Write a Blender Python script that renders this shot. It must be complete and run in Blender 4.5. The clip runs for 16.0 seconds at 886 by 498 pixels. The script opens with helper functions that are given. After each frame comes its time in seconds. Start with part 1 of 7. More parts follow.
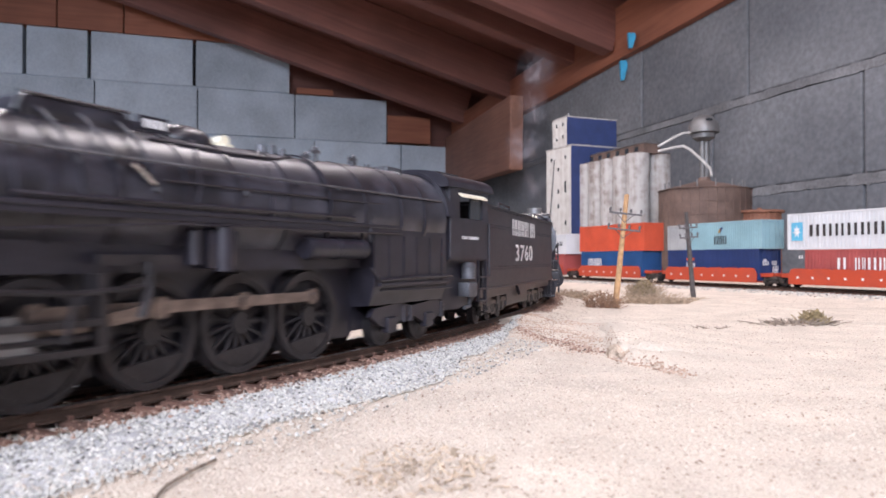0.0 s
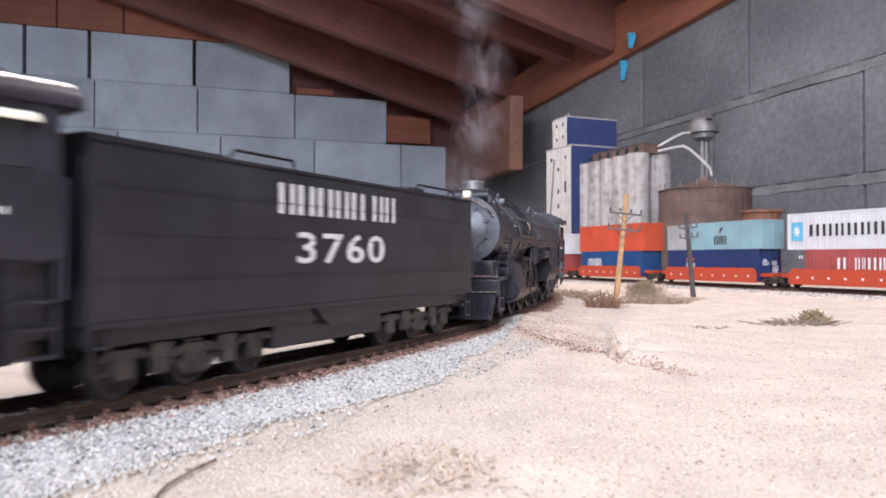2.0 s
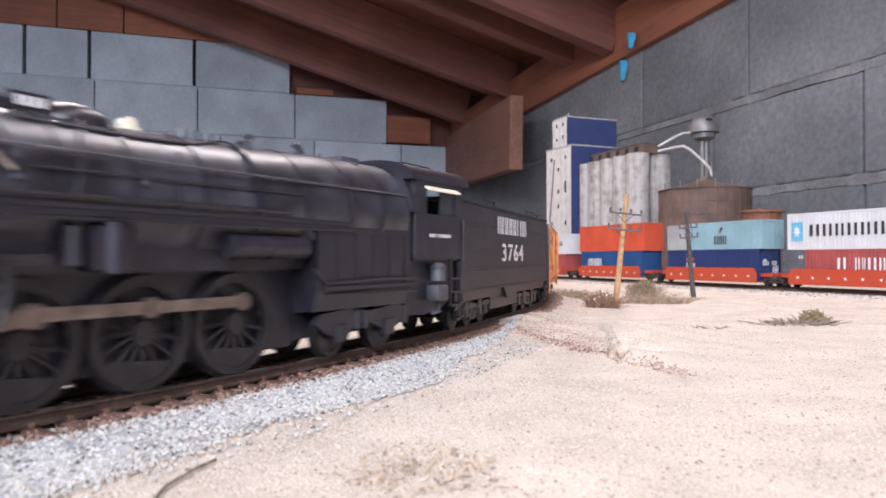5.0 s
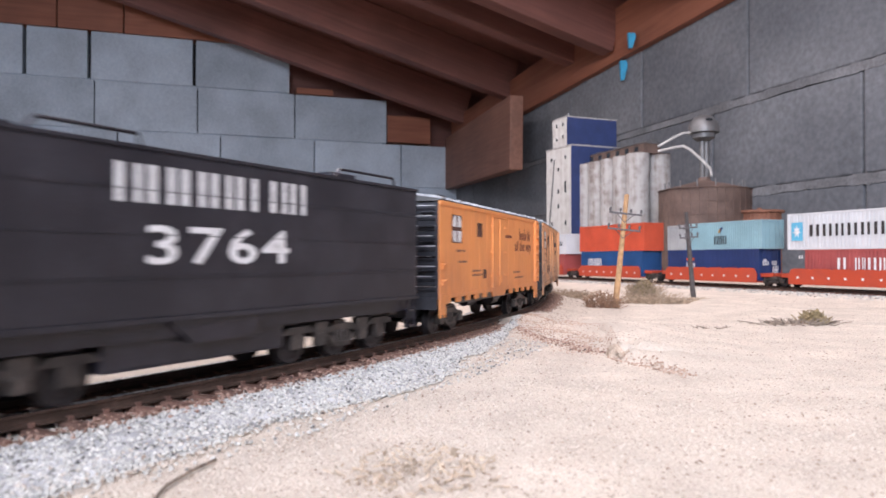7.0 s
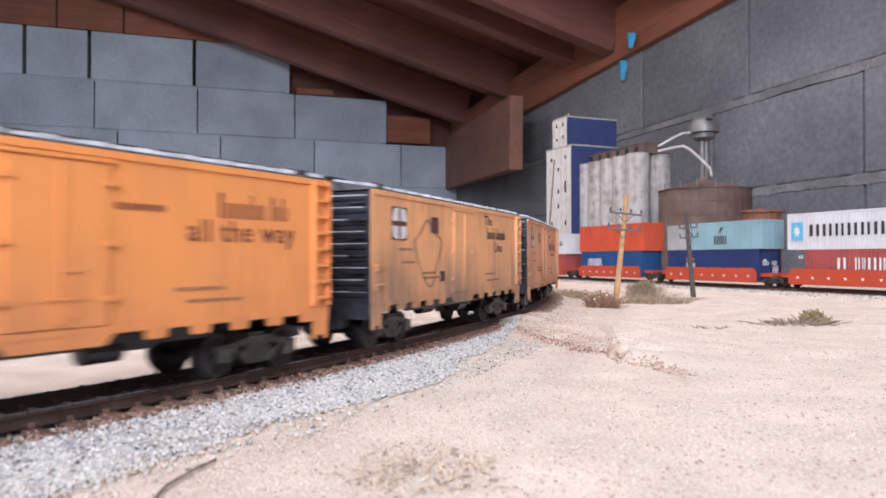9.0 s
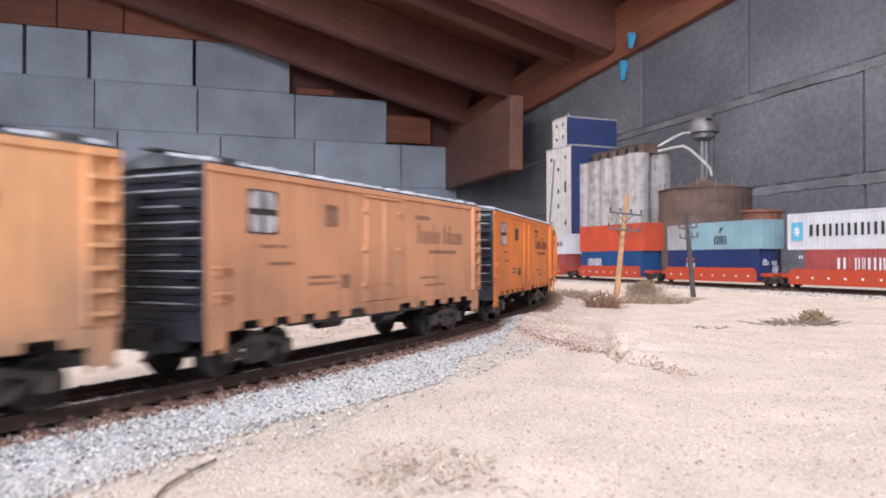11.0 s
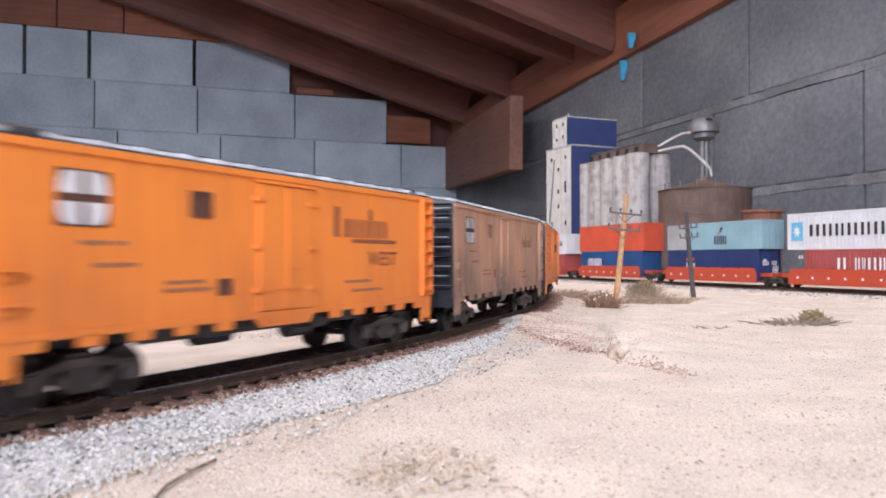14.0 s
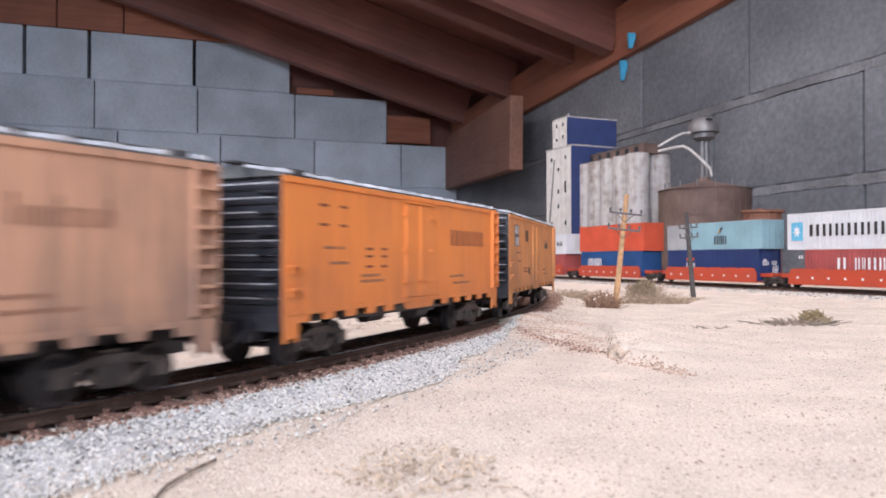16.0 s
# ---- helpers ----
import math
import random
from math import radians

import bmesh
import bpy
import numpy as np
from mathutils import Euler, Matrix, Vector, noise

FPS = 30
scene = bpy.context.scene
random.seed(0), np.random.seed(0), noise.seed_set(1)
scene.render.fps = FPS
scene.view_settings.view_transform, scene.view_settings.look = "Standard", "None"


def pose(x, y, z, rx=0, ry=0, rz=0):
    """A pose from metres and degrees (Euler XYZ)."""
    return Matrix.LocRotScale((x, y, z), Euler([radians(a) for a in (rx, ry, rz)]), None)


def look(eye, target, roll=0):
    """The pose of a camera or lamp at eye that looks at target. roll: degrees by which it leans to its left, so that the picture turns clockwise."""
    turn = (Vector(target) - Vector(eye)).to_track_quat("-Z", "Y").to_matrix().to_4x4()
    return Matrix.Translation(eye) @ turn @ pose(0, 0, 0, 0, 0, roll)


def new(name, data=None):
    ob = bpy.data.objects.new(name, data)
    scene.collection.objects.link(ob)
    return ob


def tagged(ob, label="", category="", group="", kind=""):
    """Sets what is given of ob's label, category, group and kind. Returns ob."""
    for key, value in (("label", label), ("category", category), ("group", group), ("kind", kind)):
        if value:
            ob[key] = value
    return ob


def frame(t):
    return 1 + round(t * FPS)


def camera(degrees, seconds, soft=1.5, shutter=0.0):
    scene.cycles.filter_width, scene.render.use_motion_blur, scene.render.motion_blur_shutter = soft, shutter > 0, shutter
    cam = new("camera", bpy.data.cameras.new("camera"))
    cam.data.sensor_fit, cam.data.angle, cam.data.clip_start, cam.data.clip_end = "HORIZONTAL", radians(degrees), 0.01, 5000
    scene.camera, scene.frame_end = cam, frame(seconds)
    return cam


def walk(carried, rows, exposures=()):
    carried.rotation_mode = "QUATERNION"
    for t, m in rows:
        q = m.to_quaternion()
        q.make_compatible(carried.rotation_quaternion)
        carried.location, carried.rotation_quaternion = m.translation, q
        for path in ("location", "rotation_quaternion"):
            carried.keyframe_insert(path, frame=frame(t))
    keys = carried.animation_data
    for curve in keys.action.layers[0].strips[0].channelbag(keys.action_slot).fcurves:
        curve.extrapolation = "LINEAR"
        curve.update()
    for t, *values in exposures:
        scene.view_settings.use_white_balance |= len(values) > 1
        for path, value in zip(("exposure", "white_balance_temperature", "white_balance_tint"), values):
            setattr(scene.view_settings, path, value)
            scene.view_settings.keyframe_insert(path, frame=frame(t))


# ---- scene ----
# Model railway (scale 1:87) in a block-walled shed. Metres; rolling stock is drawn in millimetres and scaled.
F_LEN, HALF = 1245.0, 784.0
EYE = Vector((0.0, 0.0, 0.0293))
cam = camera(2 * math.degrees(math.atan(HALF / F_LEN)), 16.0, soft=1.5, shutter=0.75)
cam.data.dof.use_dof, cam.data.dof.focus_distance, cam.data.dof.aperture_fstop = True, 0.27, 38.0
VIEW = look(EYE, (0.0, 10.0, EYE.z + 10.0 * 17.0 / F_LEN))
walk(cam, [(0.0, VIEW), (16.0, VIEW)], exposures=[(0.0, -0.18, 6080, 16), (4.0, -0.18, 6080, 16), (6.5, -0.22, 6080, 16), (9.0, -0.32, 6080, 16), (16.0, -0.32, 6080, 16)])

# ---------------------------------------------------------------- light
world = bpy.data.worlds.new("sky")
scene.world = world
world.use_nodes = True
wn = world.node_tree.nodes
sky = wn.new("ShaderNodeTexSky")
sky.sky_type = "NISHITA"
sky.sun_disc = False
sky.sun_elevation, sky.sun_rotation = radians(40), radians(200)
world.node_tree.links.new(sky.outputs[0], wn["Background"].inputs[0])
wn["Background"].inputs[1].default_value = 0.12


def area_lamp(name, eye, target, sx, sy, watts, colour):
    d = bpy.data.lights.new(name, "AREA")
    d.shape, d.size, d.size_y, d.energy, d.color = "RECTANGLE", sx, sy, watts, colour
    ob = new(name, d)
    ob.matrix_world = look(eye, target)
    return ob


# cool fill lamp added at an assumed window behind the camera
area_lamp("added_window_fill", (-0.26, -1.16, 0.80), (0.10, 1.5, 0.25), 1.3, 0.8, 60, (0.86, 0.93, 1.0))
# warm overhead lamps assumed out of view under the rafters, without fixtures
OVERHEAD = [((0.30, -0.15, 0.87), 3.2), ((0.12, 0.72, 0.82), 7.0), ((-0.62, 1.15, 0.95), 14.0)]
for p, watts in OVERHEAD:
    area_lamp("unseen_overhead_lamp", p, (p[0], p[1], 0.0), 0.09, 0.60, watts, (1.0, 0.90, 0.84))

# ---------------------------------------------------------------- materials


def mat(name, col, rough=0.6, metal=0.0, var=0.18, scale=60.0, fine=900.0, bump=0.0, second=None, mix=0.5, coat=0.0, per_object=0.0, spec=0.5, glow=0.0):
    """Base colour with two scales of noise, fine relief, and an optional second colour in stains."""
    m = bpy.data.materials.new(name)
    m.use_nodes = True
    nt = m.node_tree
    n, l = nt.nodes, nt.links
    bs = n["Principled BSDF"]
    tc = n.new("ShaderNodeTexCoord")
    a = n.new("ShaderNodeTexNoise")
    a.inputs["Scale"].default_value, a.inputs["Detail"].default_value = scale, 5
    b = n.new("ShaderNodeTexNoise")
    b.inputs["Scale"].default_value, b.inputs["Detail"].default_value = fine, 3
    l.new(tc.outputs["Object"], a.inputs["Vector"])
    l.new(tc.outputs["Object"], b.inputs["Vector"])
    ramp = n.new("ShaderNodeValToRGB")
    ramp.color_ramp.elements[0].position, ramp.color_ramp.elements[1].position = 0.5 - 0.3 * mix, 0.5 + 0.35 * (1 - mix) + 0.05
    ramp.color_ramp.elements[0].color = (*[c * (1 - var) for c in col], 1)
    ramp.color_ramp.elements[1].color = (*(second or [min(1, c * (1 + var)) for c in col]), 1)
    l.new(a.outputs["Fac"], ramp.inputs["Fac"])
    mx = n.new("ShaderNodeMixRGB")
    mx.blend_type = "OVERLAY"
    mx.inputs["Fac"].default_value = min(1.0, 1.6 * var)
    l.new(ramp.outputs["Color"], mx.inputs[1])
    l.new(b.outputs["Fac"], mx.inputs[2])
    out = mx.outputs["Color"]
    if per_object:
        oi = n.new("ShaderNodeObjectInfo")
        mr = n.new("ShaderNodeMapRange")
        mr.inputs["To Min"].default_value, mr.inputs["To Max"].default_value = 1 - per_object, 1 + per_object
        l.new(oi.outputs["Random"], mr.inputs["Value"])
        hs = n.new("ShaderNodeHueSaturation")
        l.new(mr.outputs["Result"], hs.inputs["Value"])
        l.new(out, hs.inputs["Color"])
        out = hs.outputs["Color"]
    l.new(out, bs.inputs["Base Color"])
    rr = n.new("ShaderNodeMapRange")
    rr.inputs["To Min"].default_value, rr.inputs["To Max"].default_value = max(0.03, rough - 0.1), min(1.0, rough + 0.12)
    l.new(b.outputs["Fac"], rr.inputs["Value"])
    l.new(rr.outputs["Result"], bs.inputs["Roughness"])
    bs.inputs["Metallic"].default_value = metal
    bs.inputs["Specular IOR Level"].default_value = spec
    bs.inputs["Coat Weight"].default_value = coat
    if glow:
        bs.inputs["Emission Color"].default_value = (*col, 1)
        bs.inputs["Emission Strength"].default_value = glow
    if bump:
        bp = n.new("ShaderNodeBump")
        bp.inputs["Strength"].default_value, bp.inputs["Distance"].default_value = 0.6, bump
        l.new(b.outputs["Fac"], bp.inputs["Height"])
        l.new(bp.outputs["Normal"], bs.inputs["Normal"])
    return m


def grained(name, dark, light, scale=1.0, rough=0.65, per_object=0.12):
    """Stained timber: long grain along the object's x axis, with knots and blotches."""
    m = bpy.data.materials.new(name)
    m.use_nodes = True
    n, l = m.node_tree.nodes, m.node_tree.links
    bs = n["Principled BSDF"]
    tc, mp = n.new("ShaderNodeTexCoord"), n.new("ShaderNodeMapping")
    mp.inputs["Scale"].default_value = (1.2 * scale, 26 * scale, 26 * scale)
    l.new(tc.outputs["Object"], mp.inputs["Vector"])
    a, b = n.new("ShaderNodeTexNoise"), n.new("ShaderNodeTexNoise")
    a.inputs["Scale"].default_value, a.inputs["Detail"].default_value, a.inputs["Distortion"].default_value = 3.0, 8, 0.8
    b.inputs["Scale"].default_value, b.inputs["Detail"].default_value = 4.0 * scale, 4
    l.new(mp.outputs[0], a.inputs["Vector"])
    l.new(tc.outputs["Object"], b.inputs["Vector"])
    r = n.new("ShaderNodeValToRGB")
    r.color_ramp.elements[0].color, r.color_ramp.elements[1].color = (*dark, 1), (*light, 1)
    r.color_ramp.elements[0].position, r.color_ramp.elements[1].position = 0.3, 0.72
    l.new(a.outputs["Fac"], r.inputs["Fac"])
    mx = n.new("ShaderNodeMixRGB")
    mx.blend_type, mx.inputs["Fac"].default_value = "OVERLAY", 0.5
    l.new(r.outputs["Color"], mx.inputs[1])
    l.new(b.outputs["Fac"], mx.inputs[2])
    oi, mr, hs = n.new("ShaderNodeObjectInfo"), n.new("ShaderNodeMapRange"), n.new("ShaderNodeHueSaturation")
    mr.inputs["To Min"].default_value, mr.inputs["To Max"].default_value = 1 - per_object, 1 + per_object
    l.new(oi.outputs["Random"], mr.inputs["Value"])
    l.new(mr.outputs["Result"], hs.inputs["Value"])
    l.new(mx.outputs["Color"], hs.inputs["Color"])
    l.new(hs.outputs["Color"], bs.inputs["Base Color"])
    bs.inputs["Roughness"].default_value = rough
    bp = n.new("ShaderNodeBump")
    bp.inputs["Strength"].default_value, bp.inputs["Distance"].default_value = 0.5, 0.002
    l.new(a.outputs["Fac"], bp.inputs["Height"])
    l.new(bp.outputs["Normal"], bs.inputs["Normal"])
    return m


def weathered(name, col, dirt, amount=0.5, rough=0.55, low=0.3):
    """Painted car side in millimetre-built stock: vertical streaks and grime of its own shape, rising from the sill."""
    m = bpy.data.materials.new(name)
    m.use_nodes = True
    n, l = m.node_tree.nodes, m.node_tree.links
    bs = n["Principled BSDF"]
    tc, mp = n.new("ShaderNodeTexCoord"), n.new("ShaderNodeMapping")
    mp.inputs["Scale"].default_value = (420, 420, 40)
    l.new(tc.outputs["Object"], mp.inputs["Vector"])
    a, b, c = n.new("ShaderNodeTexNoise"), n.new("ShaderNodeTexNoise"), n.new("ShaderNodeTexNoise")
    a.inputs["Scale"].default_value, a.inputs["Detail"].default_value = 1.0, 5
    b.inputs["Scale"].default_value, b.inputs["Detail"].default_value = 38.0, 5
    c.inputs["Scale"].default_value, c.inputs["Detail"].default_value = 2600.0, 2
    l.new(mp.outputs[0], a.inputs["Vector"])
    l.new(tc.outputs["Object"], b.inputs["Vector"])
    l.new(tc.outputs["Object"], c.inputs["Vector"])
    mul = n.new("ShaderNodeMath")
    mul.operation = "MULTIPLY"
    l.new(a.outputs["Fac"], mul.inputs[0])
    l.new(b.outputs["Fac"], mul.inputs[1])
    mr = n.new("ShaderNodeMapRange")
    mr.inputs["From Min"].default_value, mr.inputs["From Max"].default_value = 0.16, 0.46
    mr.inputs["To Min"].default_value, mr.inputs["To Max"].default_value = 0.0, amount
    l.new(mul.outputs[0], mr.inputs["Value"])
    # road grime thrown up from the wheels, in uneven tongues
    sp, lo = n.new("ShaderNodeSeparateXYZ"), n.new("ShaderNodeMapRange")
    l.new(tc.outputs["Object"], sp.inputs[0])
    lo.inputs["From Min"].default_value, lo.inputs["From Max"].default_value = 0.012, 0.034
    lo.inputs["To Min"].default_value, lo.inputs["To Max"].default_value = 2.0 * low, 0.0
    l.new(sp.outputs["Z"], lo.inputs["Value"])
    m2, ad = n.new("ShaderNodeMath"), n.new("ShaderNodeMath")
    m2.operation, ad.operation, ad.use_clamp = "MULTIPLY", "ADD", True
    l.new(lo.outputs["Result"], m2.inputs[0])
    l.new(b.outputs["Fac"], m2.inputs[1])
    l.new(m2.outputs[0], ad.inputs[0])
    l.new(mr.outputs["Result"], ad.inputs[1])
    mx = n.new("ShaderNodeMixRGB")
    mx.inputs[1].default_value, mx.inputs[2].default_value = (*col, 1), (*dirt, 1)
    l.new(ad.outputs[0], mx.inputs["Fac"])
    l.new(mx.outputs["Color"], bs.inputs["Base Color"])
    bs.inputs["Roughness"].default_value = rough
    bp = n.new("ShaderNodeBump")
    bp.inputs["Strength"].default_value, bp.inputs["Distance"].default_value = 0.3, 0.0002
    l.new(c.outputs["Fac"], bp.inputs["Height"])
    l.new(bp.outputs["Normal"], bs.inputs["Normal"])
    return m


def streaked(name, col, stain, amount=0.85):
    """Weathered wall of a model building: long upright runs of stain, and speckled grime."""
    m = bpy.data.materials.new(name)
    m.use_nodes = True
    n, l = m.node_tree.nodes, m.node_tree.links
    bs = n["Principled BSDF"]
    tc, oi, add = n.new("ShaderNodeTexCoord"), n.new("ShaderNodeObjectInfo"), n.new("ShaderNodeVectorMath")
    l.new(tc.outputs["Object"], add.inputs[0])
    l.new(oi.outputs["Random"], add.inputs[1])
    mp = n.new("ShaderNodeMapping")
    mp.inputs["Scale"].default_value = (110, 110, 7)
    l.new(add.outputs[0], mp.inputs["Vector"])
    a, b = n.new("ShaderNodeTexNoise"), n.new("ShaderNodeTexNoise")
    a.inputs["Scale"].default_value, a.inputs["Detail"].default_value = 1.0, 6
    b.inputs["Scale"].default_value, b.inputs["Detail"].default_value = 70.0, 6
    l.new(mp.outputs[0], a.inputs["Vector"])
    l.new(add.outputs[0], b.inputs["Vector"])
    mu, mr = n.new("ShaderNodeMath"), n.new("ShaderNodeMapRange")
    mu.operation = "MULTIPLY"
    l.new(a.outputs["Fac"], mu.inputs[0])
    l.new(b.outputs["Fac"], mu.inputs[1])
    mr.inputs["From Min"].default_value, mr.inputs["From Max"].default_value, mr.inputs["To Max"].default_value = 0.20, 0.42, amount
    l.new(mu.outputs[0], mr.inputs["Value"])
    mx = n.new("ShaderNodeMixRGB")
    mx.inputs[1].default_value, mx.inputs[2].default_value = (*col, 1), (*stain, 1)
    l.new(mr.outputs["Result"], mx.inputs["Fac"])
    l.new(mx.outputs["Color"], bs.inputs["Base Color"])
    bs.inputs["Roughness"].default_value = 0.85
    return m


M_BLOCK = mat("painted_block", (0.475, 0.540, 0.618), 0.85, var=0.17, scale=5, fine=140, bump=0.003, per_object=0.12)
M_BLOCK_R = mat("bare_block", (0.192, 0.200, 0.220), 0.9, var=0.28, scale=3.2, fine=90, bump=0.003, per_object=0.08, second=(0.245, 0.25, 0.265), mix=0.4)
M_MORTAR = mat("mortar", (0.215, 0.215, 0.225), 0.95, var=0.3, scale=10, fine=170, bump=0.004)
M_JOINT = mat("open_joint", (0.03, 0.028, 0.03), 0.95)
M_TIMBER = grained("stained_timber", (0.145, 0.056, 0.044), (0.205, 0.082, 0.062), per_object=0.15)
M_TIMBER_RED = grained("red_stained_timber", (0.24, 0.080, 0.045), (0.33, 0.125, 0.07))
M_TIMBER_PALE = grained("brown_timber", (0.190, 0.086, 0.058), (0.270, 0.130, 0.088))
M_SAND = mat("sand", (0.62, 0.54, 0.455), 0.95, var=0.13, scale=50, fine=1500, bump=0.0016, spec=0.2)
M_GRAIN = mat("sand_grain", (0.70, 0.57, 0.46), 0.9, var=0.3, scale=1200, fine=4000, spec=0.3)
M_BALLAST = mat("ballast_stone", (0.50, 0.50, 0.53), 0.85, var=0.5, scale=700, fine=3000, spec=0.4)
M_BED_RUST = mat("rusty_grit", (0.30, 0.18, 0.13), 0.95, var=0.4, scale=700, fine=3000, spec=0.2)
M_BED = mat("ballast_bed", (0.46, 0.455, 0.455), 0.95, var=0.3, scale=160, fine=2600, bump=0.0006, spec=0.2)
M_TIE = mat("tie", (0.16, 0.085, 0.062), 0.85, var=0.35, scale=240, fine=1500, bump=0.0002, per_object=0.25)
M_RAIL = mat("rail_side", (0.10, 0.065, 0.05), 0.6, 0.5, var=0.3, scale=200)
M_RAILTOP = mat("rail_top", (0.58, 0.56, 0.54), 0.28, 1.0, var=0.15, scale=300)
M_BLACK = mat("engine_black", (0.0205, 0.0182, 0.0255), 0.36, var=0.3, scale=160, fine=1600, bump=0.00005, spec=0.5)
M_GLOSS = mat("boiler_black", (0.020, 0.0185, 0.026), 0.36, var=0.35, scale=110, fine=1400, second=(0.062, 0.060, 0.078), mix=0.35, bump=0.00008, spec=0.6)
M_GREY = mat("graphite", (0.10, 0.10, 0.112), 0.45, 0.4, var=0.35, scale=180, fine=1800)
M_TENDER = mat("tender_black", (0.0215, 0.0195, 0.0275), 0.45, var=0.3, scale=90, fine=1500, second=(0.032, 0.030, 0.038), mix=0.35)
M_STEEL = mat("rod_steel", (0.24, 0.19, 0.165), 0.4, 0.8, var=0.35, scale=220, fine=1800)
M_BRIGHT = mat("bright_steel", (0.6, 0.58, 0.56), 0.25, 1.0, var=0.1, scale=300)
M_WHEEL = mat("wheel_black", (0.028, 0.024, 0.026), 0.42, 0.3, var=0.4, scale=260, fine=1800)
M_LAMP = mat("headlamp_glass", (1.0, 0.93, 0.80), 0.2, var=0.0, glow=5.0)
M_CREAM = mat("cream_awning", (0.80, 0.74, 0.58), 0.6, var=0.1, scale=200)
M_BRASS = mat("brass", (0.70, 0.46, 0.16), 0.3, 0.9, var=0.15, scale=300)
M_LETTER = mat("white_lettering", (0.66, 0.65, 0.65), 0.6, var=0.12, scale=400)
M_INK = mat("black_lettering", (0.030, 0.024, 0.024), 0.7, var=0.2, scale=400)
M_MAROON = mat("maroon_lettering", (0.20, 0.062, 0.035), 0.7, var=0.3, scale=300)
M_PLACARD = mat("dark_brown_placard", (0.095, 0.040, 0.026), 0.7, var=0.3, scale=300)
M_FADED = mat("faded_lettering", (0.27, 0.135, 0.085), 0.75, var=0.35, scale=300)
M_GLASS = mat("dark_glass", (0.03, 0.032, 0.036), 0.08, var=0.1, spec=0.7)
M_ROOF = mat("car_roof_black", (0.05, 0.05, 0.055), 0.5, var=0.3, scale=120, second=(0.17, 0.165, 0.16), mix=0.5)
# roof dust; the same pale colour paints highlights on the car-end ribs
M_DUST_GLINT = mat("dust_and_rib_glint", (0.46, 0.45, 0.46), 0.7, var=0.3, scale=160)
M_CAREND = mat("car_end_black", (0.024, 0.024, 0.032), 0.45, var=0.3, scale=110, second=(0.048, 0.048, 0.055), mix=0.4)
M_TRUCK = mat("truck_brown_black", (0.050, 0.041, 0.039), 0.45, 0.25, var=0.4, scale=200, second=(0.10, 0.083, 0.074), mix=0.45)
M_CONCRETE = streaked("weathered_concrete", (0.42, 0.40, 0.385), (0.17, 0.13, 0.11))
M_WHITE = streaked("white_wall", (0.56, 0.545, 0.52), (0.30, 0.25, 0.22), 0.5)
M_NAVY = mat("navy_wall", (0.025, 0.042, 0.13), 0.6, var=0.15, scale=40, fine=700)
M_RUST = mat("rusty_steel", (0.135, 0.088, 0.072), 0.75, 0.1, var=0.3, scale=30, fine=600, second=(0.175, 0.115, 0.092), mix=0.5)
M_RUST_RED = mat("rust_red_steel", (0.24, 0.105, 0.065), 0.75, 0.1, var=0.25, scale=60, fine=700)
M_TIN = mat("galvanised", (0.20, 0.195, 0.195), 0.5, 0.5, var=0.2, scale=60)
M_PIPE = mat("pale_pipe", (0.46, 0.44, 0.42), 0.55, var=0.15, scale=90)
M_POLE = mat("pale_pole_wood", (0.50, 0.29, 0.14), 0.8, var=0.25, scale=300, fine=1500)
M_POLE_DARK = mat("dark_pole_wood", (0.085, 0.072, 0.068), 0.85, var=0.25, scale=300)
M_INSULATOR = mat("insulator", (0.10, 0.085, 0.085), 0.5, var=0.2)
M_WEED = mat("dry_weed", (0.40, 0.30, 0.21), 0.9, var=0.4, scale=400)
M_WEED_RED = mat("rust_weed", (0.27, 0.155, 0.095), 0.9, var=0.4, scale=400)
M_WEED_GREEN = mat("green_weed", (0.31, 0.235, 0.125), 0.9, var=0.4, scale=400)
M_STRAW = mat("pale_straw", (0.49, 0.385, 0.285), 0.9, var=0.3, scale=400)
M_TWIG = mat("grey_twig", (0.27, 0.215, 0.17), 0.9, var=0.4, scale=400)
M_ROCK = mat("sand_rock", (0.47, 0.37, 0.285), 0.9, var=0.3, scale=160, fine=1500, bump=0.0006)
M_DIRT = mat("reddish_dirt", (0.45, 0.32, 0.245), 0.95, var=0.2, scale=300, fine=2000, spec=0.2)
M_BOX_GREY = mat("pale_grey_box", (0.36, 0.36, 0.36), 0.6, var=0.15, scale=50)
M_WELL = mat("orange_red_well", (0.52, 0.066, 0.024), 0.5, var=0.16, scale=60, fine=900, second=(0.36, 0.055, 0.03), mix=0.35)
M_BOX_ORANGE = mat("orange_box", (0.54, 0.085, 0.038), 0.5, var=0.12, scale=50)
M_BOX_BLUE = mat("blue_box", (0.015, 0.070, 0.20), 0.5, var=0.12, scale=50)
M_BOX_NAVY = mat("navy_box", (0.017, 0.036, 0.125), 0.5, var=0.12, scale=50)
M_BOX_SKY = mat("pale_blue_box", (0.25, 0.395, 0.435), 0.5, var=0.1, scale=50)
M_BOX_WHITE = mat("white_box", (0.60, 0.60, 0.61), 0.5, var=0.06, scale=50)
M_BOX_RED = mat("dull_red_box", (0.35, 0.078, 0.072), 0.5, var=0.12, scale=50)
M_STAR = mat("sky_blue_sign", (0.12, 0.42, 0.60), 0.5, var=0.05)
M_CLIP = mat("blue_plastic", (0.05, 0.36, 0.60), 0.4, var=0.1)



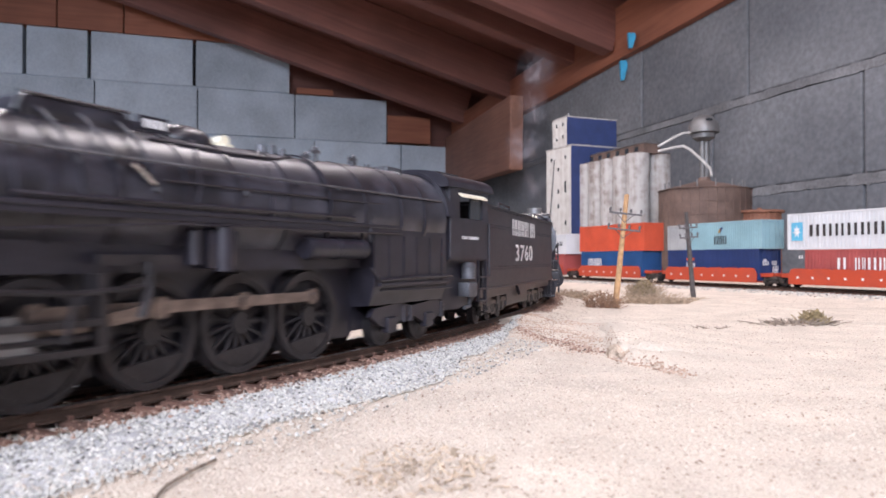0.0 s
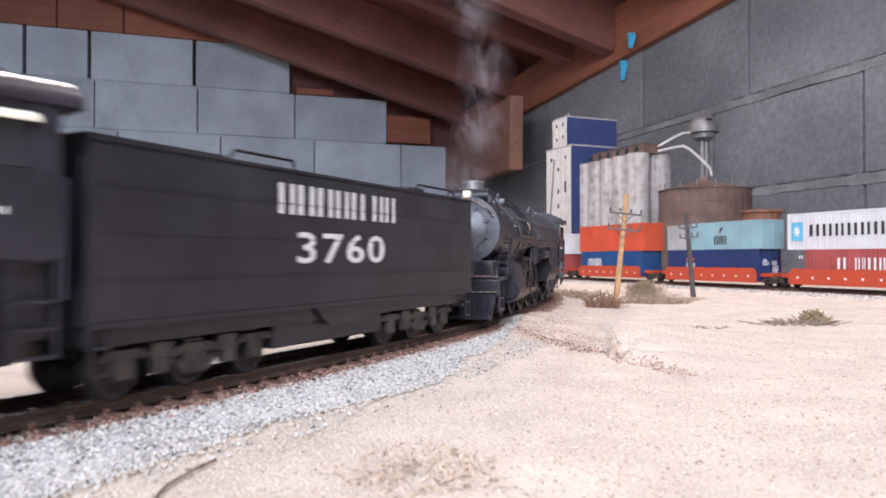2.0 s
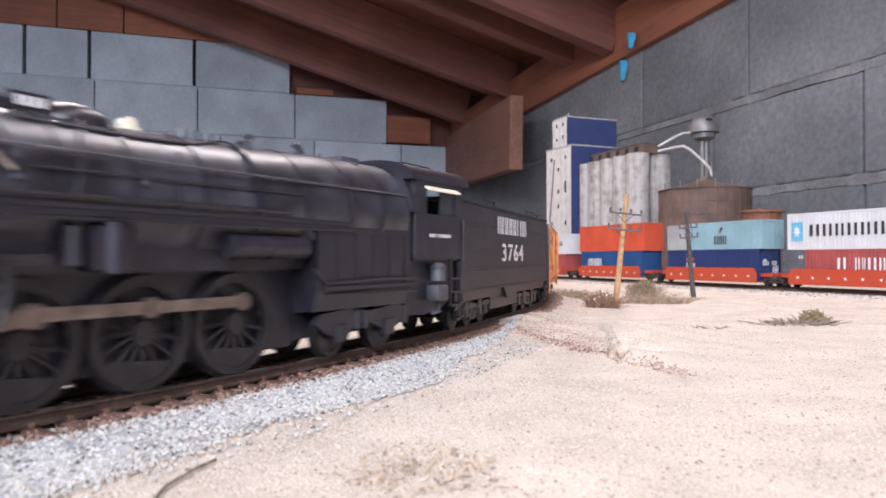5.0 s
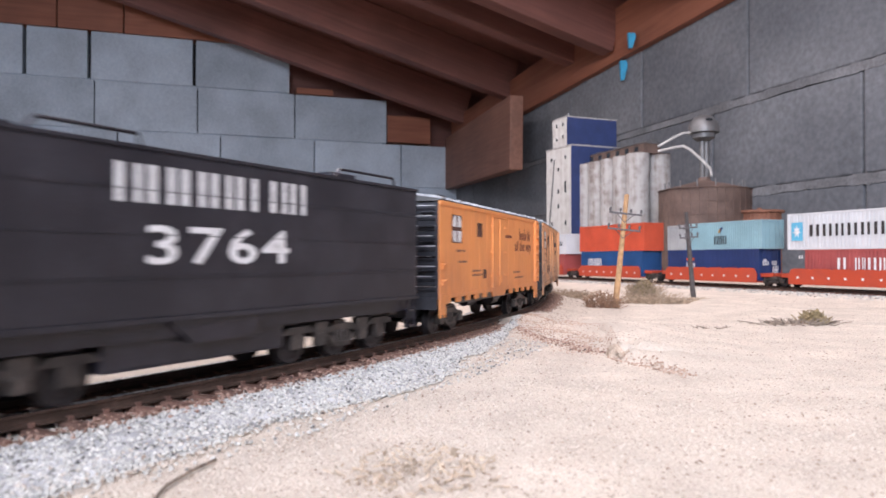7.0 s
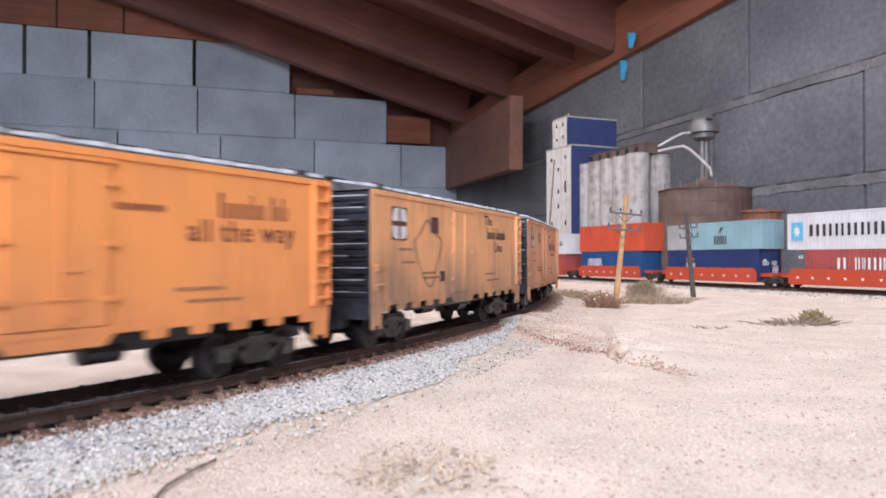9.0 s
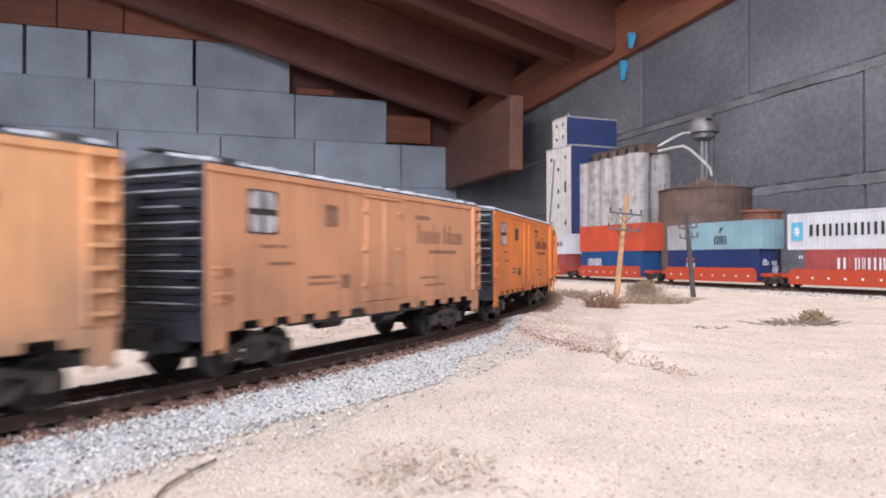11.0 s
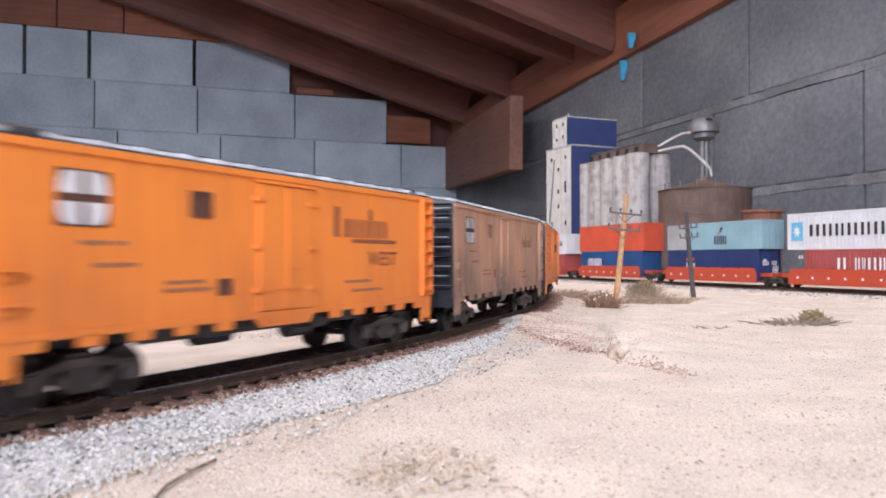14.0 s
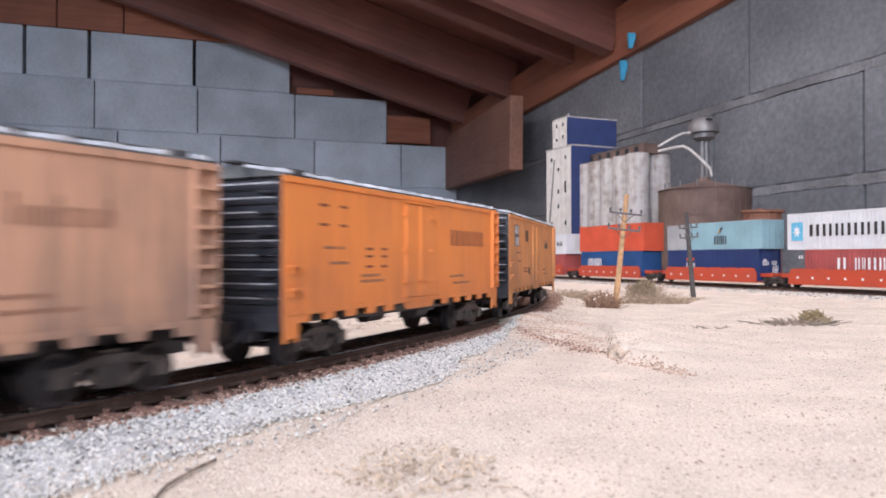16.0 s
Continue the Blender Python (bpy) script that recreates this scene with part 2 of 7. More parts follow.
def smoke_material():
    """Thin grey smoke: dense in the middle of each puff, torn by noise, clear at its rim."""
    m = bpy.data.materials.new("smoke")
    m.use_nodes = True
    n, l = m.node_tree.nodes, m.node_tree.links
    bs = n["Principled BSDF"]
    bs.inputs["Base Color"].default_value = (0.42, 0.38, 0.41, 1)
    bs.inputs["Roughness"].default_value = 1.0
    tc, mp = n.new("ShaderNodeTexCoord"), n.new("ShaderNodeMapping")
    mp.inputs["Scale"].default_value = (60, 60, 60)
    gr, no = n.new("ShaderNodeTexGradient"), n.new("ShaderNodeTexNoise")
    gr.gradient_type = "SPHERICAL"
    no.inputs["Scale"].default_value, no.inputs["Detail"].default_value, no.inputs["Distortion"].default_value = 140.0, 4, 1.2
    l.new(tc.outputs["Object"], mp.inputs["Vector"])
    l.new(mp.outputs[0], gr.inputs["Vector"])
    l.new(tc.outputs["Object"], no.inputs["Vector"])
    r = n.new("ShaderNodeMapRange")
    r.inputs["From Min"].default_value, r.inputs["From Max"].default_value = 0.38, 0.75
    r.inputs["To Min"].default_value, r.inputs["To Max"].default_value = 0.0, 0.29
    l.new(no.outputs["Fac"], r.inputs["Value"])
    mu = n.new("ShaderNodeMath")
    mu.operation = "MULTIPLY"
    l.new(gr.outputs["Fac"], mu.inputs[0])
    l.new(r.outputs["Result"], mu.inputs[1])
    l.new(mu.outputs[0], bs.inputs["Alpha"])
    return m


M_SMOKE = smoke_material()

# ---------------------------------------------------------------- building helpers
MM = 0.001


def add_box(bm, x0, x1, y0, y1, z0, z1):
    r = bmesh.ops.create_cube(bm, size=1)
    m = Matrix.Translation(((x0 + x1) / 2, (y0 + y1) / 2, (z0 + z1) / 2)) @ Matrix.Diagonal((abs(x1 - x0), abs(y1 - y0), abs(z1 - z0), 1))
    bmesh.ops.transform(bm, matrix=m, verts=r["verts"])
    return r["verts"]


def add_soft_box(bm, x0, x1, y0, y1, z0, z1, bev=0.4):
    v = add_box(bm, x0, x1, y0, y1, z0, z1)
    es = list({e for w in v for e in w.link_edges})
    bmesh.ops.bevel(bm, geom=es, offset=bev, segments=2, affect="EDGES", profile=0.6)


def add_cyl(bm, p, q, r0, r1=None, seg=16, caps=True):
    p, q = Vector(p), Vector(q)
    d = q - p
    m = Matrix.Translation((p + q) / 2) @ d.to_track_quat("Z", "Y").to_matrix().to_4x4()
    return bmesh.ops.create_cone(bm, cap_ends=caps, segments=seg, radius1=r0, radius2=r0 if r1 is None else r1, depth=d.length, matrix=m)["verts"]


def add_tube(bm, pts, r, seg=6):
    """A round pipe that follows a line of points."""
    pts = [Vector(p) for p in pts]
    rings = []
    for i, p in enumerate(pts):
        d = (pts[min(i + 1, len(pts) - 1)] - pts[max(i - 1, 0)]).normalized()
        q = d.to_track_quat("Z", "Y")
        rings.append([bm.verts.new(p + q @ Vector((r * math.cos(6.2832 * k / seg), r * math.sin(6.2832 * k / seg), 0))) for k in range(seg)])
    for a, b in zip(rings, rings[1:]):
        for k in range(seg):
            bm.faces.new((a[k], a[(k + 1) % seg], b[(k + 1) % seg], b[k]))
    bm.faces.new(rings[0][::-1])
    bm.faces.new(rings[-1])


def add_ball(bm, p, rx, ry, rz, sub=2):
    v = bmesh.ops.create_icosphere(bm, subdivisions=sub, radius=1)["verts"]
    bmesh.ops.transform(bm, matrix=Matrix.Translation(p) @ Matrix.Diagonal((rx, ry, rz, 1)), verts=v)
    return v


def add_prism(bm, outline, axis, a, b):
    """Extrudes a closed outline from a to b along 'x', 'y' or 'z'; the outline's two numbers are the other two axes in order."""
    def at(u, v, w):
        return {"x": (w, u, v), "y": (u, w, v), "z": (u, v, w)}[axis]
    lo = [bm.verts.new(at(u, v, a)) for u, v in outline]
    hi = [bm.verts.new(at(u, v, b)) for u, v in outline]
    n = len(outline)
    fs = [bm.faces.new(lo[::-1]), bm.faces.new(hi)]
    for i in range(n):
        fs.append(bm.faces.new((lo[i], lo[(i + 1) % n], hi[(i + 1) % n], hi[i])))
    bmesh.ops.recalc_face_normals(bm, faces=fs)


def finish(bm, name, material, k=1.0, smooth=False):
    if k != 1.0:
        bmesh.ops.scale(bm, vec=(k, k, k), verts=bm.verts)
    bmesh.ops.recalc_face_normals(bm, faces=bm.faces)
    me = bpy.data.meshes.new(name)
    bm.to_mesh(me)
    bm.free()
    me.materials.append(material)
    if smooth:
        me.shade_smooth()
        me.set_sharp_from_angle(angle=radians(38))
    return me


def part(name, bm, material, parent=None, label="", k=1.0, smooth=False, m=None):
    """Links a bmesh as one mesh object, under a thing or part if one is given."""
    ob = new(name, finish(bm, name, material, k, smooth))
    if parent:
        ob.parent = parent
    if m is not None:
        ob.matrix_basis = m
    return tagged(ob, label)


def thing(name, label, category, group="", kind="", m=None):
    ob = new(name)
    ob.empty_display_size = 0.01
    if m is not None:
        ob.matrix_basis = m
    return tagged(ob, label, category, group, kind)


def lettering(name, text, size, depth, material, parent, m, squeeze=1.0, label=""):
    """Raised letters in the built-in font, lying in the x-y plane of m."""
    cu = bpy.data.curves.new(name, "FONT")
    cu.body, cu.size, cu.extrude, cu.align_x, cu.align_y = text, size, depth, "CENTER", "CENTER"
    cu.resolution_u = 3
    cu.space_character = 1.12
    cu.offset = size * 0.012
    tmp = new("text_tool", cu)
    bpy.context.view_layer.update()
    me = bpy.data.meshes.new_from_object(tmp.evaluated_get(bpy.context.evaluated_depsgraph_get()))
    bpy.data.objects.remove(tmp)
    me.materials.clear()
    me.materials.append(material)
    me.transform(Matrix.Diagonal((squeeze, 1, 1, 1)))
    ob = new(name, me)
    ob.parent = parent
    ob.matrix_basis = m
    return tagged(ob, label)


# ---------------------------------------------------------------- the shed
CORNER = Vector((0.059, 3.388, 0.0))
TURN_L = math.degrees(math.atan2(0.31, 0.951))
PITCH_Z = 0.203
TOP_L = 0.972          # top of the gable's last full course
TOP_R = 0.590          # wall plate of the low side

wall_left = tagged(new("wall_gable"), "blue-grey painted concrete block gable wall", "wall", kind="structure")
wall_left.matrix_world = pose(CORNER.x, CORNER.y, 0, 0, 0, TURN_L)
wall_right = tagged(new("wall_side"), "bare grey concrete block side wall with wide mortar", "wall", kind="structure")
wall_right.matrix_world = pose(CORNER.x, CORNER.y, 0, 0, 0, TURN_L - 90)


def block_row(wall, joints, z0, z1, material, gap, y0=0.0, depth=0.19, proud=0.004):
    for a, b in zip(joints, joints[1:]):
        bm = bmesh.new()
        add_soft_box(bm, a + gap / 2, b - gap / 2, y0 - random.uniform(0, proud), y0 + depth, z0 + 0.002, z1 - 0.002, 0.004)
        part("block", bm, material, wall)


def wall_core(wall, x0, x1, y0, y1, z0, z1, material):
    bm = bmesh.new()
    add_box(bm, x0, x1, y0, y1, z0, z1)
    part("core", bm, material, wall)


gable_rows = [
    (TOP_L, [-3.06, -2.65, -2.24, -1.834, -1.598, -1.189, -0.78]),
    (TOP_L - PITCH_Z, [-2.81, -2.40, -1.985, -1.577, -1.175, -0.762, -0.338]),
    (TOP_L - 2 * PITCH_Z, [-2.72, -2.31, -1.90, -1.49, -1.08, -0.675, -0.27, 0.02]),
    (TOP_L - 3 * PITCH_Z, [-2.90, -2.49, -2.08, -1.67, -1.26, -0.85, -0.44, 0.02]),
    (TOP_L - 4 * PITCH_Z, [-2.70, -2.29, -1.88, -1.47, -1.06, -0.65, -0.24, 0.02]),
]
for top, joints in gable_rows:
    first = top == TOP_L
    block_row(wall_left, joints, top - PITCH_Z, top, M_BLOCK, 0.013 if first else 0.0042, proud=0.006)
    wall_core(wall_left, joints[0] + 0.01, joints[-1] - 0.012, 0.05 if first else 0.025, 0.17, top - PITCH_Z + 0.006, top - 0.006, M_JOINT)
    wall_core(wall_left, joints[0] + 0.02, joints[-1] - 0.02, 0.0045, 0.17, top - PITCH_Z - 0.0055, top - PITCH_Z + 0.0055, M_BLOCK)
wall_core(wall_left, -3.3, 0.02, 0.0, 0.19, -0.95, TOP_L - 5 * PITCH_Z, M_BLOCK)

side_rows = [
    (0.70, [0.0, 0.354, 0.754, 1.154, 1.554, 1.954, 2.354, 2.754, 3.154, 3.554, 4.3]),
    (0.377, [0.0, 0.238, 0.638, 1.038, 1.438, 1.838, 2.238, 2.638, 3.038, 3.438, 4.3]),
    (0.377 - PITCH_Z, [0.0, 0.20, 0.60, 1.01, 1.42, 1.83, 2.24, 2.65, 3.06, 3.47, 4.3]),
    (0.377 - 2 * PITCH_Z, [0.0, 0.40, 0.80, 1.215, 1.63, 2.03, 2.44, 2.85, 3.26, 3.67, 4.3]),
]
for top, joints in side_rows:
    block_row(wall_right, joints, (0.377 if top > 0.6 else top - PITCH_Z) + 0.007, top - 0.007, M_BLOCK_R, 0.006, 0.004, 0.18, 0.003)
wall_core(wall_right, 0.0, 4.3, 0.009, 0.18, -0.95, 0.70, M_MORTAR)
for top in (0.377, 0.377 - PITCH_Z):          # mortar squeezed out of the bed joints
    bm = bmesh.new()
    n = 420
    lo, hi = [], []
    for i in range(n + 1):
        x = 4.2 * i / n
        w = 0.0055 + 0.007 * noise.noise((x * 4, top * 9, 0)) + 0.005 * noise.noise((x * 23, top, 7))
        lo.append((x, top - 0.006 - w * (0.6 + 0.5 * noise.noise((x * 9, 3, top))) - 0.003 * noise.noise((x * 70, 4, top))))
        hi.append((x, top + 0.005 + 0.4 * w + 0.003 * noise.noise((x * 55, 9, top))))
    for a, b, c, d in zip(lo, lo[1:], hi[1:], hi):
        add_prism(bm, (a, b, c, d), "y", 0.0004, 0.008)
    part("mortar_bed", bm, M_MORTAR, wall_right)

# assumed walls behind the camera, an added window, the concrete floor under the layout
ax, ay = Vector((0.951, 0.31, 0)), Vector((-0.31, 0.951, 0))


def plain_wall(name, p, q, z0, z1, label, material=M_BLOCK):
    p, q = Vector(p), Vector(q)
    d = q - p
    bm = bmesh.new()
    add_box(bm, 0, d.length, 0, 0.19, z0, z1)
    ob = part(name, bm, material, None, label)
    ob.matrix_world = pose(p.x, p.y, 0, 0, 0, math.degrees(math.atan2(d.y, d.x)))
    return tagged(ob, category="wall", kind="structure")


far_l = CORNER - 3.3 * ax
near_r = CORNER - 4.3 * ay
near_l = far_l - 4.3 * ay
plain_wall("wall_end", near_l, far_l, -0.95, 1.70, "unseen plain painted block wall at the high end")


def back_wall(x0, x1, z0, z1=None):
    """An assumed stretch of wall behind the camera; without z1 it reaches the roof."""
    bm = bmesh.new()
    h0, h1 = (z1, z1) if z1 else (0.80 - 0.28 * x0, 0.80 - 0.28 * x1)
    add_prism(bm, [(x0, z0), (x1, z0), (x1, h1), (x0, h0)], "y", -4.49, -4.30)
    ob = part("wall_back", bm, M_BLOCK)
    ob.matrix_world = wall_left.matrix_world
    tagged(ob, "unseen plain painted block wall around an added window behind the layout", "wall", kind="structure")


back_wall(-3.3, -2.40, -0.95)
back_wall(-2.40, -1.00, -0.95, 0.36)
back_wall(-1.00, 0.19, -0.95)
bm = bmesh.new()
add_prism(bm, [(-2.40, 1.22), (-1.00, 1.06), (-1.00, 1.08), (-2.40, 1.472)], "y", -4.49, -4.30)
ob = part("wall_back", bm, M_BLOCK)
ob.matrix_world = wall_left.matrix_world
tagged(ob, "unseen plain painted block wall over an added window behind the layout", "wall", kind="structure")
bm = bmesh.new()
add_box(bm, -3.3, 0.2, -4.3, 0.2, -1.0, -0.95)
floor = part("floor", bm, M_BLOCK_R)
floor.matrix_world = pose(CORNER.x, CORNER.y, 0, 0, 0, TURN_L)
tagged(floor, "plain grey concrete floor under the layout", "floor", kind="structure")

# roof: boarding, rafters, wall plates. Slope falls along the gable towards the low side wall.
ROOF_T = 0.28


def roof_z(b):
    return 0.80 - ROOF_T * b


ceiling_bm = bmesh.new()
for i in range(24):
    y0 = 0.25 - i * 0.19
    add_prism(ceiling_bm, [(-3.4, roof_z(-3.4) + 0.003), (0.25, roof_z(0.25) + 0.003), (0.25, roof_z(0.25) + 0.045), (-3.4, roof_z(-3.4) + 0.045)], "y", y0 - 0.187, y0)
ceiling = part("ceiling", ceiling_bm, M_TIMBER)
ceiling.matrix_world = wall_left.matrix_world
tagged(ceiling, "dark brown boarded underside of the roof", "ceiling", kind="structure")


def rafter(y, b0, b1, h, w, drop=0.0, material=M_TIMBER):
    """A sloping roof timber in the gable's frame, y in front of the wall."""
    bm = bmesh.new()
    ln = math.hypot(b1 - b0, ROOF_T * (b1 - b0))
    add_soft_box(bm, 0, ln, -w / 2, w / 2, -h, 0, 0.004)
    ob = part("rafter", bm, material)
    ob.matrix_world = wall_left.matrix_world @ pose(b0, y, roof_z(b0) - drop) @ pose(0, 0, 0, 0, math.degrees(math.atan(ROOF_T)), 0)
    return tagged(ob, "dark brown stained sloping roof rafter", "rafter", group="roof rafters")


for y, deep in ((-0.15, 0.15), (-0.68, 0.15), (-1.19, 0.15), (-1.43, 0.183), (-1.83, 0.15), (-2.26, 0.15), (-2.70, 0.15), (-3.15, 0.15), (-3.60, 0.15)):
    rafter(y, -3.3, 0.02, deep, 0.055)


def board(name, x0, x1, y0, y1, z0, z1, wall, material, label, tilt=0.0, category="board"):
    bm = bmesh.new()
    add_soft_box(bm, 0, x1 - x0, y0, y1, 0, z1 - z0, 0.003)
    ob = part(name, bm, material)
    ob.matrix_world = wall.matrix_world @ pose(x0, 0, z0, 0, tilt, 0)
    return tagged(ob, label, category)


for x0, x1 in ((-3.2, -1.72), (-1.715, -1.47), (-1.465, -0.98)):
    board("infill_board", x0, x1, -0.008, 0.10, TOP_L, TOP_L + 0.15, wall_left, M_TIMBER_RED, "red-brown stained board on top of the gable blocks")
board("infill_board", -0.335, -0.125, 0.0, 0.1, 0.575, 0.70, wall_left, M_TIMBER_RED, "red-brown timber block filling the gable corner")
board("infill_board", -0.755, -0.59, 0.0, 0.1, 0.772, 0.80, wall_left, M_TIMBER_RED, "thin red-brown board on the gable blocks")
# fill boards added above the blocks to keep sky light out
bm = bmesh.new()
add_prism(bm, [(-3.3, 0.95), (-0.98, 0.95), (-0.78, 0.56), (0.15, 0.56), (0.15, roof_z(0.15)), (-3.3, roof_z(-3.3))], "y", 0.11, 0.16)
ob = part("gable_boarding", bm, M_TIMBER)
ob.matrix_world = wall_left.matrix_world
tagged(ob, "dark fill boards added to close the gable above the blocks", "boarding", kind="structure")
board("wall_plate", 0.0, 4.3, -0.02, 0.13, 0.544, 0.694, wall_right, M_TIMBER_RED, "red-brown stained wall plate on the side wall", tilt=-1.92, category="beam")

bm = bmesh.new()
add_soft_box(bm, 0.0, 1.08, 0.0, 0.046, -0.245, 0.0, 0.004)
stub = part("timber", bm, M_TIMBER_PALE)
stub.matrix_world = pose(0.011, 3.37, 0.608, 0, 0, math.degrees(math.atan2(-1.07, 0.213))) @ pose(0, 0, 0, 0, 2.1, 0)
tagged(stub, "deep brown timber board hung below the rafters", "beam")

# ---------------------------------------------------------------- the layout's ground
R_TRACK = 1.07
TC = Vector((-0.9887, 0.6919, 0.0))
BACK0, BDIR = Vector((0.32, 0.655, 0.0)), Vector((-0.405, 1.0, 0.0)).normalized()
BNORM = Vector((BDIR.y, -BDIR.x, 0.0))       # away from the camera, towards the side wall
BTRACK = BACK0 + 0.0148 * BNORM


def track_gap(x, y):
    """Distance outside the running track's centre line."""
    return math.hypot(x - TC.x, y - TC.y) - R_TRACK


def ground_z(x, y):
    g = track_gap(x, y)
    sh = -0.0042 - 0.0007 * noise.noise((x * 14, y * 14, 0)) - 0.0006 * noise.noise((x * 60, y * 60, 2))
    if abs(g) < 0.045:                        # the roadbed is a low bank
        a = min(1.0, max(0.0, (0.034 - abs(g)) / 0.014))
        sh = sh * (1 - a) - 0.0012 * a
    if g > 0:                                 # a low bank of sand beside the far end of the bend
        d = math.hypot((x - 0.068) / 0.048, (y - 0.325) / 0.07)
        sh += (0.0042 + 0.0012 * noise.noise((x * 90, y * 90, 8))) * max(0.0, 1 - d * d)
    # a broken ledge of crusted sand that runs from the bend to the stone
    dx, dy = x - 0.029, y - 0.313
    far = 0.886 * dx + 0.466 * dy + 0.003 * noise.noise((x * 110, y * 110, 4))
    along = 0.466 * dx - 0.886 * dy
    if -0.01 < far < 0.07 and -0.03 < along < 0.11:
        k = min(1.0, max(0.0, far / 0.0035)) * (1 - max(0.0, far) / 0.07) * min(1.0, (along + 0.03) / 0.02, (0.11 - along) / 0.03)
        sh += 0.0019 * k
    # a second, taller scarp of crumbled sand, bending towards the camera
    for px, py, ux, uy, reach, h0, h1 in ((0.0665, 0.302, -0.136, -0.991, 0.065, 0.0022, 0.0050), (0.0577, 0.2378, 0.31, -0.951, 0.038, 0.0050, 0.0008)):
        dx, dy = x - px, y - py
        along = (ux * dx + uy * dy) / reach
        far = -uy * dx + ux * dy + 0.0016 * noise.noise((x * 160, y * 160, 6))
        if -0.05 < along < 1.05 and 0 < far < 0.06:
            sh += (h0 + (h1 - h0) * along) * min(1.0, far / 0.0026) * (1 - far / 0.06) ** 1.5 * min(1.0, (along + 0.05) / 0.1, (1.05 - along) / 0.1)
            break
    o = (Vector((x, y, 0)) - BTRACK).dot(BNORM)
    if abs(o) < 0.06:
        a = min(1.0, max(0.0, (0.05 - abs(o)) / 0.02))
        sh = sh * (1 - a) - 0.0016 * a
    return sh


def sheet(name, xs, ys, material, zf, skip=None):
    vs, fs = [], []
    for j, y in enumerate(ys):
        for i, x in enumerate(xs):
            vs.append((x, y, zf(x, y)))
    w = len(xs)
    def inside(k):
        d = Vector(vs[k]) - CORNER
        return -3.27 < d.dot(ax) < 0.03 and -4.27 < d.dot(ay) < 0.03
    for j in range(len(ys) - 1):
        for i in range(w - 1):
            if inside(j * w + i) and inside((j + 1) * w + i + 1):
                fs.append((j * w + i, j * w + i + 1, (j + 1) * w + i + 1, (j + 1) * w + i))
    me = bpy.data.meshes.new(name)
    me.from_pydata(vs, [], fs)
    me.materials.append(material)
    me.shade_smooth()
    return new(name, me)


def spread_close(lo, hi, a, b, c, d, finest, fine, coarse):
    out, v = [], lo
    while v < hi:
        out.append(v)
        v += finest if b <= v < c else (fine if a <= v < d else coarse)
    return out + [hi]


XS = spread_close(-2.6, 1.75, -0.32, 0.02, 0.10, 0.44, 0.0011, 0.0031, 0.05)
YS = spread_close(-1.0, 4.4, 0.04, 0.19, 0.33, 0.75, 0.0011, 0.0031, 0.05)
ground = tagged(sheet("ground", XS, YS, M_SAND, ground_z), "pale sand scenery of the model railway layout", "ground", kind="structure")


def scatter(name, places, r0, r1, material, label, category, flat=0.75, stuff=True):
    """Small angular stones joined into one mesh."""
    rng = np.random.default_rng(7)
    base = np.array([(1, 0, 0), (-1, 0, 0), (0, 1, 0), (0, -1, 0), (0, 0, 1), (0, 0, -1)], float)
    tri = np.array([(0, 2, 4), (2, 1, 4), (1, 3, 4), (3, 0, 4), (2, 0, 5), (1, 2, 5), (3, 1, 5), (0, 3, 5)])
    n = len(places)
    p = np.array(places)
    size = rng.uniform(r0, r1, (n, 1, 1)) * rng.uniform(0.7, 1.25, (n, 6, 1))
    v = base[None] * size
    ang = rng.uniform(0, 6.283, n)
    til = rng.uniform(-0.9, 0.9, n)
    c, s = np.cos(til)[:, None], np.sin(til)[:, None]
    y, z = v[:, :, 1] * c - v[:, :, 2] * s, v[:, :, 1] * s + v[:, :, 2] * c
    v[:, :, 1], v[:, :, 2] = y, z * flat
    c, s = np.cos(ang)[:, None], np.sin(ang)[:, None]
    x, y = v[:, :, 0] * c - v[:, :, 1] * s, v[:, :, 0] * s + v[:, :, 1] * c
    v[:, :, 0], v[:, :, 1] = x, y
    v += p[:, None, :]
    f = (tri[None] + 6 * np.arange(n)[:, None, None]).reshape(-1, 3)
    me = bpy.data.meshes.new(name)
    me.from_pydata(v.reshape(-1, 3).tolist(), [], f.tolist())
    me.materials.append(material)
    return tagged(new(name, me), label, category, kind="stuff")


def islands(m, lo, hi, dark=(0.06, 0.055, 0.055), share=0.08):
    """Lets each stone of a joined mesh differ in shade."""
    n, l = m.node_tree.nodes, m.node_tree.links
    bs = n["Principled BSDF"]
    g, r = n.new("ShaderNodeNewGeometry"), n.new("ShaderNodeValToRGB")
    e = r.color_ramp.elements
    e[0].position, e[0].color = 0.0, (*dark, 1)
    e[1].position, e[1].color = 1.0, (*hi, 1)
    k = e.new(share)
    k.color = (*lo, 1)
    l.new(g.outputs["Random Per Island"], r.inputs["Fac"])
    l.new(r.outputs["Color"], bs.inputs["Base Color"])


islands(M_BALLAST, (0.33, 0.32, 0.295), (0.63, 0.605, 0.555), share=0.15)
islands(M_BED_RUST, (0.19, 0.11, 0.08), (0.42, 0.28, 0.22), share=0.15)
islands(M_DIRT, (0.36, 0.245, 0.18), (0.58, 0.45, 0.36), dark=(0.22, 0.14, 0.10), share=0.12)
islands(M_GRAIN, (0.47, 0.39, 0.315), (0.61, 0.535, 0.455), dark=(0.25, 0.18, 0.135), share=0.22)

rnd = random.Random(3)
